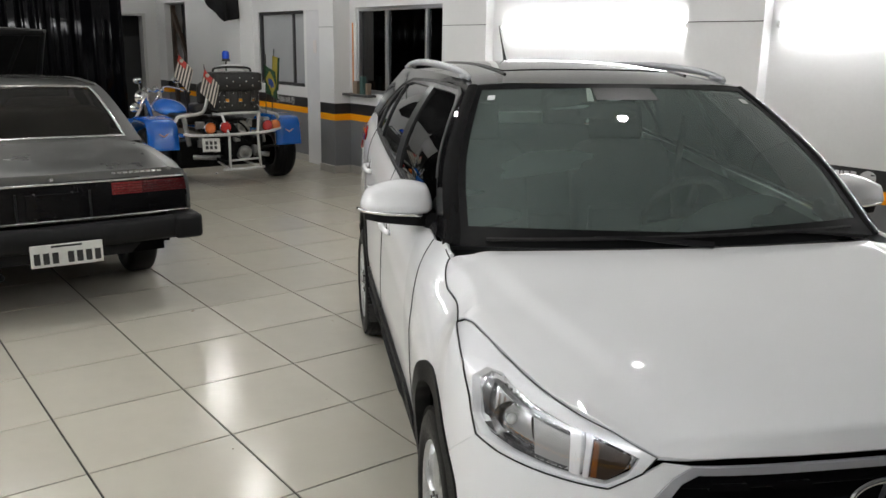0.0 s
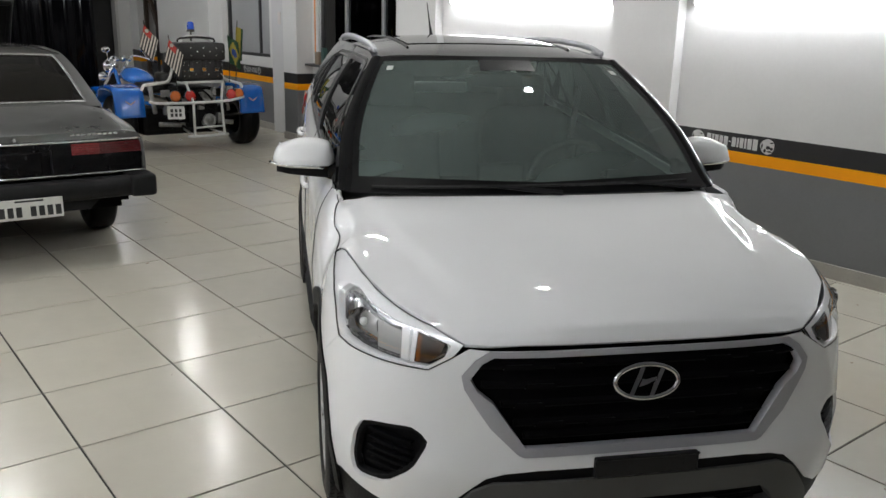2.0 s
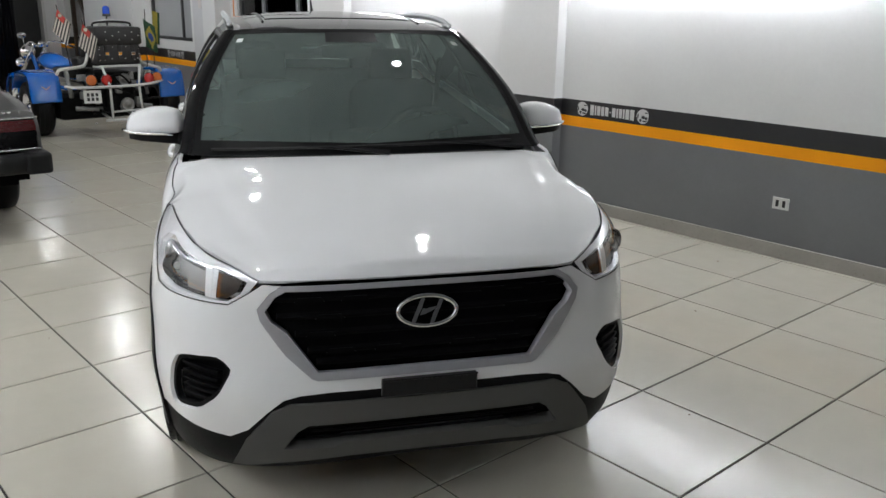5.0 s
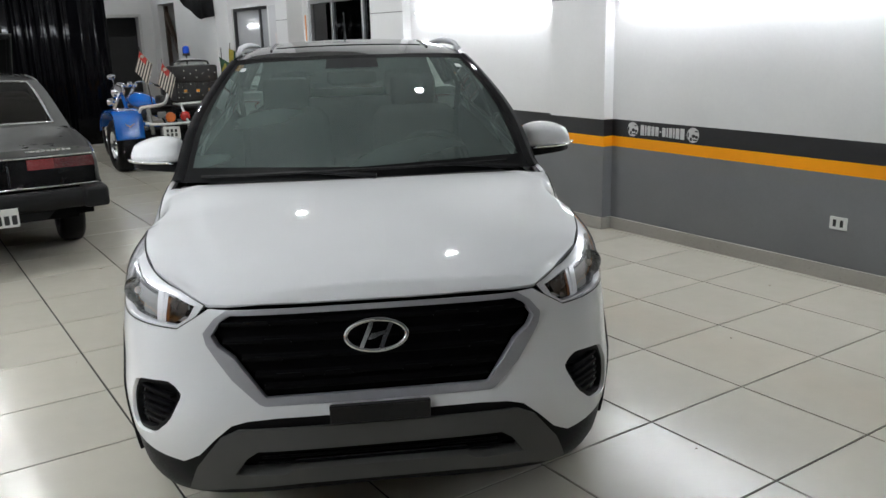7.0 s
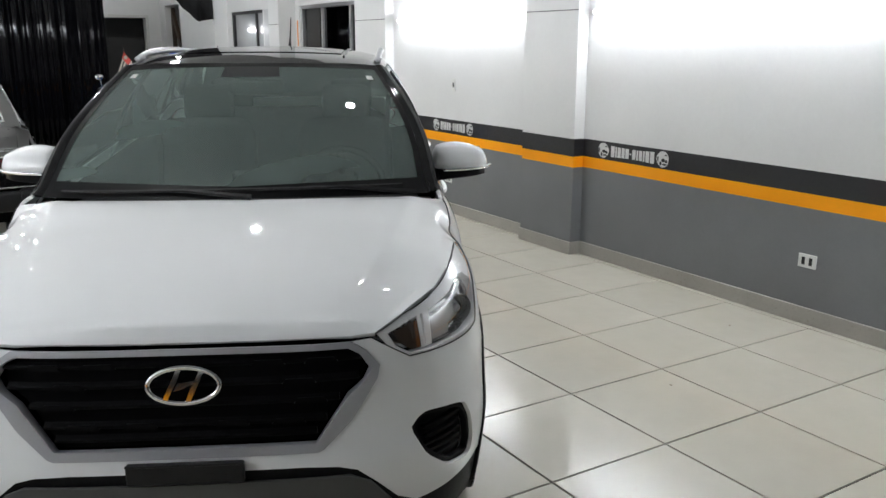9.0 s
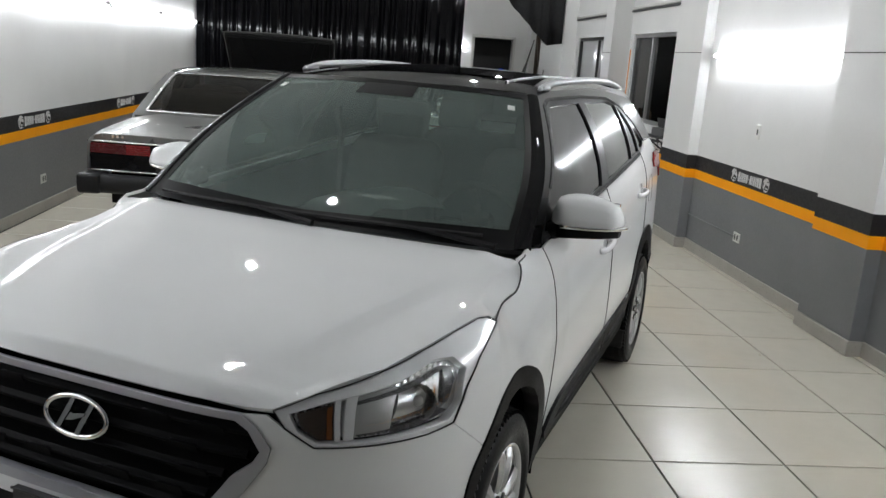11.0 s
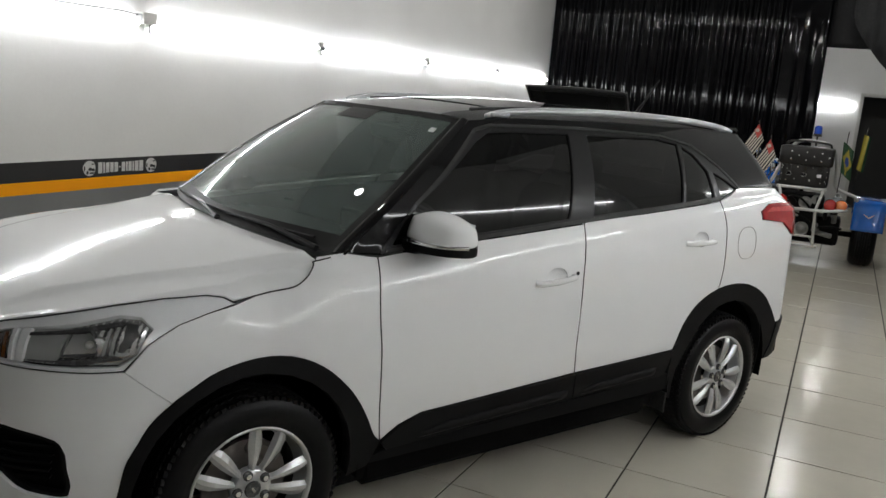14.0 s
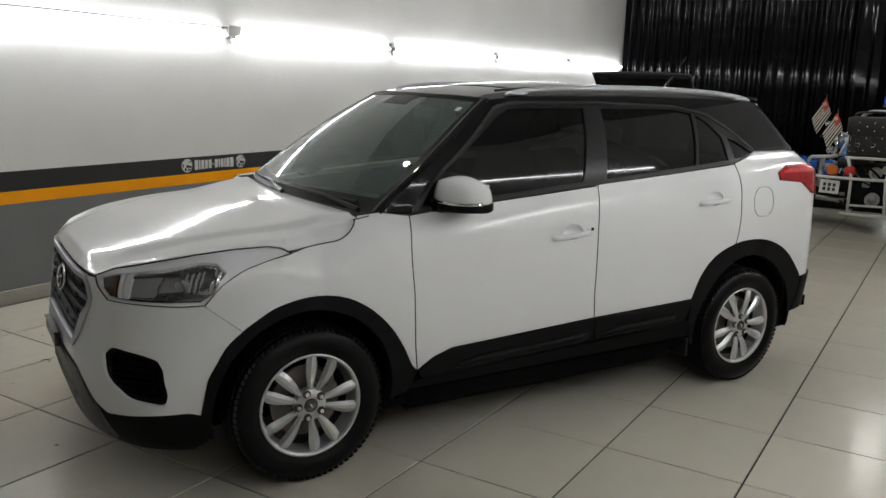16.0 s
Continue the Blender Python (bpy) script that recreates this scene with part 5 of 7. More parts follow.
    for a0, b0 in ((0.07, 0.88), (0.905, 0.86)):
        patch("sticker", lambda a, b, a0=a0, b0=b0: screen(a0 + 0.022 * a, b0 + 0.035 * b, 0.003), 2, 2, M["sticker"], car, "small inspection sticker")
    for x0, x1, t in ((-0.62, 0.02, 0.0), (-0.10, 0.60, 0.03)):
        wiper = thing("wiper")
        wiper.parent = car
        f = lambda x, b: screen((x / 0.735 + 1) / 2, b, 0.014)
        bm = bmesh.new()
        add_tube(bm, [f(x0 + (x1 - x0) * k / 8, 0.022 + 0.012 * k / 8 + 0.3 * t) for k in range(9)], 0.006, 6)
        part("blade", bm, M["rubber"], wiper)
        bm = bmesh.new()
        add_tube(bm, [f(x1 + 0.04, -0.01), f(x1 * 0.7 + x0 * 0.3, 0.03 + 0.3 * t), f((x0 + x1) / 2, 0.032 + 0.3 * t)], [0.012, 0.008, 0.006], 6)
        part("arm", bm, M["trim_black"], wiper)
    cowl = lambda a, b: (0.735 * (2 * a - 1), 1.045 + 0.13 * (2 * a - 1) ** 2 + 0.05 * b, 1.042 - 0.016 * (2 * a - 1) ** 2 + 0.006 * b)
    patch("cowl", cowl, 20, 2, M["trim_black"], car)

    # --- roof
    mid_z = curve((1.70, 1.518), (1.78, 1.533), (1.95, 1.560), (2.20, 1.583), (2.60, 1.600), (3.10, 1.592), (3.50, 1.572), (3.80, 1.545))
    edge_z = curve((1.70, 1.50), (1.855, 1.515), (2.07, 1.533), (2.69, 1.543), (3.30, 1.538), (3.53, 1.530), (3.80, 1.510))

    def roof(a, b, lift=0.0):
        p = 2 * a - 1
        y = 1.768 + 0.085 * p * p + (3.76 - 1.768 - 0.085 * p * p) * b
        ze = edge_z(y)
        w = flank(y, ze) if y < 3.69 else flank(3.69, ze)
        z = mid_z(y) - (mid_z(y) - ze) * (0.55 * p * p + 0.45 * p ** 6)
        return p * w, y, z + lift

    patch("roof", roof, 28, 26, K, car, "gloss black roof")
    for b0, b1 in ((0.16, 0.44),):
        patch("sunroof_glass", lambda a, b: roof(0.17 + 0.66 * a, b0 + (b1 - b0) * b, 0.003), 16, 8, M["car_black"], car)
    for x in (-0.40, 0.40):
        bm = bmesh.new()
        add_tube(bm, [Vector(roof((x / 0.58 + 1) / 2, b / 10, 0.002)) for b in range(1, 10)], 0.006, 5)
        part("roof_groove", bm, M["trim_black"], car)
    tail_panel = lambda a, b: ((0.54 + 0.1 * b) * (2 * a - 1), 3.68 + 0.17 * b + 0.05 * (1 - (2 * a - 1) ** 2), 1.53 - 0.27 * b)
    patch("tailgate", lambda a, b: (0.60 * (2 * a - 1), 3.80 + 0.22 * b + 0.06 * (1 - (2 * a - 1) ** 2), 1.26 - 0.72 * b), 10, 8, W, car, "white painted tailgate")
    patch("rear_glass", tail_panel, 10, 6, M["side_glass"], car)
    bm = bmesh.new()
    add_box(bm, (0, 3.70, 1.538), (1.02, 0.14, 0.03), 0.012)
    part("spoiler", bm, K, car)
    bm = bmesh.new()
    add_tube(bm, [(0, 3.52, 1.572), (0, 3.60, 1.66), (0, 3.70, 1.78)], [0.012, 0.005, 0.003], 6)
    part("antenna", bm, M["trim_black"], car, "short black roof antenna")

    # --- cabin
    bm = bmesh.new()
    add_box(bm, (0, 2.6, 0.36), (1.46, 3.0, 0.06))
    part("cabin_floor", bm, M["under"], car)
    patch("headliner", lambda a, b: roof(0.03 + 0.94 * a, 0.03 + 0.94 * b, -0.03), 12, 12, M["headliner"], car)
    bm = bmesh.new()
    b = bmesh.new()
    bmesh.ops.create_cube(b, size=1.0)
    bmesh.ops.subdivide_edges(b, edges=b.edges[:], cuts=6, use_grid_fill=True)
    for v in b.verts:
        p = v.co * 2
        v.co = Vector((0.70 * p.x, 1.45 + 0.28 * p.y + 0.05 * (1 - p.x ** 2) * (1 if p.y > 0 else 0), 0.86 + 0.13 * p.z - 0.03 * (p.y if p.z > 0 else 0) + (0.05 * math.exp(-((p.x - 0.52) / 0.28) ** 2) if p.z > 0 and p.y > 0 else 0)))
    join(bm, b)
    part("dashboard", bm, M["dash"], car, "dark grey dashboard", True)
    bm = bmesh.new()
    add_box(bm, (0, 1.72, 1.0), (0.22, 0.04, 0.14), 0.012, Matrix.Translation((0, 0, 0)))
    part("screen", bm, M["lamp_black"], car)
    wheel_m = Matrix.Translation((0.37, 1.86, 0.985)) @ Matrix.Rotation(math.radians(-66), 4, "X")
    bm = bmesh.new()
    add_tube(bm, [wheel_m @ Vector((0.185 * math.cos(a), 0.185 * math.sin(a), 0)) for a in [2 * math.pi * k / 32 for k in range(32)]], 0.016, 8, True)
    steering = part("steering_wheel", bm, M["dash"], car, "dark steering wheel", True)
    bm = bmesh.new()
    add_box(bm, (0, -0.01, -0.01), (0.14, 0.12, 0.04), 0.02, wheel_m)
    for q in ((-0.17, 0.01), (0.17, 0.01), (0, -0.17)):
        add_tube(bm, [wheel_m @ Vector((0, 0, -0.01)), wheel_m @ Vector((*q, 0))], 0.016, 6)
    part("boss", bm, M["dash"], steering)

    def soft_box(c, s, tilt=0.0):
        b = bmesh.new()
        bmesh.ops.create_cube(b, size=1.0)
        bmesh.ops.bevel(b, geom=b.edges[:], offset=0.22, segments=3, profile=0.6, affect="EDGES")
        bmesh.ops.scale(b, vec=s, verts=b.verts)
        b.transform(Matrix.Translation(c) @ Matrix.Rotation(math.radians(tilt), 4, "X"))
        return b

    for x, y, w in ((0.37, 2.30, 0.50), (-0.37, 2.30, 0.50), (0.0, 3.15, 1.25)):
        seat = thing("seat")
        seat.parent = car
        for n, c, s, tl in (("cushion", (x, y - 0.05, 0.62), (w, 0.50, 0.16), 4), ("backrest", (x, y + 0.27, 0.92), (w, 0.14, 0.62), -16)):
            bm = bmesh.new()
            join(bm, soft_box(c, s, tl))
            part(n, bm, M["seat"], seat, smooth=True)
        for hx in ((x,) if w < 1 else (-0.38, 0.38)):
            bm = bmesh.new()
            join(bm, soft_box((hx, y + 0.40, 1.30), (0.26, 0.10, 0.19), -12))
            part("headrest", bm, M["seat"], seat, smooth=True)
    for sx in (-1, 1):
        bm = bmesh.new()
        add_tube(bm, [(sx * 0.60, 2.40, 1.36), (sx * 0.58, 2.42, 1.1), (sx * 0.62, 2.45, 0.5)], 0.018, 4)
        part("seat_belt", bm, M["seat"], car)
    bm = bmesh.new()
    join(bm, soft_box((0, 1.86, 1.425), (0.24, 0.03, 0.065), 10))
    part("cabin_mirror", bm, M["dash"], car, smooth=True)

    # --- wheels, wells and underside
    for sx in (-1, 1):
        for y in (0.872, 3.398):
            wheel_parts(car, sx * 0.752, y, side=sx, turn=0.35 if y < 1 else 0.1)
            bm = bmesh.new()
            ring = []
            for k in range(25):
                a = math.radians(-10 + 200 * k / 24)
                ring.append([bm.verts.new((sx * x_, y + 0.40 * math.cos(a), 0.335 + 0.40 * math.sin(a))) for x_ in (0.50, 0.835)])
            for q, w in zip(ring, ring[1:]):
                bm.faces.new((q[0], q[1], w[1], w[0]))
            hub_v = bm.verts.new((sx * 0.50, y, 0.30))
            for q, w in zip(ring, ring[1:]):
                bm.faces.new((hub_v, q[0], w[0]))
            part("wheel_well", bm, M["under"], car)
            bm = bmesh.new()
            if y > 1:
                add_box(bm, (sx * 0.75, y - 0.42, 0.255), (0.20, 0.012, 0.10), 0.004)
                part("mud_flap", bm, M["rubber"], car)
            else:
                bm.free()
    bm = bmesh.new()
    add_box(bm, (0, 2.13, 0.225), (1.15, 3.75, 0.09), 0.03)
    add_box(bm, (0, 2.13, 0.245), (1.56, 1.62, 0.13), 0.03)
    add_box(bm, (0, 0.65, 0.62), (0.9, 0.75, 0.40))
    add_box(bm, (0, 3.9, 0.55), (1.1, 0.4, 0.5))
    part("underbody", bm, M["under"], car)
    return car


build_crossover()

# ---- old grey sedan ----
# local axes: x to the car's right, y forward from the rear bumper, z up
M["sedan_grey"] = mat("sedan_grey", (0.108, 0.108, 0.104), 0.3, metal=0.25, vary=0.09, scale=1.6, fine=5, coat=0.9, rough_vary=0.03)
M["sedan_chrome"] = mat("sedan_chrome", (0.78, 0.78, 0.77), 0.2, metal=1.0, vary=0.10, scale=12, fine=80)
M["bumper_black"] = mat("bumper_black", (0.014, 0.014, 0.0145), 0.5, vary=0.2, scale=6, fine=120, bump=0.0003, spec=0.15)
M["panel_black"] = mat("panel_black", (0.005, 0.005, 0.0055), 0.2, vary=0.2, scale=6, fine=90, spec=0.2)
M["tail_red"] = mat("tail_red", (0.10, 0.007, 0.010), 0.25, vary=0.2, scale=18, fine=120, coat=0.5)
M["tail_red_light"] = mat("tail_red_light", (0.22, 0.014, 0.016), 0.25, vary=0.15, scale=18, fine=120, coat=0.5)
M["sedan_glass"] = pane_mat("sedan_glass", (0.16, 0.145, 0.12), 0.0, 1.4, 0.03, (0.22, 0.20, 0.17))
M["plate_white"] = mat("plate_white", (0.66, 0.66, 0.62), 0.45, vary=0.08, scale=20)
M["ink_black"] = mat("ink_black", (0.02, 0.02, 0.02), 0.5)
M["steel_rim"] = mat("steel_rim", (0.25, 0.25, 0.25), 0.4, metal=0.6, vary=0.2, scale=12)
M["cloth_seat"] = mat("cloth_seat", (0.10, 0.085, 0.065), 0.85, vary=0.2, scale=10, fine=160)
M["engine_dark"] = mat("engine_dark", (0.005, 0.005, 0.005), 0.6, spec=0.12, vary=0.4, scale=14, fine=90)

deck_z = curve((0.10, 0.885), (0.14, 0.893), (0.30, 0.912), (0.60, 0.945), (1.02, 0.985), (1.4, 0.99))
shoulder = curve((0.10, 0.855), (0.30, 0.872), (0.70, 0.895), (1.20, 0.915), (2.40, 0.925), (3.50, 0.915), (4.20, 0.88), (4.66, 0.83))


def sedan_side(y, z):
    s = shoulder(y)
    w = curve((0.22, 0.785), (0.35, 0.825), (0.52, 0.852), (0.62, 0.862), (s - 0.10, 0.858), (s - 0.03, 0.845), (s, 0.822))(z)
    return w - 0.045 * (1 - ease(0.0, 0.55, y)) - 0.06 * ease(3.9, 4.7, y) ** 2, y, z


def cabin_side(y, z):
    return curve((0.88, 0.815), (0.95, 0.790), (1.10, 0.735), (1.25, 0.672), (1.33, 0.625), (1.37, 0.585))(z) - 0.02 * (1 - ease(0.9, 1.8, y)) - 0.02 * ease(2.8, 3.6, y), y, z


def sedan_wheel(car, x, y, side):
    wheel = thing("wheel")
    wheel.parent = car
    wheel.matrix_basis = pose(x, y, 0.31, 0, 90 * side, 0)
    bm = bmesh.new()
    r, h = 0.31, 0.095
    add_lathe(bm, [(0.17, -h + 0.02), (0.20, -h), (0.265, -h - 0.004), (0.295, -h + 0.012), (0.308, -h + 0.03), (r, 0), (0.308, h - 0.03), (0.295, h - 0.012), (0.265, h + 0.004), (0.20, h), (0.17, h - 0.02)], 40)
    part("tyre", bm, M["tyre"], wheel, smooth=True)
    bm = bmesh.new()
    add_lathe(bm, [(0.176, h - 0.012), (0.165, h - 0.02), (0.155, h - 0.05), (0.12, h - 0.035), (0.07, h - 0.03), (0.05, h - 0.01), (0.0, h - 0.008)], 32)
    part("rim", bm, M["steel_rim"], wheel, smooth=True)


def build_sedan():
    car = thing("car", pose(0.985, 4.96, 0, 0, 0, -3), "dusty grey old sedan with black bumper and open hood", "car")
    G = M["sedan_grey"]
    # trunk lid and quarter tops
    def deck(x, y):
        q = min(1.0, abs(x) / 0.845)
        return x, y, deck_z(y) - 0.008 * q * q - (deck_z(y) - shoulder(y) - 0.006) * q ** 7 + 0.010 * math.exp(-((abs(x) - 0.50) / 0.10) ** 2) * ease(0.2, 0.7, y)

    n = 8
    lid = [(-0.70, 0.135), (0.0, 0.105), (0.70, 0.135), (0.715, 0.60), (0.725, 1.03), (0.0, 1.00), (-0.725, 1.03), (-0.715, 0.60)]
    sheet("trunk_lid", lid, deck, G, car, 0.05, 0.003, 0.02)
    for mr in (False, True):
        sheet("quarter_top", [(0.70, 0.135), (0.775, 0.15), (0.80, 0.60), (0.822, 1.10), (0.825, 1.45), (0.77, 1.45), (0.725, 1.03), (0.715, 0.60)], deck, G, car, 0.04, 0.003, 0.02, mirror=mr)
        low, arch = 0.26, 0.355
        outline = [(0.135, 0.62), (0.30, 0.50), (0.66, 0.44)]
        outline += [(1.05 + arch * math.cos(a), 0.31 + arch * math.sin(a)) for a in [math.radians(d) for d in range(172, 0, -12)]]
        outline += [(1.44, low), (3.42, low)]
        outline += [(3.78 + arch * math.cos(a), 0.31 + arch * math.sin(a)) for a in [math.radians(d) for d in range(180, 0, -12)]]
        outline += [(4.30, 0.36), (4.66, 0.42), (4.66, 0.83), (4.20, shoulder(4.2))]
        outline += [(y, shoulder(y) + 0.001) for y in (3.5, 2.8, 2.4, 1.8, 1.2, 0.7, 0.3, 0.135)]
        sheet("side_panel", outline, sedan_side, G, car, 0.05, 0, 0.02, mirror=mr)
        # dark tubes on the unbroken side stand for the shaded door gaps
        for ys in ((1.62, 1.60), (2.36, 2.36), (3.38, 3.40)):
            bm = bmesh.new()
            add_tube(bm, [((-1 if mr else 1) * (sedan_side(ys[0] + (ys[1] - ys[0]) * t, 0.30 + 0.60 * t)[0] + 0.0006), ys[0] + (ys[1] - ys[0]) * t, 0.30 + 0.60 * t) for t in [k / 10 for k in range(11)]], 0.0025, 5)
            part("door_gap", bm, M["rubber"], car)
        bm = bmesh.new()
        add_tube(bm, [((-1 if mr else 1) * (sedan_side(y, 0.60)[0] + 0.004), y, 0.60) for y in [0.20 + 0.22 * k for k in range(20)]], 0.009, 6)
        part("side_moulding", bm, M["rubber"], car)
        for y in (1.74, 2.48):
            bm = bmesh.new()
            add_box(bm, ((-1 if mr else 1) * (sedan_side(y, 0.80)[0] + 0.012), y, 0.80), (0.02, 0.14, 0.022), 0.006)
            part("door_handle", bm, M["sedan_chrome"], car)
        # side of the cabin, with its windows
        win = ([(1.52, 0.965), (1.62, 1.22), (1.72, 1.295), (2.30, 1.318), (2.32, 0.965)], [(2.40, 0.965), (2.38, 1.318), (2.80, 1.310), (3.18, 1.04), (3.24, 0.965)])
        sheet("cabin_side", [(1.02, 0.90), (1.04, 0.985), (1.20, 1.09), (1.40, 1.215), (1.60, 1.315), (1.68, 1.345), (2.2, 1.365), (2.88, 1.352), (2.98, 1.315), (3.30, 1.10), (3.53, 0.94), (3.56, 0.90), (2.3, 0.90)], cabin_side, G, car, 0.05, 0, 0.015, win, 0.015, mirror=mr)
        for w in win:
            sheet("side_window", w, cabin_side, M["sedan_glass"], car, 0.06, 0, 0, lift=-0.008, label="brownish tinted glass", mirror=mr)
            bm = bmesh.new()
            add_tube(bm, [((-1 if mr else 1) * (cabin_side(*p)[0] + 0.001), p[0], p[1]) for p in densify(w, 0.08)], 0.006, 5, True)
            part("window_trim", bm, M["sedan_chrome"], car)
    # rear window between the pillars
    rim_y = curve((0.985, 1.04), (1.09, 1.20), (1.215, 1.40), (1.315, 1.60), (1.345, 1.68))
    mid_z = lambda b: 0.985 + 0.355 * b

    def rear(a, b, lift=0.0):
        p = 2 * a - 1
        z = 0.985 + 0.335 * b
        rx, ry, rz = cabin_side(rim_y(z), z)
        k = p * p * (0.7 + 0.3 * p * p)
        y0, z0 = 0.985 + 0.60 * b - 0.045 * 4 * b * (1 - b) * 0.5, 0.990 + 0.345 * b + 0.02 * 4 * b * (1 - b)
        return Vector((p * rx, y0 + (ry - y0) * k, z0 + (rz - z0) * k)) + Vector((0, -0.5, 0.86)) * lift

    a0 = 0.072
    patch("rear_window", lambda a, b: rear(a0 + (1 - 2 * a0) * a, 0.03 + 0.93 * b), 20, 10, M["sedan_glass"], car, "brownish tinted rear window")
    for s in (0, 1):
        patch("rear_pillar", lambda a, b, s=s: rear(a0 * a if s == 0 else 1 - a0 * a, b, 0.001), 6, 10, G, car)
    patch("rear_header", lambda a, b: rear(a, 0.955 + 0.05 * b, 0.0015), 20, 2, G, car)
    patch("rear_sill", lambda a, b: rear(a, -0.06 + 0.095 * b, 0.0015), 20, 2, G, car)
    ring = [rear(a0 + (1 - 2 * a0) * k / 20, 0.03, 0.006) for k in range(21)] + [rear(1 - a0, 0.03 + 0.93 * k / 8, 0.006) for k in range(1, 9)] + [rear(1 - a0 - (1 - 2 * a0) * k / 20, 0.96, 0.006) for k in range(1, 21)] + [rear(a0, 0.96 - 0.93 * k / 8, 0.006) for k in range(1, 8)]
    bar("window_surround", ring, 0.011, M["sedan_chrome"], car, 6, "bright metal rear window surround", True)
    # roof
    rz = curve((1.58, 1.335), (1.70, 1.358), (2.0, 1.378), (2.4, 1.384), (2.8, 1.372), (2.98, 1.352))

    def roof(a, b):
        p = 2 * a - 1
        y = 1.585 + 0.08 * p * p + (2.96 - 1.585 - 0.16 * p * p) * b
        return p * 0.63, y, rz(y) - 0.022 * p * p - 0.022 * p ** 8

    patch("roof", roof, 22, 20, G, car)
    for s in (-1, 1):
        bar("drip_rail", [(s * 0.636, y, rz(y) - 0.040) for y in [1.66 + 0.12 * k for k in range(11)]], 0.007, M["sedan_chrome"], car, 6)
    scr = lambda a, b: ((0.74 - 0.12 * b) * (2 * a - 1), 3.52 - 0.56 * b + 0.05 * (1 - (2 * a - 1) ** 2), 0.93 + 0.42 * b - 0.03 * b * (2 * a - 1) ** 4)
    patch("windscreen", scr, 16, 8, M["sedan_glass"], car)
    # rear face
    def face(x, z):
        return x, 0.118 + 0.03 * (abs(x) / 0.80) ** 3 + 0.02 * (z - 0.62), z

    sheet("rear_lip", [(-0.70, 0.838), (0.70, 0.838), (0.70, 0.888), (-0.70, 0.888)], lambda x, z: (x, face(x, z)[1] - 0.004, z), G, car, 0.05, 0.002, 0.02)
    for mr in (False, True):
        sheet("rear_corner", [(0.70, 0.838), (0.800, 0.838), (0.795, 0.862), (0.72, 0.884), (0.70, 0.886)], lambda x, z: (x, face(x, z)[1] - 0.004, z), G, car, 0.03, 0.002, 0.02, mirror=mr)
    sheet("rear_panel", [(-0.80, 0.60), (0.80, 0.60), (0.80, 0.826), (-0.80, 0.826)], face, M["panel_black"], car, 0.06, 0, 0.03, label="black panel between the tail lamps")
    bm = bmesh.new()
    add_box(bm, (0, 0.115, 0.70), (0.30, 0.02, 0.15), 0.006)
    part("plate_recess", bm, M["panel_black"], car)
    for x in (-0.2, -0.1, 0.11, 0.21):
        bm = bmesh.new()
        add_box(bm, (x, 0.113, 0.70), (0.012, 0.014, 0.16), 0.003)
        part("panel_rib", bm, M["trim_black"], car)
    for z in (0.828, 0.606):
        bar("trim_strip", [(x, face(x, z)[1] - 0.008, z) for x in [-0.815 + 0.1018 * k for k in range(17)]], 0.0085, M["sedan_chrome"], car, 6, "bright metal strip")
    for s in (-1, 1):
        lamp = thing("tail_lamp")
        lamp.parent = car
        xs = (0.34, 0.52, 0.70, 0.805)
        for k, (x0, x1) in enumerate(zip(xs, xs[1:])):
            sheet("lens", [(x0, 0.738), (x1, 0.738), (x1, 0.812), (x0, 0.812)], lambda x, z: (x, face(x, z)[1] - 0.012, z), M["tail_red_light"] if k == 0 else M["tail_red"], lamp, 0.04, 0.001, 0.016, label="dull red lens", mirror=s < 0)
        sheet("lamp_lower", [(0.34, 0.70), (0.805, 0.70), (0.805, 0.734), (0.34, 0.734)], lambda x, z: (x, face(x, z)[1] - 0.009, z), M["panel_black"], lamp, 0.04, 0.001, 0.012, mirror=s < 0)
        for k in range(4):
            bar("lens_rib", [(s * x, face(x, 0)[1] - 0.001, 0.750 + 0.016 * k) for x in (0.345, 0.5, 0.65, 0.80)], 0.0016, M["panel_black"], lamp, 4)
    # bumper
    def bump_pts(dy, z):
        pts = [(0.855, 0.42), (0.85, 0.20), (0.82, 0.085), (0.76, 0.035), (0.5, 0.012), (0.0, 0.0)]
        pts = pts + [(-x, y) for x, y in reversed(pts[:-1])]
        return [(x, y + dy, z) for x, y in pts]

    bm = bmesh.new()
    prof = [(0.02, 0.585), (-0.004, 0.565), (-0.008, 0.52), (-0.002, 0.47), (0.02, 0.445)]
    rows = [smooth_path(bump_pts(dy, z), 5) for dy, z in prof]
    vs = [[bm.verts.new(p) for p in r] for r in rows]
    inner = [[bm.verts.new((p.x * 0.93, p.y + 0.06, p.z)) for p in r] for r in (rows[0], rows[-1])]
    loop = vs + [inner[1], inner[0], vs[0]]
    for q, w in zip(loop, loop[1:]):
        for i in range(len(q) - 1):
            bm.faces.new((q[i], q[i + 1], w[i + 1], w[i]))
    part("bumper", bm, M["bumper_black"], car, "matt black plastic bumper", True)
    for s in (-1, 1):
        bm = bmesh.new()
        b = bmesh.new()
        bmesh.ops.create_cube(b, size=1.0)
        bmesh.ops.bevel(b, geom=b.edges[:], offset=0.2, segments=3, profile=0.6, affect="EDGES")
        bmesh.ops.scale(b, vec=(0.18, 0.24, 0.155), verts=b.verts)
        bmesh.ops.translate(b, vec=(s * 0.770, 0.115, 0.515), verts=b.verts)
        join(bm, b)
        part("bumper_end", bm, M["bumper_black"], car, smooth=True)
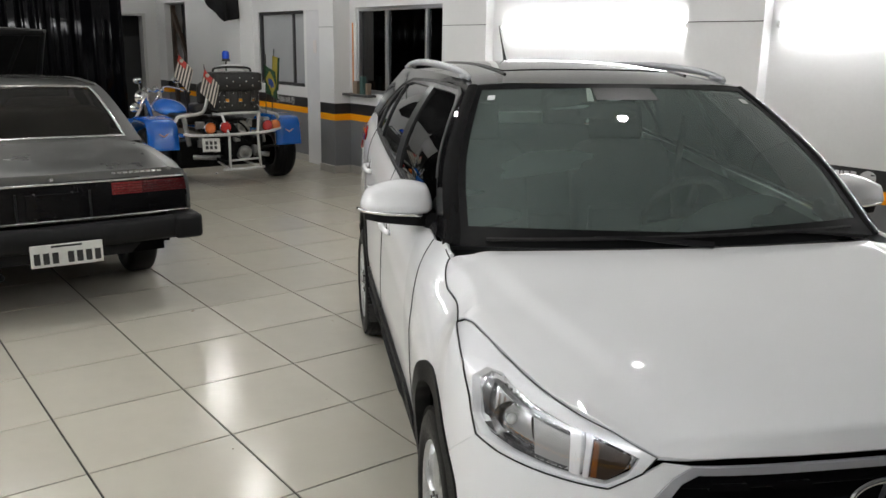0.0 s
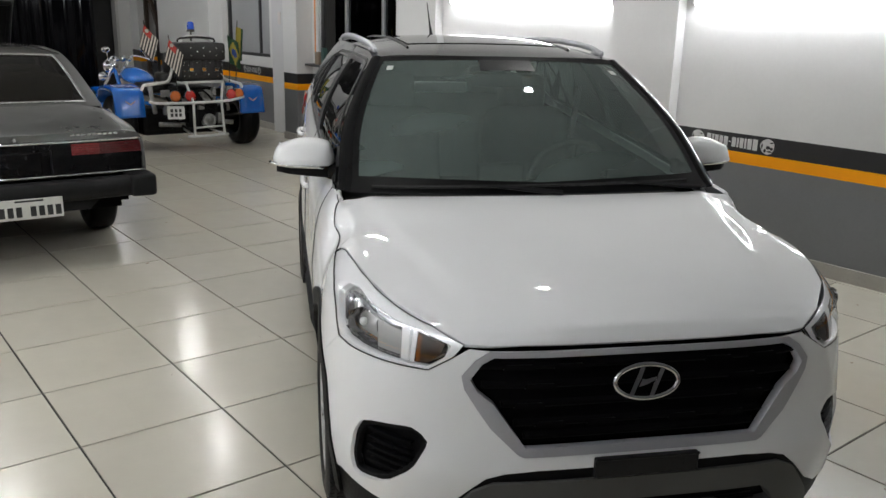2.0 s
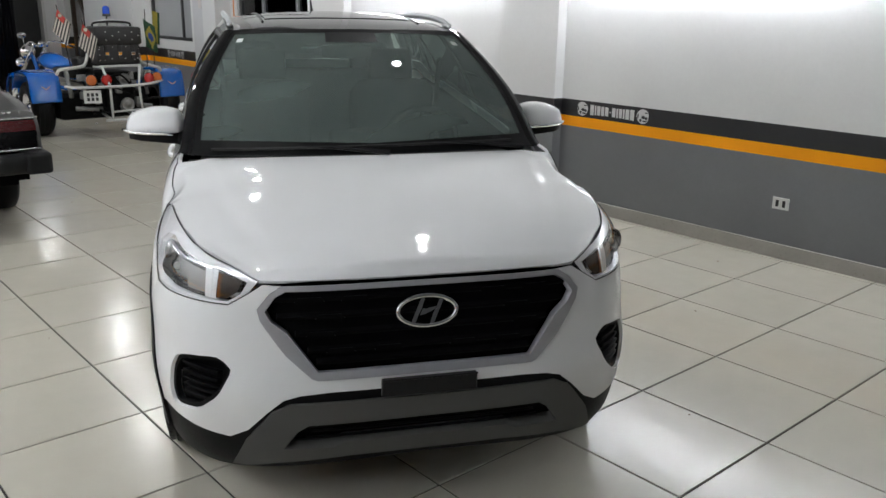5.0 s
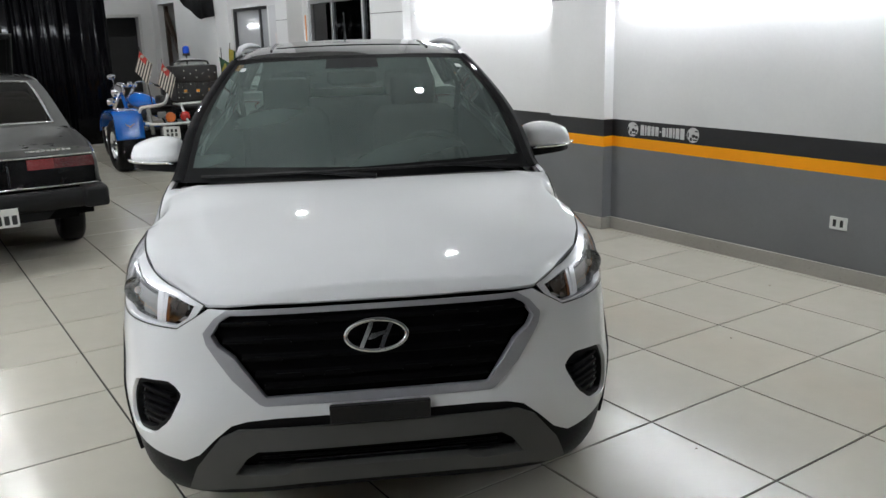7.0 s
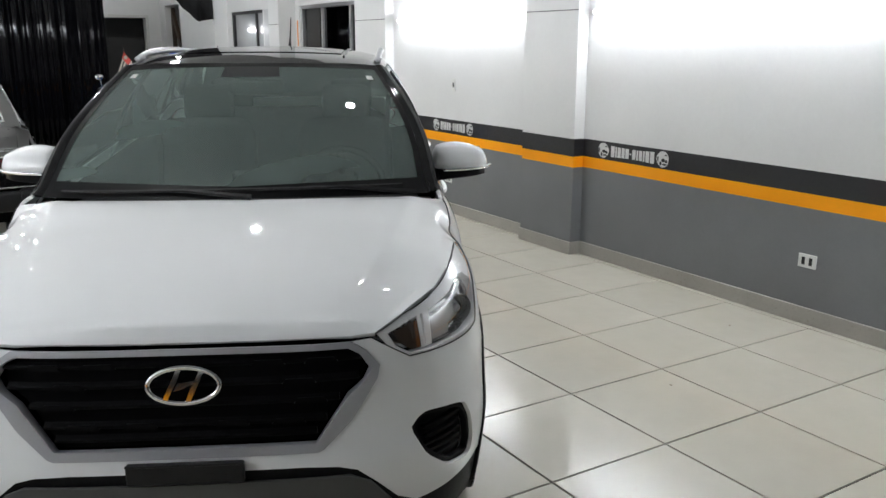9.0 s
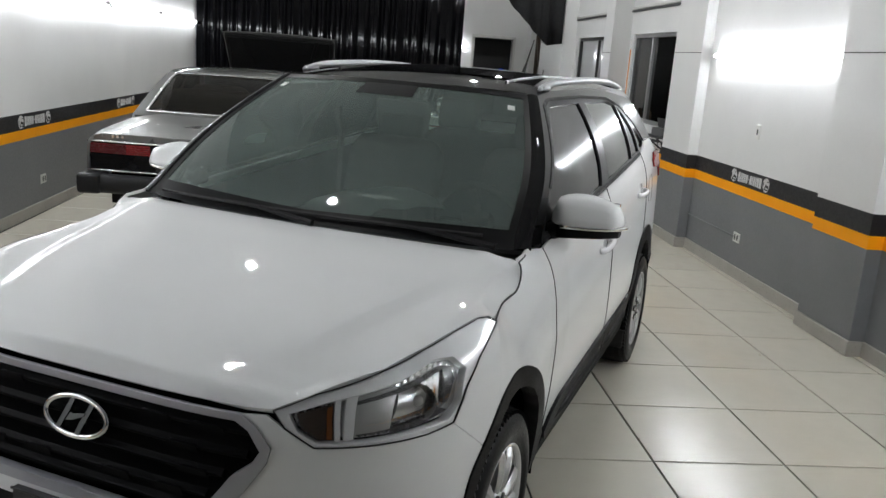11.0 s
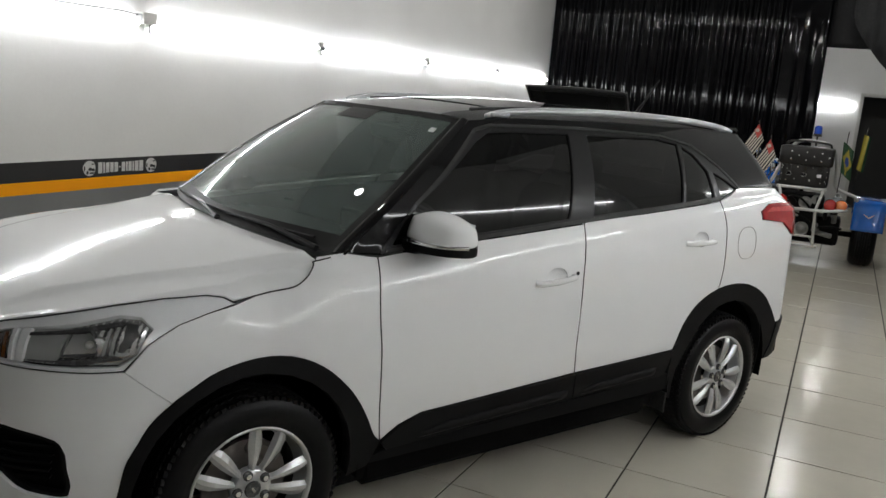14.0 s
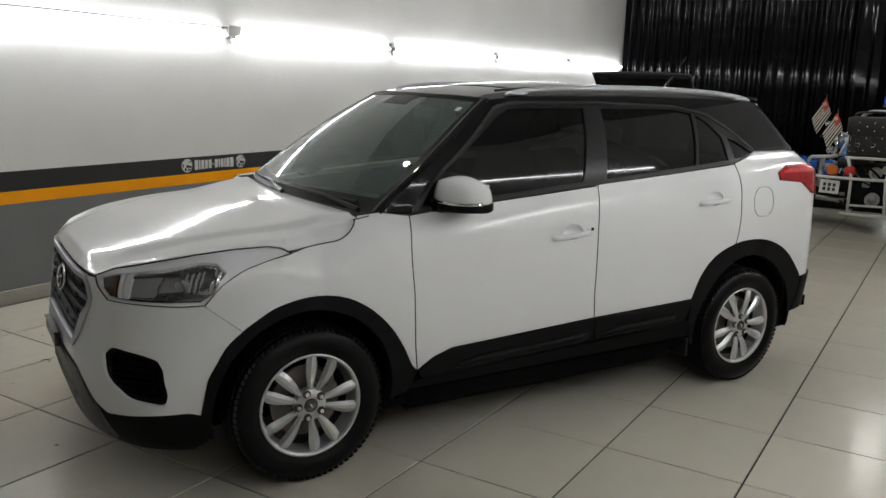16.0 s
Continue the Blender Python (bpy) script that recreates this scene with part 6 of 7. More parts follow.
    sheet("rear_apron", [(-0.76, 0.455), (-0.50, 0.445), (-0.42, 0.37), (0.42, 0.37), (0.50, 0.445), (0.76, 0.455), (0.78, 0.47), (-0.78, 0.47)], lambda x, z: (x, 0.075 + 0.04 * abs(x) ** 3, z), M["bumper_black"], car, 0.06, 0, 0.02)
    plate = thing("number_plate")
    plate.parent = car
    plate.matrix_basis = pose(0.03, -0.022, 0.432, 86, 0, 0)
    bm = bmesh.new()
    add_box(bm, (0, 0, 0.006), (0.40, 0.132, 0.006), 0.003)
    part("plate", bm, M["plate_white"], plate, "white number plate with dark marks")
    for k, x in enumerate((-0.165, -0.115, -0.065, 0.02, 0.07, 0.12, 0.17)):
        bm = bmesh.new()
        add_box(bm, (x, -0.016, 0.010), (0.034, 0.066, 0.003), 0.001)
        part("plate_bar", bm, M["ink_black"], plate)
    bm = bmesh.new()
    add_box(bm, (0, 0.052, 0.010), (0.17, 0.012, 0.003), 0.001)
    part("plate_bar", bm, M["ink_black"], plate)
    # lettering as bars
    for k in range(9):
        bm = bmesh.new()
        add_box(bm, (0.355 + 0.0345 * k, 0.112 + 0.02 * ((0.36 + 0.0345 * k) / 0.8) ** 3, 0.872), (0.027, 0.005, 0.014), 0.001)
        part("badge_bar", bm, M["sedan_chrome"], car)
    for k in range(3):
        bm = bmesh.new()
        add_box(bm, (-0.62 + 0.035 * k, 0.125, 0.870), (0.022, 0.006, 0.022), 0.001)
        part("badge_bar", bm, M["sedan_chrome"], car)
    bm = bmesh.new()
    add_cyl(bm, (0.0, 0.112, 0.858), (0.0, 0.100, 0.858), 0.013, segs=16)
    part("trunk_lock", bm, M["sedan_chrome"], car)
    bm = bmesh.new()
    add_tube(bm, [(-0.32, 0.10, 0.30), (-0.32, 0.30, 0.28), (-0.30, 0.8, 0.26)], 0.022, 8)
    part("tailpipe", bm, M["engine_dark"], car)
    # body floor, wells, cabin
    bm = bmesh.new()
    add_box(bm, (0, 2.65, 0.30), (1.0, 3.4, 0.10), 0.02)
    add_box(bm, (0, 0.55, 0.55), (1.30, 0.75, 0.40))
    add_box(bm, (0, 2.4, 0.60), (1.30, 1.9, 0.06))
    add_box(bm, (0, 3.60, 0.66), (1.45, 0.06, 0.50))
    part("underbody", bm, M["under"], car)
    bm = bmesh.new()
    add_box(bm, (0, 1.22, 0.93), (1.40, 0.42, 0.02), 0.005)
    part("parcel_shelf", bm, M["cloth_seat"], car)
    for y, xs in ((1.55, (0.0,)), (2.55, (-0.36, 0.36))):
        for x in xs:
            seat = thing("seat")
            seat.parent = car
            w = 1.30 if len(xs) == 1 else 0.58
            for nm, c, s, tl in (("cushion", (x, y + 0.22, 0.66), (w, 0.50, 0.14), 4), ("backrest", (x, y - 0.02, 0.92), (w, 0.14, 0.55), 14)):
                bm = bmesh.new()
                b = bmesh.new()
                bmesh.ops.create_cube(b, size=1.0)
                bmesh.ops.bevel(b, geom=b.edges[:], offset=0.2, segments=3, profile=0.6, affect="EDGES")
                bmesh.ops.scale(b, vec=s, verts=b.verts)
                b.transform(Matrix.Translation(c) @ Matrix.Rotation(math.radians(tl), 4, "X"))
                join(bm, b)
                part(nm, bm, M["cloth_seat"], seat, smooth=True)
    for s in (-1, 1):
        for y in (1.05, 3.78):
            sedan_wheel(car, s * 0.672, y, s)
            bm = bmesh.new()
            ring = []
            for k in range(17):
                a = math.radians(-5 + 190 * k / 16)
                ring.append([bm.verts.new((s * x_, y + 0.36 * math.cos(a), 0.31 + 0.36 * math.sin(a))) for x_ in (0.45, 0.83)])
            for q, w in zip(ring, ring[1:]):
                bm.faces.new((q[0], q[1], w[1], w[0]))
            part("wheel_well", bm, M["under"], car)
    # engine bay and nose
    bm = bmesh.new()
    add_box(bm, (0, 4.08, 0.62), (0.42, 0.62, 0.34), 0.03)
    add_box(bm, (0, 4.05, 0.83), (0.26, 0.50, 0.08), 0.02)
    add_cyl(bm, (0.05, 4.0, 0.86), (0.05, 4.0, 0.93), 0.17, segs=24)
    add_box(bm, (-0.52, 4.25, 0.72), (0.2, 0.26, 0.2), 0.01)
    part("engine", bm, M["engine_dark"], car)
    bm = bmesh.new()
    add_box(bm, (0, 4.66, 0.64), (1.56, 0.05, 0.40), 0.02)
    part("nose_panel", bm, G, car)
    bm = bmesh.new()
    add_box(bm, (0, 4.74, 0.46), (1.66, 0.12, 0.13), 0.03, None, 2)
    part("front_bumper", bm, M["bumper_black"], car)
    for s in (-1, 1):
        sheet("front_fender_top", [(0.70, 3.56), (0.815, 3.56), (0.775, 4.2), (0.735, 4.64), (0.64, 4.64), (0.66, 4.2)], lambda x, y: (x, y, shoulder(y) + 0.012 - 0.09 * max(0, abs(x) - 0.72) ** 1.2), G, car, 0.05, 0.002, 0.015, mirror=s < 0)
    # open hood, hinged at the front
    hood = thing("hood")
    hood.parent = car
    hinge, top = Vector((0, 4.60, 0.95)), Vector((0, 3.93, 1.76))
    d = (top - hinge).normalized()
    m_ = Matrix(((1, 0, 0, hinge.x), (0, d.y, -d.z, hinge.y), (0, d.z, d.y, hinge.z), (0, 0, 0, 1)))
    length = (top - hinge).length
    bm = bmesh.new()
    b = bmesh.new()
    bmesh.ops.create_grid(b, x_segments=12, y_segments=10, size=1.0)
    for v in b.verts:
        p = v.co.copy()
        v.co = Vector((p.x * (0.66 - 0.03 * (1 - p.y) / 2), (p.y + 1) / 2 * length, -0.03 + 0.035 * p.x ** 2 + 0.02 * p.y ** 4))
    bmesh.ops.solidify(b, geom=b.faces[:], thickness=0.012)
    b.transform(m_)
    join(bm, b)
    part("hood_skin", bm, G, hood, smooth=False)
    bm = bmesh.new()
    add_box(bm, (0, length / 2, 0.022), (1.27, length - 0.02, 0.02), 0.006, m_)
    part("hood_liner", bm, M["engine_dark"], hood, "black underside of the hood")
    for x0, y0, x1, y1 in ((-0.60, 0.03, 0.60, 0.03), (-0.62, length - 0.04, 0.62, length - 0.04), (-0.58, 0.03, -0.62, length - 0.04), (0.58, 0.03, 0.62, length - 0.04), (-0.20, 0.03, -0.45, length - 0.05), (0.20, 0.03, 0.45, length - 0.05)):
        bm = bmesh.new()
        add_tube(bm, [m_ @ Vector((x0, y0, 0.02)), m_ @ Vector((x1, y1, 0.02))], 0.028, 6)
        part("hood_frame", bm, M["engine_dark"], hood)
    bm = bmesh.new()
    add_tube(bm, [(0.55, 4.1, 0.90), m_ @ Vector((0.55, 0.55, 0.02))], 0.006, 6)
    part("hood_stay", bm, M["engine_dark"], hood)
    return car


build_sedan()

# ---- blue trike ----
M["trike_blue"] = mat("trike_blue", (0.004, 0.125, 0.52), 0.22, vary=0.08, scale=5, fine=60, coat=1.0)
M["tube_white"] = mat("tube_white", (0.62, 0.62, 0.60), 0.35, vary=0.1, scale=14, fine=80)
M["leather"] = mat("leather", (0.016, 0.015, 0.014), 0.42, vary=0.25, scale=16, fine=140, bump=0.001, spec=0.4)
M["engine_metal"] = mat("engine_metal", (0.30, 0.30, 0.29), 0.42, metal=0.75, vary=0.3, scale=16, fine=90)
M["lamp_red"] = mat("lamp_red", (0.50, 0.02, 0.015), 0.2, vary=0.15, scale=30, coat=0.8)
M["lamp_orange"] = mat("lamp_orange", (0.66, 0.16, 0.03), 0.2, vary=0.15, scale=30, coat=0.8)
M["beacon_blue"] = mat("beacon_blue", (0.01, 0.07, 0.55), 0.12, vary=0.1, scale=20, coat=1.0)
M["flag_white"] = mat("flag_white", (0.42, 0.38, 0.32), 0.85, vary=0.08)
M["flag_black"] = mat("flag_black", (0.025, 0.025, 0.025), 0.85)
M["flag_red"] = mat("flag_red", (0.36, 0.035, 0.025), 0.85)
M["flag_green"] = mat("flag_green", (0.012, 0.05, 0.02), 0.85, vary=0.15)
M["flag_yellow"] = mat("flag_yellow", (0.28, 0.23, 0.03), 0.85, vary=0.1)
M["flag_blue"] = mat("flag_blue", (0.02, 0.05, 0.22), 0.85)
TX, TY = 3.95, 10.05      # origin of the drawing of its body
BX, BY, BODY = 3.67, 9.31, 0.93      # where it stands, and the scale of that drawing


def tp(*pts):
    """Places of the hall as places of the trike."""
    return [(x - TX, y - TY, z) for x, y, z in pts]


def trike_wheel(trike, x, y, r, w, side):
    wheel = thing("wheel")
    wheel.parent = trike
    wheel.matrix_basis = pose(x - BX, y - BY, r, 0, 90 * side, 0)
    h = w / 2
    bm = bmesh.new()
    add_lathe(bm, [(r * 0.55, -h + 0.02), (r * 0.62, -h), (r * 0.85, -h - 0.006), (r * 0.96, -h + 0.02), (r - 0.003, -h + 0.05), (r, 0), (r - 0.003, h - 0.05), (r * 0.96, h - 0.02), (r * 0.85, h + 0.006), (r * 0.62, h), (r * 0.55, h - 0.02)], 44)
    tyre = part("tyre", bm, M["tyre"], wheel, smooth=True)
    for k in range(3):
        zz = (k - 1) * w * 0.22
        bm = bmesh.new()
        add_lathe(bm, [(r - 0.004, zz - 0.014), (r + 0.004, zz - 0.012), (r + 0.004, zz + 0.012), (r - 0.004, zz + 0.014)], 44)
        part("tread_rib", bm, M["tyre"], tyre)
    bm = bmesh.new()
    add_lathe(bm, [(r * 0.56, h - 0.012), (r * 0.53, h - 0.03), (r * 0.50, h - 0.07), (r * 0.22, h - 0.05), (r * 0.18, h - 0.02), (0, h - 0.018)], 36)
    part("rim", bm, M["chrome"], wheel, smooth=True)
    for k in range(5):
        a = 2 * math.pi * k / 5
        bm = bmesh.new()
        add_cyl(bm, (0.09 * math.cos(a), 0.09 * math.sin(a), h - 0.055), (0.09 * math.cos(a), 0.09 * math.sin(a), h - 0.03), 0.010, segs=6)
        part("lug_nut", bm, M["chrome"], wheel)
        # dark disc drawn in place of a shaded hollow
        bm = bmesh.new()
        add_cyl(bm, (0.052 * math.cos(a), 0.052 * math.sin(a), h - 0.016), (0.052 * math.cos(a), 0.052 * math.sin(a), h - 0.0095), 0.0165, segs=14)
        part("lug_pocket_shade", bm, M["lamp_black"], wheel)


def cloth_grid(name, parent, origin, across, down, nx, nz, wave, material_of, materials, label):
    """A small hanging flag; material_of(u, v) picks the colour of a cell."""
    bm = bmesh.new()
    o, a, d = Vector(origin), Vector(across), Vector(down)
    n = a.cross(d).normalized()
    g = [[bm.verts.new(o + a * (i / nx) + d * (j / nz) + n * wave * math.sin(5.5 * i / nx + 1.3 * j / nz)) for i in range(nx + 1)] for j in range(nz + 1)]
    for j in range(nz):
        for i in range(nx):
            f = bm.faces.new((g[j][i], g[j][i + 1], g[j + 1][i + 1], g[j + 1][i]))
            f.material_index = material_of((i + 0.5) / nx, (j + 0.5) / nz)
    ob = link(name, bm, materials, parent, False, label)
    ob.modifiers.new("thickness", "SOLIDIFY").thickness = 0.002
    return ob


def build_trike():
    tr = thing("trike", pose(BX, BY, 0), "blue three-wheeled motorcycle with white tube rack and studded case", "motorcycle")
    trike_wheel(tr, 3.08, 9.72, 0.335, 0.25, -1)
    trike_wheel(tr, 4.63, 9.62, 0.335, 0.25, 1)
    trike_wheel(tr, 3.25, 11.08, 0.32, 0.12, -1)
    # rear fenders: a rounded strip over each wheel
    for x0, x1, out, fy in ((2.93, 3.29, -1, 0.41), (4.47, 4.81, 1, 0.31)):
        fender = thing("fender")
        fender.parent = tr
        xc, hw = (x0 + x1) / 2 - BX, (x1 - x0) / 2
        line = smooth_path([(-0.365, 0.385, 0), (-0.345, 0.55, 0), (-0.315, 0.665, 0), (-0.25, 0.725, 0), (-0.10, 0.745, 0), (0.12, 0.745, 0), (0.30, 0.70, 0), (0.42, 0.60, 0), (0.47, 0.50, 0)], 4)
        bm = bmesh.new()
        rows = []
        for p in line:
            nrm = Vector((p.x, p.y - 0.335, 0)).normalized()
            rows.append([bm.verts.new((xc + q * hw, p.x - nrm.x * dr, p.y - nrm.y * dr)) for q, dr in ((-1, 0.055), (-0.985, 0.02), (-0.93, 0.003), (-0.5, 0), (0.5, 0), (0.93, 0.003), (0.985, 0.02), (1, 0.055))])
        for q, w in zip(rows, rows[1:]):
            for i in range(7):
                bm.faces.new((q[i], q[i + 1], w[i + 1], w[i]))
        ob = part("fender_skin", bm, M["trike_blue"], fender, "gloss blue fender", True)
        ob.modifiers.new("thickness", "SOLIDIFY").thickness = 0.004
        wing = [(-0.06, 0.02), (-0.02, 0.0), (0.0, -0.018), (0.02, 0.0), (0.06, 0.02), (0.03, -0.012), (0.0, -0.03), (-0.03, -0.012)]
        bm = bmesh.new()
        add_plate(bm, wing, Matrix.Translation((xc, -0.352, 0.565)) @ Matrix.Rotation(math.radians(82), 4, "X"), 0.004)
        part("wing_mark", bm, M["flag_white"], fender, "small white wing mark")
        bm = bmesh.new()
        add_box(bm, (xc + out * hw * -0.9, 0.0, 0.62), (0.012, 0.55, 0.18), 0.004)
        part("fender_inner", bm, M["trike_blue"], fender)
        fender.matrix_basis = pose(0, fy, 0.05)
    # white tube rack
    rack = thing("rear_rack")
    rack.parent = tr
    bars = (("top_bar", [(3.92, 9.76, 0.80), (4.20, 9.745, 0.805), (4.47, 9.76, 0.80)], 0.017), ("cross_bar", [(3.46, 9.74, 0.575), (3.60, 9.70, 0.555), (3.95, 9.69, 0.548), (4.40, 9.69, 0.555), (4.62, 9.71, 0.575), (4.74, 9.76, 0.60)], 0.018),
            ("low_bar", [(3.93, 9.70, 0.115), (4.20, 9.69, 0.112), (4.48, 9.70, 0.118)], 0.017), ("upright", [(3.955, 9.755, 0.80), (4.02, 9.70, 0.548), (4.02, 9.70, 0.115)], 0.017),
            ("upright", [(4.45, 9.755, 0.80), (4.40, 9.70, 0.555), (4.43, 9.70, 0.118)], 0.017), ("foot_bar", [(4.02, 9.71, 0.22), (4.41, 9.71, 0.23)], 0.013),
            ("side_tube", [(3.47, 10.02, 0.70), (3.49, 9.99, 0.755), (3.56, 9.97, 0.772), (3.75, 9.98, 0.79), (3.83, 10.0, 0.83), (3.89, 10.02, 0.98), (3.97, 10.05, 1.18), (4.02, 10.06, 1.29), (4.10, 10.07, 1.355), (4.26, 10.08, 1.365), (4.42, 10.08, 1.33), (4.53, 10.08, 1.20), (4.56, 10.05, 0.95), (4.58, 10.02, 0.83), (4.68, 9.99, 0.785), (4.80, 9.99, 0.75), (4.84, 10.02, 0.70)], 0.021),
            ("stay", [(3.95, 9.76, 0.79), (3.93, 10.0, 0.79)], 0.014), ("stay", [(4.45, 9.76, 0.79), (4.47, 10.0, 0.79)], 0.014), ("stay", [(4.02, 9.70, 0.115), (4.05, 10.2, 0.16)], 0.014), ("stay", [(4.43, 9.70, 0.118), (4.38, 10.2, 0.16)], 0.014))
    for n, pts, r in bars:
        bm = bmesh.new()
        add_tube(bm, smooth_path(tp(*pts), 6) if len(pts) > 3 else tp(*pts), r, 8)
        part(n, bm, M["tube_white"], rack, smooth=True)
    # studded case
    case = thing("trunk_case", pose(-0.09, -0.22, 0))
    case.parent = tr
    for n, c, s, tl in (("case_body", (4.295, 10.16, 0.955), (0.56, 0.34, 0.27), 0), ("case_lid", (4.295, 10.15, 1.185), (0.61, 0.39, 0.23), 0)):
        b = bmesh.new()
        bmesh.ops.create_cube(b, size=1.0)
        bmesh.ops.bevel(b, geom=b.edges[:], offset=0.11, segments=3, profile=0.55, affect="EDGES")
        bmesh.ops.scale(b, vec=s, verts=b.verts)
        bmesh.ops.translate(b, vec=(c[0] - TX, c[1] - TY, c[2]), verts=b.verts)
        bm = bmesh.new()
        join(bm, b)
        part(n, bm, M["leather"], case, "black leather with metal studs", True)
    for k in range(3):
        x = 4.295 + (k - 1) * 0.17
        bm = bmesh.new()
        add_box(bm, (x - TX, 9.975 - TY, 0.99), (0.045, 0.015, 0.20), 0.004)
        part("strap", bm, M["leather"], case)
        bm = bmesh.new()
        add_box(bm, (x - TX, 9.962 - TY, 0.965), (0.055, 0.014, 0.045), 0.005)
        part("buckle", bm, M["chrome"], case)
        for z, dx in ((1.235, 0.0), (1.14, 0.0), (1.19, 0.085), (1.05, -0.08), (0.90, 0.07)):
            bm = bmesh.new()
            add_ball(bm, (x + dx - TX, (9.955 if z > 1.07 else 9.99) - TY, z), (0.011, 0.009, 0.011), 8, 6)
            part("stud", bm, M["chrome"], case, smooth=True)
    for x in (4.04, 4.10, 4.49, 4.55):
        for z in (0.88, 0.95, 1.02):
            bm = bmesh.new()
            add_ball(bm, (x - TX, 9.99 - TY, z), (0.009, 0.007, 0.009), 7, 5)
            part("stud", bm, M["chrome"], case, smooth=True)
    bar("grab_rail", smooth_path(tp((4.05, 10.20, 1.30), (4.08, 10.20, 1.345), (4.30, 10.20, 1.36), (4.52, 10.20, 1.345), (4.55, 10.20, 1.30)), 4), 0.014, M["leather"], case)
    # lamps on the cross bar
    for x, m_, y in ((3.795, "lamp_orange", 9.72), (3.995, "lamp_red", 9.73), (4.55, "lamp_red", 9.72), (4.67, "lamp_orange", 9.75)):
        lamp = thing("tail_lamp")
        lamp.parent = tr
        mm = pose(x - TX, y - TY, 0.635, 90, 0, 0)
        bm = bmesh.new()
        add_lathe(bm, [(0.0, 0.034), (0.030, 0.032), (0.055, 0.022), (0.070, 0.004), (0.070, -0.004)], 24, mm)
        part("lens", bm, M[m_], lamp, smooth=True)
        bm = bmesh.new()
        add_lathe(bm, [(0.0, -0.07), (0.05, -0.065), (0.072, -0.03), (0.076, 0.0), (0.072, 0.006)], 24, mm)
        part("lamp_shell", bm, M["chrome"], lamp, smooth=True)
        bm = bmesh.new()
        add_cyl(bm, (x - TX, y - TY + 0.02, 0.555), (x - TX, y - TY + 0.02, 0.575), 0.012, segs=8)
        part("lamp_foot", bm, M["tube_white"], lamp)
    plate = thing("number_plate")
    plate.parent = tr
    plate.matrix_basis = pose(3.785 - TX, 9.70 - TY, 0.43, 82, 2, 0)
    bm = bmesh.new()
    add_box(bm, (0, 0, 0), (0.225, 0.165, 0.006), 0.004)
    part("plate", bm, M["plate_white"], plate, "white number plate with dark marks")
    for k in range(6):
        bm = bmesh.new()
        add_box(bm, (-0.067 + 0.055 * (k % 3) + 0.01, 0.026 - 0.056 * (k // 3), 0.004), (0.034, 0.042, 0.003), 0.0005)
        part("plate_bar", bm, M["ink_black"], plate)
    bar("plate_stay", tp((3.785, 9.705, 0.50), (3.785, 9.71, 0.55)), 0.008, M["tube_white"], plate)
    # engine and axle
    eng = thing("engine")
    eng.parent = tr
    bm = bmesh.new()
    add_box(bm, (4.22 - TX, 10.12 - TY, 0.36), (0.42, 0.50, 0.34), 0.05, None, 2)
    add_box(bm, (4.22 - TX, 10.30 - TY, 0.60), (0.5, 0.4, 0.22), 0.05, None, 2)
    part("engine_block", bm, M["engine_dark"], eng)
    # dark block added to fill the shaded clutter under the rack
    bm = bmesh.new()
    add_box(bm, (4.10 - TX, 10.36 - TY, 0.27), (1.20, 0.42, 0.36), 0.06, None, 2)
    part("engine_bulk", bm, M["engine_dark"], eng)
    rnd = random.Random(11)
    for k in range(38):
        x, z = rnd.uniform(3.72, 4.62), rnd.uniform(0.20, 0.70)
        y = rnd.uniform(9.84, 9.96)
        bm = bmesh.new()
        if k % 3:
            s = [rnd.uniform(0.04, 0.12) for _ in range(3)]
            add_box(bm, (x - TX, y - TY, z), s, 0.012, None, 2)
        else:
            add_cyl(bm, (x - TX, y - TY - 0.03, z), (x - TX, y - TY + 0.03, z), rnd.uniform(0.03, 0.055), segs=18)
        part("fitting", bm, M["engine_metal"] if k % 2 else M["engine_dark"], eng)
    for c, r in (((4.27, 9.80, 0.30), 0.085), ((4.27, 9.86, 0.62), 0.075)):
        bm = bmesh.new()
        add_lathe(bm, [(0, 0.02), (r * 0.4, 0.022), (r * 0.45, 0.006), (r * 0.9, 0.006), (r, 0.014), (r, -0.03)], 28, pose(c[0] - TX, c[1] - TY, c[2], 90, 0, 0))
        part("pulley", bm, M["engine_metal"], eng, "ribbed metal pulley", True)
    for pts, r in (([(3.72, 9.85, 0.62), (3.80, 9.80, 0.48), (4.0, 9.82, 0.42)], 0.012), ([(4.05, 9.8, 0.65), (4.16, 9.78, 0.70), (4.3, 9.82, 0.60), (4.38, 9.84, 0.45)], 0.014), ([(3.85, 9.9, 0.30), (3.98, 9.80, 0.20), (4.14, 9.79, 0.18)], 0.018), ([(4.45, 9.80, 0.34), (4.60, 9.78, 0.37), (4.72, 9.78, 0.36)], 0.014), ([(4.12, 9.80, 0.52), (4.24, 9.77, 0.47), (4.36, 9.80, 0.40)], 0.009)):
        bar("hose", smooth_path(tp(*pts), 5), r, M["engine_dark"], eng, 7)
    for x0, x1 in ((3.62, 3.95), (4.45, 4.62)):
        bar("exhaust", tp((x0, 9.88, 0.27), (x1, 9.86, 0.25)), 0.03, M["engine_metal"], eng, 12)
    bar("axle", tp((3.36, 10.42, 0.235), (4.90, 10.42, 0.235)), 0.035, M["engine_dark"], tr, 10)
    for x in (3.62, 4.62):
        bar("shock", tp((x, 10.0, 0.40), (x, 10.15, 0.74)), 0.03, M["engine_metal"], tr, 10)
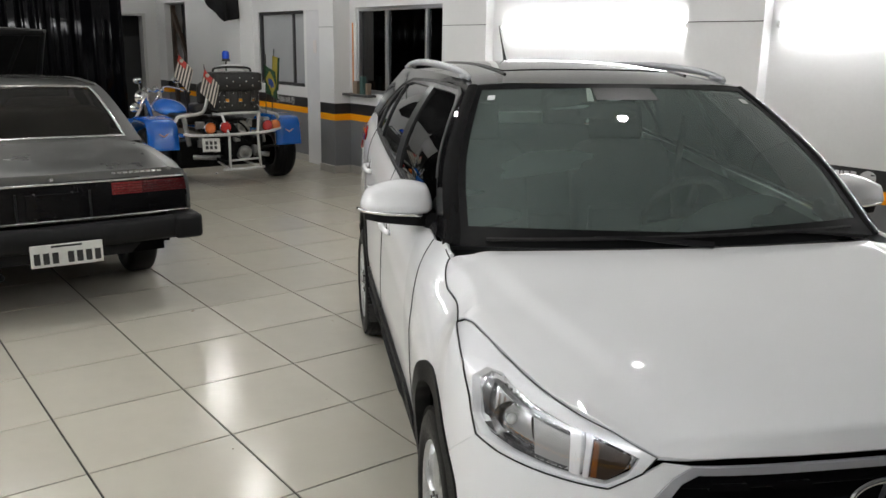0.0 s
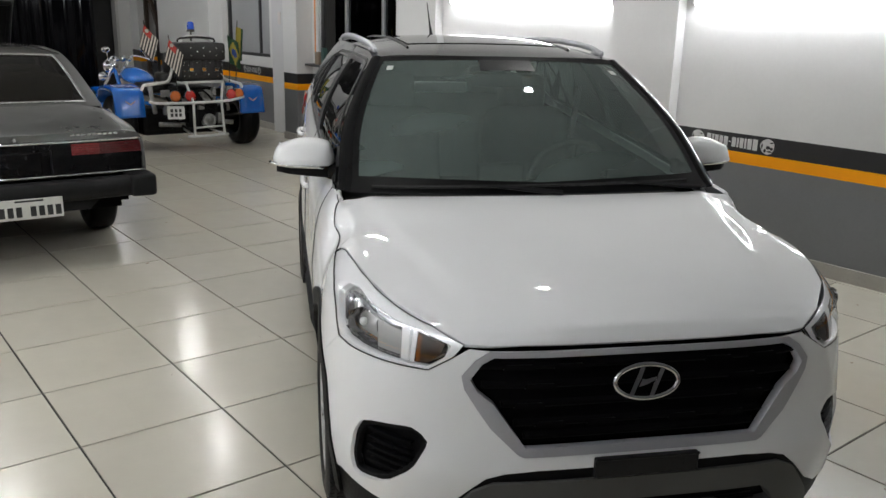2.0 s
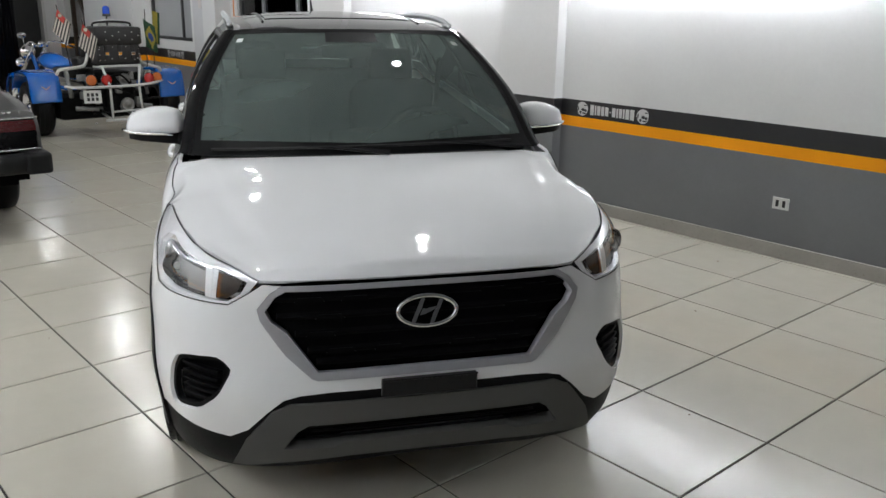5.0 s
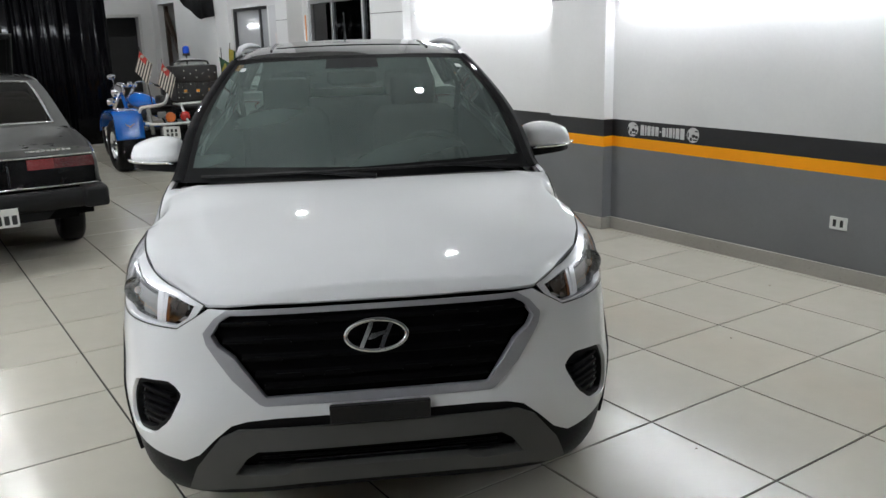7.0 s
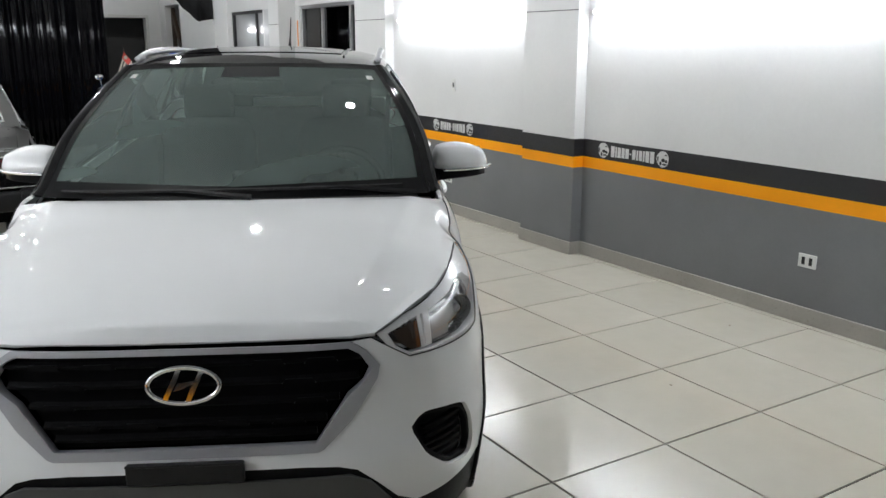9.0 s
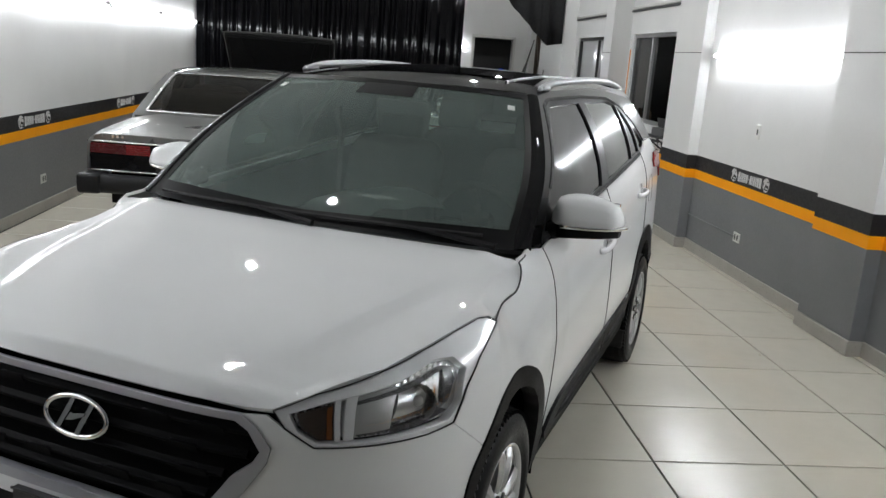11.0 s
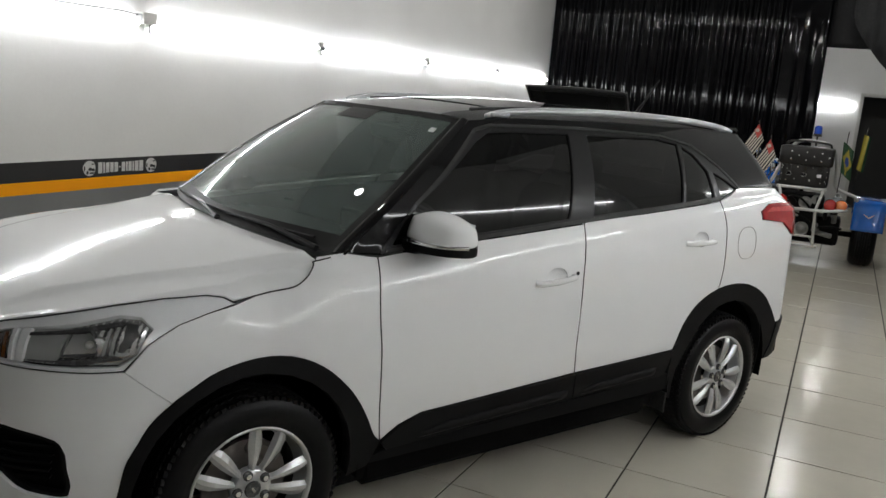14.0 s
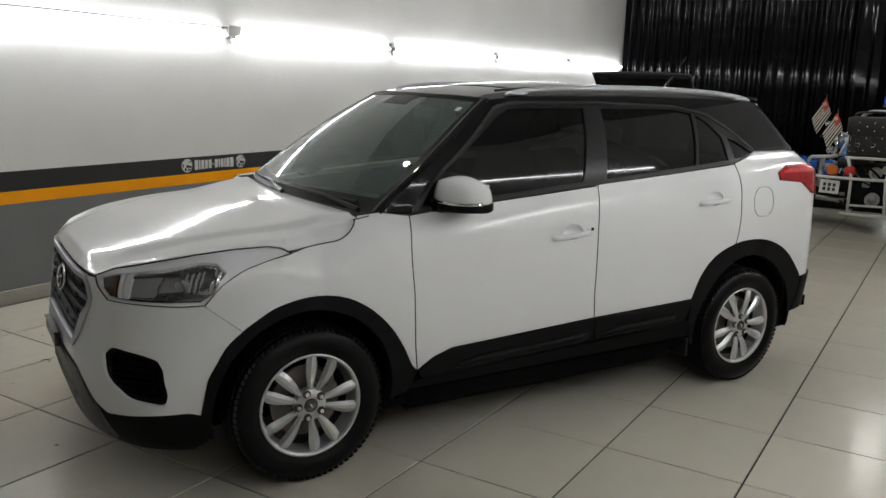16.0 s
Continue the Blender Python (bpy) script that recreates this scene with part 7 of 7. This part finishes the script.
    # seat, frame, tank and front
    for n, c, s in (("rider_seat", (3.93, 10.85, 0.66), (0.42, 0.55, 0.13)), ("passenger_seat", (4.10, 10.48, 0.82), (0.50, 0.34, 0.14)), ("seat_back", (4.12, 10.42, 1.0), (0.42, 0.10, 0.32))):
        b = bmesh.new()
        bmesh.ops.create_cube(b, size=1.0)
        bmesh.ops.bevel(b, geom=b.edges[:], offset=0.24, segments=3, profile=0.6, affect="EDGES")
        bmesh.ops.scale(b, vec=s, verts=b.verts)
        bmesh.ops.translate(b, vec=(c[0] - TX, c[1] - TY, c[2]), verts=b.verts)
        bm = bmesh.new()
        join(bm, b)
        part(n, bm, M["leather"], tr, smooth=True)
    bm = bmesh.new()
    b = bmesh.new()
    bmesh.ops.create_uvsphere(b, u_segments=24, v_segments=14, radius=1.0)
    for v in b.verts:
        p = v.co
        v.co = Vector((p.x * 0.17 * (1 - 0.25 * p.y), p.y * 0.34, p.z * (0.14 if p.z > 0 else 0.10) + 0.03 * p.y))
    b.transform(Matrix.Translation((3.84 - TX, 11.35 - TY, 0.76)) @ Matrix.Rotation(math.radians(14), 4, "Z"))
    join(bm, b)
    part("tank", bm, M["trike_blue"], tr, "gloss blue fuel tank", True)
    for pts, r in (([(4.1, 10.3, 0.36), (3.95, 10.9, 0.40), (3.74, 11.5, 0.50), (3.66, 11.68, 0.84)], 0.03), ([(4.1, 10.3, 0.60), (3.92, 10.9, 0.58), (3.72, 11.55, 0.76)], 0.026)):
        bar("frame_tube", smooth_path(tp(*pts), 4), r, M["trike_blue"], tr, 8)
    for s in (-0.085, 0.085):
        bar("fork", tp((3.50 + s, 11.95, 0.33), (3.64 + s, 11.70, 0.72), (3.72 + s, 11.56, 0.96)), 0.024, M["chrome"], tr, 10)
    bar("handlebar", smooth_path(tp((3.46, 11.28, 0.99), (3.52, 11.40, 1.02), (3.62, 11.55, 1.04), (3.74, 11.54, 0.98), (3.88, 11.52, 1.05), (4.0, 11.36, 1.03), (4.05, 11.24, 1.0)), 5), 0.013, M["chrome"], tr, 8)
    for p0, p1 in (((3.46, 11.28, 0.99), (3.42, 11.20, 0.975)), ((4.05, 11.24, 1.0), (4.08, 11.14, 0.985))):
        bar("grip", tp(p0, p1), 0.018, M["leather"], tr, 10)
    for c, r in (((3.63, 11.78, 0.90), 0.105), ((3.50, 11.72, 0.76), 0.062), ((3.78, 11.76, 0.76), 0.062)):
        lamp = thing("headlamp")
        lamp.parent = tr
        mm = pose(c[0] - TX, c[1] - TY, c[2], -90, 0, 14)
        bm = bmesh.new()
        add_lathe(bm, [(0.0, -r * 1.1), (r * 0.5, -r * 0.95), (r * 0.85, -r * 0.45), (r, 0.0), (r * 1.04, 0.01), (r * 1.0, 0.02)], 26, mm)
        part("lamp_shell", bm, M["chrome"], lamp, "chrome bowl", True)
        bm = bmesh.new()
        add_lathe(bm, [(0.0, 0.03), (r * 0.6, 0.026), (r * 0.97, 0.014)], 26, mm)
        part("lens", bm, M["reflector"], lamp, smooth=True)
    for c, s3 in (((3.74, 11.50, 1.02), 0.045), ((3.66, 11.56, 1.0), 0.035), ((3.82, 11.50, 1.0), 0.035)):
        bm = bmesh.new()
        add_ball(bm, (c[0] - TX, c[1] - TY, c[2]), (s3, s3, s3 * 0.9))
        part("gauge", bm, M["chrome"], tr, smooth=True)
    bm = bmesh.new()
    rows = []
    for k in range(15):
        a = math.radians(10 + 160 * k / 14)
        rows.append([bm.verts.new((3.50 - TX + q * 0.10, 11.95 - TY + (0.37 - dr) * math.cos(a), 0.235 + (0.37 - dr) * math.sin(a))) for q, dr in ((-1, 0.06), (-0.9, 0.01), (0, 0), (0.9, 0.01), (1, 0.06))])
    for q, w in zip(rows, rows[1:]):
        for i in range(4):
            bm.faces.new((q[i], q[i + 1], w[i + 1], w[i]))
    ob = part("front_fender", bm, M["trike_blue"], tr, "gloss blue front fender", True)
    ob.modifiers.new("thickness", "SOLIDIFY").thickness = 0.004
    for x, y in ((3.50, 11.42), (4.02, 11.40)):
        mirror = thing("mirror")
        mirror.parent = tr
        bar("mirror_stem", tp((x, y, 1.01), (x - 0.01, y + 0.02, 1.12)), 0.006, M["chrome"], mirror, 6)
        bm = bmesh.new()
        add_ball(bm, (x - 0.02 - TX, y + 0.02 - TY, 1.14), (0.06, 0.016, 0.04))
        part("mirror_shell", bm, M["chrome"], mirror, smooth=True)
    # flags and beacon
    stripes = lambda u, v: (2 if u < 0.55 and v < 0.34 else (0 if int(u * 11 + 0.3) % 2 else 1))
    for (x, y, z0, z1), lean in (((3.68, 10.10, 0.76, 1.56), 0.10), ((3.85, 9.78, 0.70, 1.394), 0.08)):
        flag = thing("flag")
        flag.parent = tr
        a, b = Vector((x - TX, y - TY, z0)), Vector((x - TX - lean, y - TY, z1))
        bar("pole", [a, b], 0.006, M["leather"], flag, 6)
        cloth_grid("cloth", flag, b + Vector((0.0, -0.02, -0.05)), (0.105, -0.18, -0.19), (-0.13, -0.14, -0.25), 22, 10, 0.012, stripes, [M["flag_white"], M["flag_black"], M["flag_red"]], "black and white striped flag with red corner")
        bm = bmesh.new()
        add_cyl(bm, b + Vector((0.0, -0.10, -0.125)), b + Vector((0.0, -0.106, -0.125)), 0.024, segs=14)
        part("flag_disc", bm, M["flag_white"], flag)
    flag = thing("flag")
    flag.parent = tr
    bar("pole", tp((4.60, 9.86, 0.78), (4.62, 9.86, 1.52)), 0.006, M["leather"], flag, 6)

    def diamond(u, v):
        q = abs(u - 0.5) / 0.46 + abs(v - 0.52) / 0.42
        return 2 if math.hypot((u - 0.5) * 0.7, v - 0.52) < 0.15 else (1 if q < 1 else 0)

    cloth_grid("cloth", flag, Vector((4.58 - TX, 9.84 - TY, 1.40)), (0.13, -0.05, -0.10), (0.01, -0.04, -0.36), 14, 16, 0.022, diamond, [M["flag_green"], M["flag_yellow"], M["flag_blue"]], "green flag with yellow diamond and blue disc")
    flag = thing("flag")
    flag.parent = tr
    bar("pole", tp((4.76, 10.03, 0.70), (4.82, 10.04, 1.58)), 0.006, M["leather"], flag, 6)
    cloth_grid("cloth", flag, Vector((4.79 - TX, 10.02 - TY, 1.50)), (0.08, -0.04, -0.03), (-0.03, 0, -0.42), 8, 10, 0.014, lambda u, v: 1 if u < 0.75 else 0, [M["flag_green"], M["flag_yellow"]], "faded yellow and green flag, hanging")
    beacon = thing("beacon")
    beacon.parent = tr
    bm = bmesh.new()
    add_cyl(bm, (4.27 - TX, 10.3 - TY, 1.30), (4.27 - TX, 10.3 - TY, 1.43), 0.012, segs=8)
    add_cyl(bm, (4.27 - TX, 10.3 - TY, 1.42), (4.27 - TX, 10.3 - TY, 1.455), 0.055, 0.048, segs=20)
    part("beacon_base", bm, M["leather"], beacon)
    bm = bmesh.new()
    add_lathe(bm, [(0.046, 0.0), (0.048, 0.03), (0.044, 0.08), (0.028, 0.098), (0.0, 0.102)], 24, pose(4.27 - TX, 10.3 - TY, 1.455))
    part("beacon_dome", bm, M["beacon_blue"], beacon, "translucent blue dome", True)
    # the body is drawn from the tail on; bring it to its true size on its wheels
    lift = Vector((0, 0, 0.116))
    for ob in tr.children:
        if ob.name.startswith(("wheel", "fender")):
            continue
        if ob.type == "MESH":
            ob.data.transform(Matrix.Translation(lift) @ Matrix.Scale(BODY, 4))
        else:
            ob.location = ob.location * BODY + lift
            for piece in ob.children_recursive:
                if piece.type == "MESH":
                    piece.data.transform(Matrix.Scale(BODY, 4))


build_trike()

# ---- small things on the walls ----
M["sill_wood"] = mat("sill_wood", (0.05, 0.05, 0.052), 0.5)
M["item_green"] = mat("item_green", (0.04, 0.09, 0.08), 0.4)
M["item_brown"] = mat("item_brown", (0.24, 0.18, 0.13), 0.6)
M["strip_orange"] = mat("strip_orange", (0.75, 0.27, 0.05), 0.5)
M["cable"] = mat("cable", (0.015, 0.015, 0.015), 0.5)
M["letter_dim"] = mat("letter_dim", (0.34, 0.34, 0.34), 0.6, vary=0.2, scale=25, fine=120)


def wall_sign(x, y0, y1, side, z=0.8425, material="letter_white"):
    """Painted sign on the black band: two discs with dark blots, and bars for the lettering."""
    sign = thing("wall_sign", pose(x, (y0 + y1) / 2, z), "white painted lettering bars between two round marks", "sign", "painted signs on the walls")
    half = (y1 - y0) / 2
    r = 0.056
    front = Matrix.Rotation(math.radians(90 * side), 4, "Z") @ Matrix.Rotation(math.radians(90), 4, "X")
    for s in (-1, 1):
        c = Matrix.Translation((side * 0.0015, s * (half - r), 0)) @ front
        disc = [(r * (1 + 0.05 * math.sin(3 * a + s)) * math.cos(a), r * math.sin(a)) for a in [2 * math.pi * k / 26 for k in range(26)]]
        bm = bmesh.new()
        add_plate(bm, disc, c, 0.0015)
        mark = part("round_mark", bm, M[material], sign)
        for bx, bz, rx, rz in ((0.006, -0.006, 0.017, 0.013), (0.034, -0.012, 0.012, 0.012), (0.020, -0.034, 0.022, 0.006), (-0.018, -0.030, 0.010, 0.014), (-0.044, 0.0, 0.006, 0.020), (0.030, 0.030, 0.014, 0.005)):
            q = 1
            bm = bmesh.new()
            add_plate(bm, [(q * bx + rx * math.cos(a), bz + rz * math.sin(a)) for a in [2 * math.pi * k / 12 for k in range(12)]], c @ Matrix.Translation((0, 0, 0.0015)), 0.0012)
            part("blot", bm, M["black_paint"], mark)
    widths = (0.042, 0.018, 0.036, 0.034, 0.038, 0.020, 0.038, 0.018, 0.034, 0.018, 0.040, 0.044)
    room = 2 * half - 4 * r - 0.05
    k = (room - 0.009 * 11) / sum(widths)
    u = -room / 2
    for i, w in enumerate(widths):
        w *= k
        bm = bmesh.new()
        yc = (u + w / 2) * side
        h = 0.010 if i == 5 else 0.082 + 0.012 * math.cos(math.pi * (i - 5.5) / 11) * -1
        add_box(bm, (side * 0.0015, yc, 0.0), (0.002, w, h), 0.0005)
        part("letter_bar", bm, M[material], sign)
        u += w + 0.009
    return sign


for y0, y1 in ((3.08, 3.79), (5.88, 6.60), (8.68, 9.40), (0.28, 0.99)):
    wall_sign(XL, y0, y1, 1)
for y0, y1 in ((2.42, 3.13), (4.84, 5.55)):
    wall_sign(XR, y0, y1, -1)
wall_sign(XW, 10.95, 11.55, -1, material="letter_dim")
wall_sign(XW, 7.72, 8.36, -1)


def socket_plate(x, y, z, side, kind="socket"):
    ob = thing("wall_socket" if kind == "socket" else "wall_switch", pose(x, y, z), "white plastic double socket on the wall" if kind == "socket" else "white plastic light switch on the wall", "socket" if kind == "socket" else "switch")
    w = 0.118 if kind == "socket" else 0.075
    bm = bmesh.new()
    add_box(bm, (side * 0.005, 0, 0), (0.010, w, 0.082 if kind == "socket" else 0.115), 0.004, None, 2)
    part("cover", bm, M["plastic_white"], ob)
    for s in (-1, 1) if kind == "socket" else (0,):
        bm = bmesh.new()
        add_box(bm, (side * 0.011, s * 0.024, 0), (0.003, 0.022, 0.046), 0.002)
        part("outlet" if kind == "socket" else "rocker", bm, M["rubber"], ob)


socket_plate(XL, 6.38, 0.30, 1)
socket_plate(XR, 1.29, 0.38, -1)
socket_plate(XR, 5.26, 0.34, -1)
socket_plate(XR, 5.17, 1.24, -1, "switch")


def run(name, pts, r, material, label, category):
    bm = bmesh.new()
    add_tube(bm, pts, r, 6)
    return tagged(link(name, bm, material, None, True), label, category)


run("conduit", [(XR - 0.008, 5.31, 0.34), (XR - 0.008, 6.355, 0.34)], 0.007, M["grey_wall"], "thin grey painted conduit along the wall", "conduit")
run("cable", [(XL + 0.07, y, 1.985 - 0.006 * math.sin(y * 2.66)) for y in [-0.9 + 0.25 * k for k in range(18)]] + [(XL + 0.05, 3.54, 1.97)], 0.0045, M["cable"], "thin dark cable above the wall lamps", "cable")
run("cable", [(XC - 0.004, y, 1.865) for y in (3.30, 3.6, 3.95)], 0.003, M["cable"], "thin dark cable across the pier", "cable")
run("cable", [(XC - 0.004, y, 1.868) for y in (6.36, 6.7, 7.08)], 0.003, M["cable"], "thin dark cable across the pier", "cable")
run("cable", [(XC - 0.024, 9.36, 1.87), (XC - 0.024, 9.74, 1.87)], 0.003, M["cable"], "thin dark cable across the pier", "cable")

# junction boxes at the joints of the left row
for k in range(-1, 4):
    y = 3.61 + 2.36 * k
    big = k == 0
    box = thing("junction_box", pose(XL, y, 1.93), "grey plastic junction box between two tubes", "junction box", "junction boxes")
    bm = bmesh.new()
    s = (0.10, 0.14, 0.085) if big else (0.05, 0.06, 0.05)
    add_box(bm, (s[0] / 2, 0, 0.02), s, 0.008, None, 2)
    part("box", bm, M["fitting"], box)
    bm = bmesh.new()
    add_box(bm, (s[0] * 0.55, -s[1] * 0.53, 0.02), (s[0] * 0.7, 0.008, s[2] * 0.7), 0.003)
    part("box_face", bm, M["fitting_dark"], box)
    for dy in (-0.02, 0.025) if big else (0.0,):
        bm = bmesh.new()
        add_tube(bm, smooth_path([(s[0] * 0.7, dy, -0.01), (s[0] * 0.75, dy - 0.01, -0.06), (s[0] * 0.6, dy + 0.012, -0.085)], 4), 0.006, 6)
        part("lead", bm, M["fitting"] if dy < 0 else M["fitting_dark"], box)

# notice on the dark window
note = thing("notice", pose(XW + 0.055, 7.235, 1.97), "red and white paper notice on the window pane", "notice")
bm = bmesh.new()
add_box(bm, (-0.002, 0, 0), (0.003, 0.17, 0.25), 0.0005)
part("paper", bm, M["paper"], note)
for z, h in ((0.085, 0.03), (0.035, 0.02), (0.0, 0.02), (-0.06, 0.05)):
    bm = bmesh.new()
    add_box(bm, (-0.0045, 0, z), (0.002, 0.13, h), 0.0004)
    part("print_bar", bm, M["red_ink"], note)

# sill and the things on it
bm = bmesh.new()
add_box(bm, (XW - 0.06, 9.03, 1.032), (0.16, 0.60, 0.03), 0.004)
tagged(link("shelf", bm, M["sill_wood"]), "dark narrow shelf under the office window", "shelf")
for y, w, h, m_, nm, lb in ((9.10, 0.10, 0.16, "item_brown", "box", "small brown cardboard box on the shelf"), (8.95, 0.07, 0.22, "item_green", "box", "small dark green carton standing on the shelf"), (8.82, 0.05, 0.14, "item_brown", "box", "small brown cardboard box on the shelf")):
    bm = bmesh.new()
    add_box(bm, (XW - 0.06, y, 1.047 + h / 2), (0.06, w, h), 0.004)
    tagged(link(nm, bm, M[m_]), lb, "box")
stand = thing("bracket_shelf", pose(XW, 7.42, 0.985), "small black shelf on a slanting bracket", "shelf")
bm = bmesh.new()
add_box(bm, (-0.13, 0, 0), (0.26, 0.52, 0.018), 0.003)
part("board", bm, M["sill_wood"], stand)
for y in (-0.2, 0.2):
    bm = bmesh.new()
    add_tube(bm, [(-0.24, y, -0.01), (-0.01, y, -0.17)], 0.009, 6)
    part("strut", bm, M["sill_wood"], stand)
machine = thing("card_printer", pose(XW - 0.13, 7.36, 0.994, 0, 0, 12), "grey plastic counter device on the black shelf", "printer")
bm = bmesh.new()
add_box(bm, (0, 0, 0.045), (0.16, 0.22, 0.09), 0.012, None, 2)
part("case", bm, M["fitting_dark"], machine)
bm = bmesh.new()
add_box(bm, (0.02, 0.0, 0.13), (0.012, 0.20, 0.12), 0.004, Matrix.Rotation(math.radians(-14), 4, "Y"))
part("flap", bm, M["gate"], machine)
for y in (7.53, 7.61):
    bm = bmesh.new()
    add_lathe(bm, [(0.0, 0.0), (0.026, 0.0), (0.034, 0.09), (0.031, 0.09), (0.024, 0.006), (0.0, 0.006)], 18, pose(XW - 0.12, y, 0.994))
    tagged(link("cup", bm, M["plastic_white"], None, True), "white plastic cup on the black shelf", "cup", "cups on the shelf")
bm = bmesh.new()
add_box(bm, (XW - 0.004, 9.28, 1.50), (0.01, 0.022, 0.85), 0.002)
tagged(link("trim_window", bm, M["strip_orange"]), "thin upright orange strip beside the office window", "trim", "", "structure")
# thin plate in place of a small junction box on the pier edge
bm = bmesh.new()
add_box(bm, (XC - 0.004, 12.6, 2.08), (0.008, 0.09, 0.17), 0.002)
tagged(link("notice", bm, M["paper"]), "thin white plate for a small junction box on the far pier", "notice")

# crumbs and dry leaf bits on the floor
rnd = random.Random(5)
bm = bmesh.new()
for k in range(46):
    x, y = rnd.uniform(-0.3, 5.2), rnd.uniform(-1.6, 6.5)
    r = rnd.uniform(0.003, 0.008) * (2.0 if k % 9 == 0 else 1.0)
    add_plate(bm, [(r * rnd.uniform(0.5, 1.3) * math.cos(a), r * rnd.uniform(0.3, 1.0) * math.sin(a)) for a in [2 * math.pi * q / 6 for q in range(6)]], pose(x, y, 0.0003, 0, 0, rnd.uniform(0, 360)), 0.002)
tagged(link("floor_crumbs", bm, M["item_brown"]), "dark crumbs and leaf bits scattered on the tiles", "debris", "", "stuff")
for x, y, r in ((0.62, 1.02, 0.026), (1.05, -0.52, 0.035)):
    bm = bmesh.new()
    add_tube(bm, [(r * math.cos(a), r * 0.75 * math.sin(a), 0.002 + 0.004 * a / 5) for a in [0.5 * k for k in range(10)]], 0.0022, 5)
    ob = link("twig", bm, M["item_brown"])
    ob.matrix_basis = pose(x, y, 0)
    tagged(ob, "small curled dry twig on the tiles", "twig")

# ---- floor ----
bm = bmesh.new()
add_box(bm, ((XL + 6.1) / 2, (Y0 + Y2) / 2, -0.056), (6.1 - XL + 0.4, Y2 - Y0 + 0.6, 0.1))
floor = tagged(link("floor", bm, M["grout"]), "polished beige porcelain tiles with dark joints", "floor", "", "structure")


def tile_mesh(w, d):
    b = bmesh.new()
    add_box(b, (w / 2, d / 2, -0.006), (w - 0.009, d - 0.009, 0.012), 0.0015)
    me = bpy.data.meshes.new("floor_tile")
    b.to_mesh(me)
    b.free()
    me.materials.append(M["tile"])
    return me


full, cut = tile_mesh(0.6, 0.6), tile_mesh(0.3, 0.6)
far = bmesh.new()
for j in range(-7, 28):
    for i in range(-1, 10):
        if j > 21 and i < 5:
            continue
        if -5 <= j <= 21:
            ob = new("floor_tile", full if i < 9 else cut)
            ob.location = (0.6 * i, 0.6 * j, 0)
            ob.parent = floor
        else:
            w = 0.6 if i < 9 else 0.3
            add_box(far, (0.6 * i + w / 2, 0.6 * j + 0.3, -0.006), (w - 0.009, 0.591, 0.012), 0.0015)
tagged(part("floor_tiles_beyond", far, M["tile"], floor), kind="stuff")
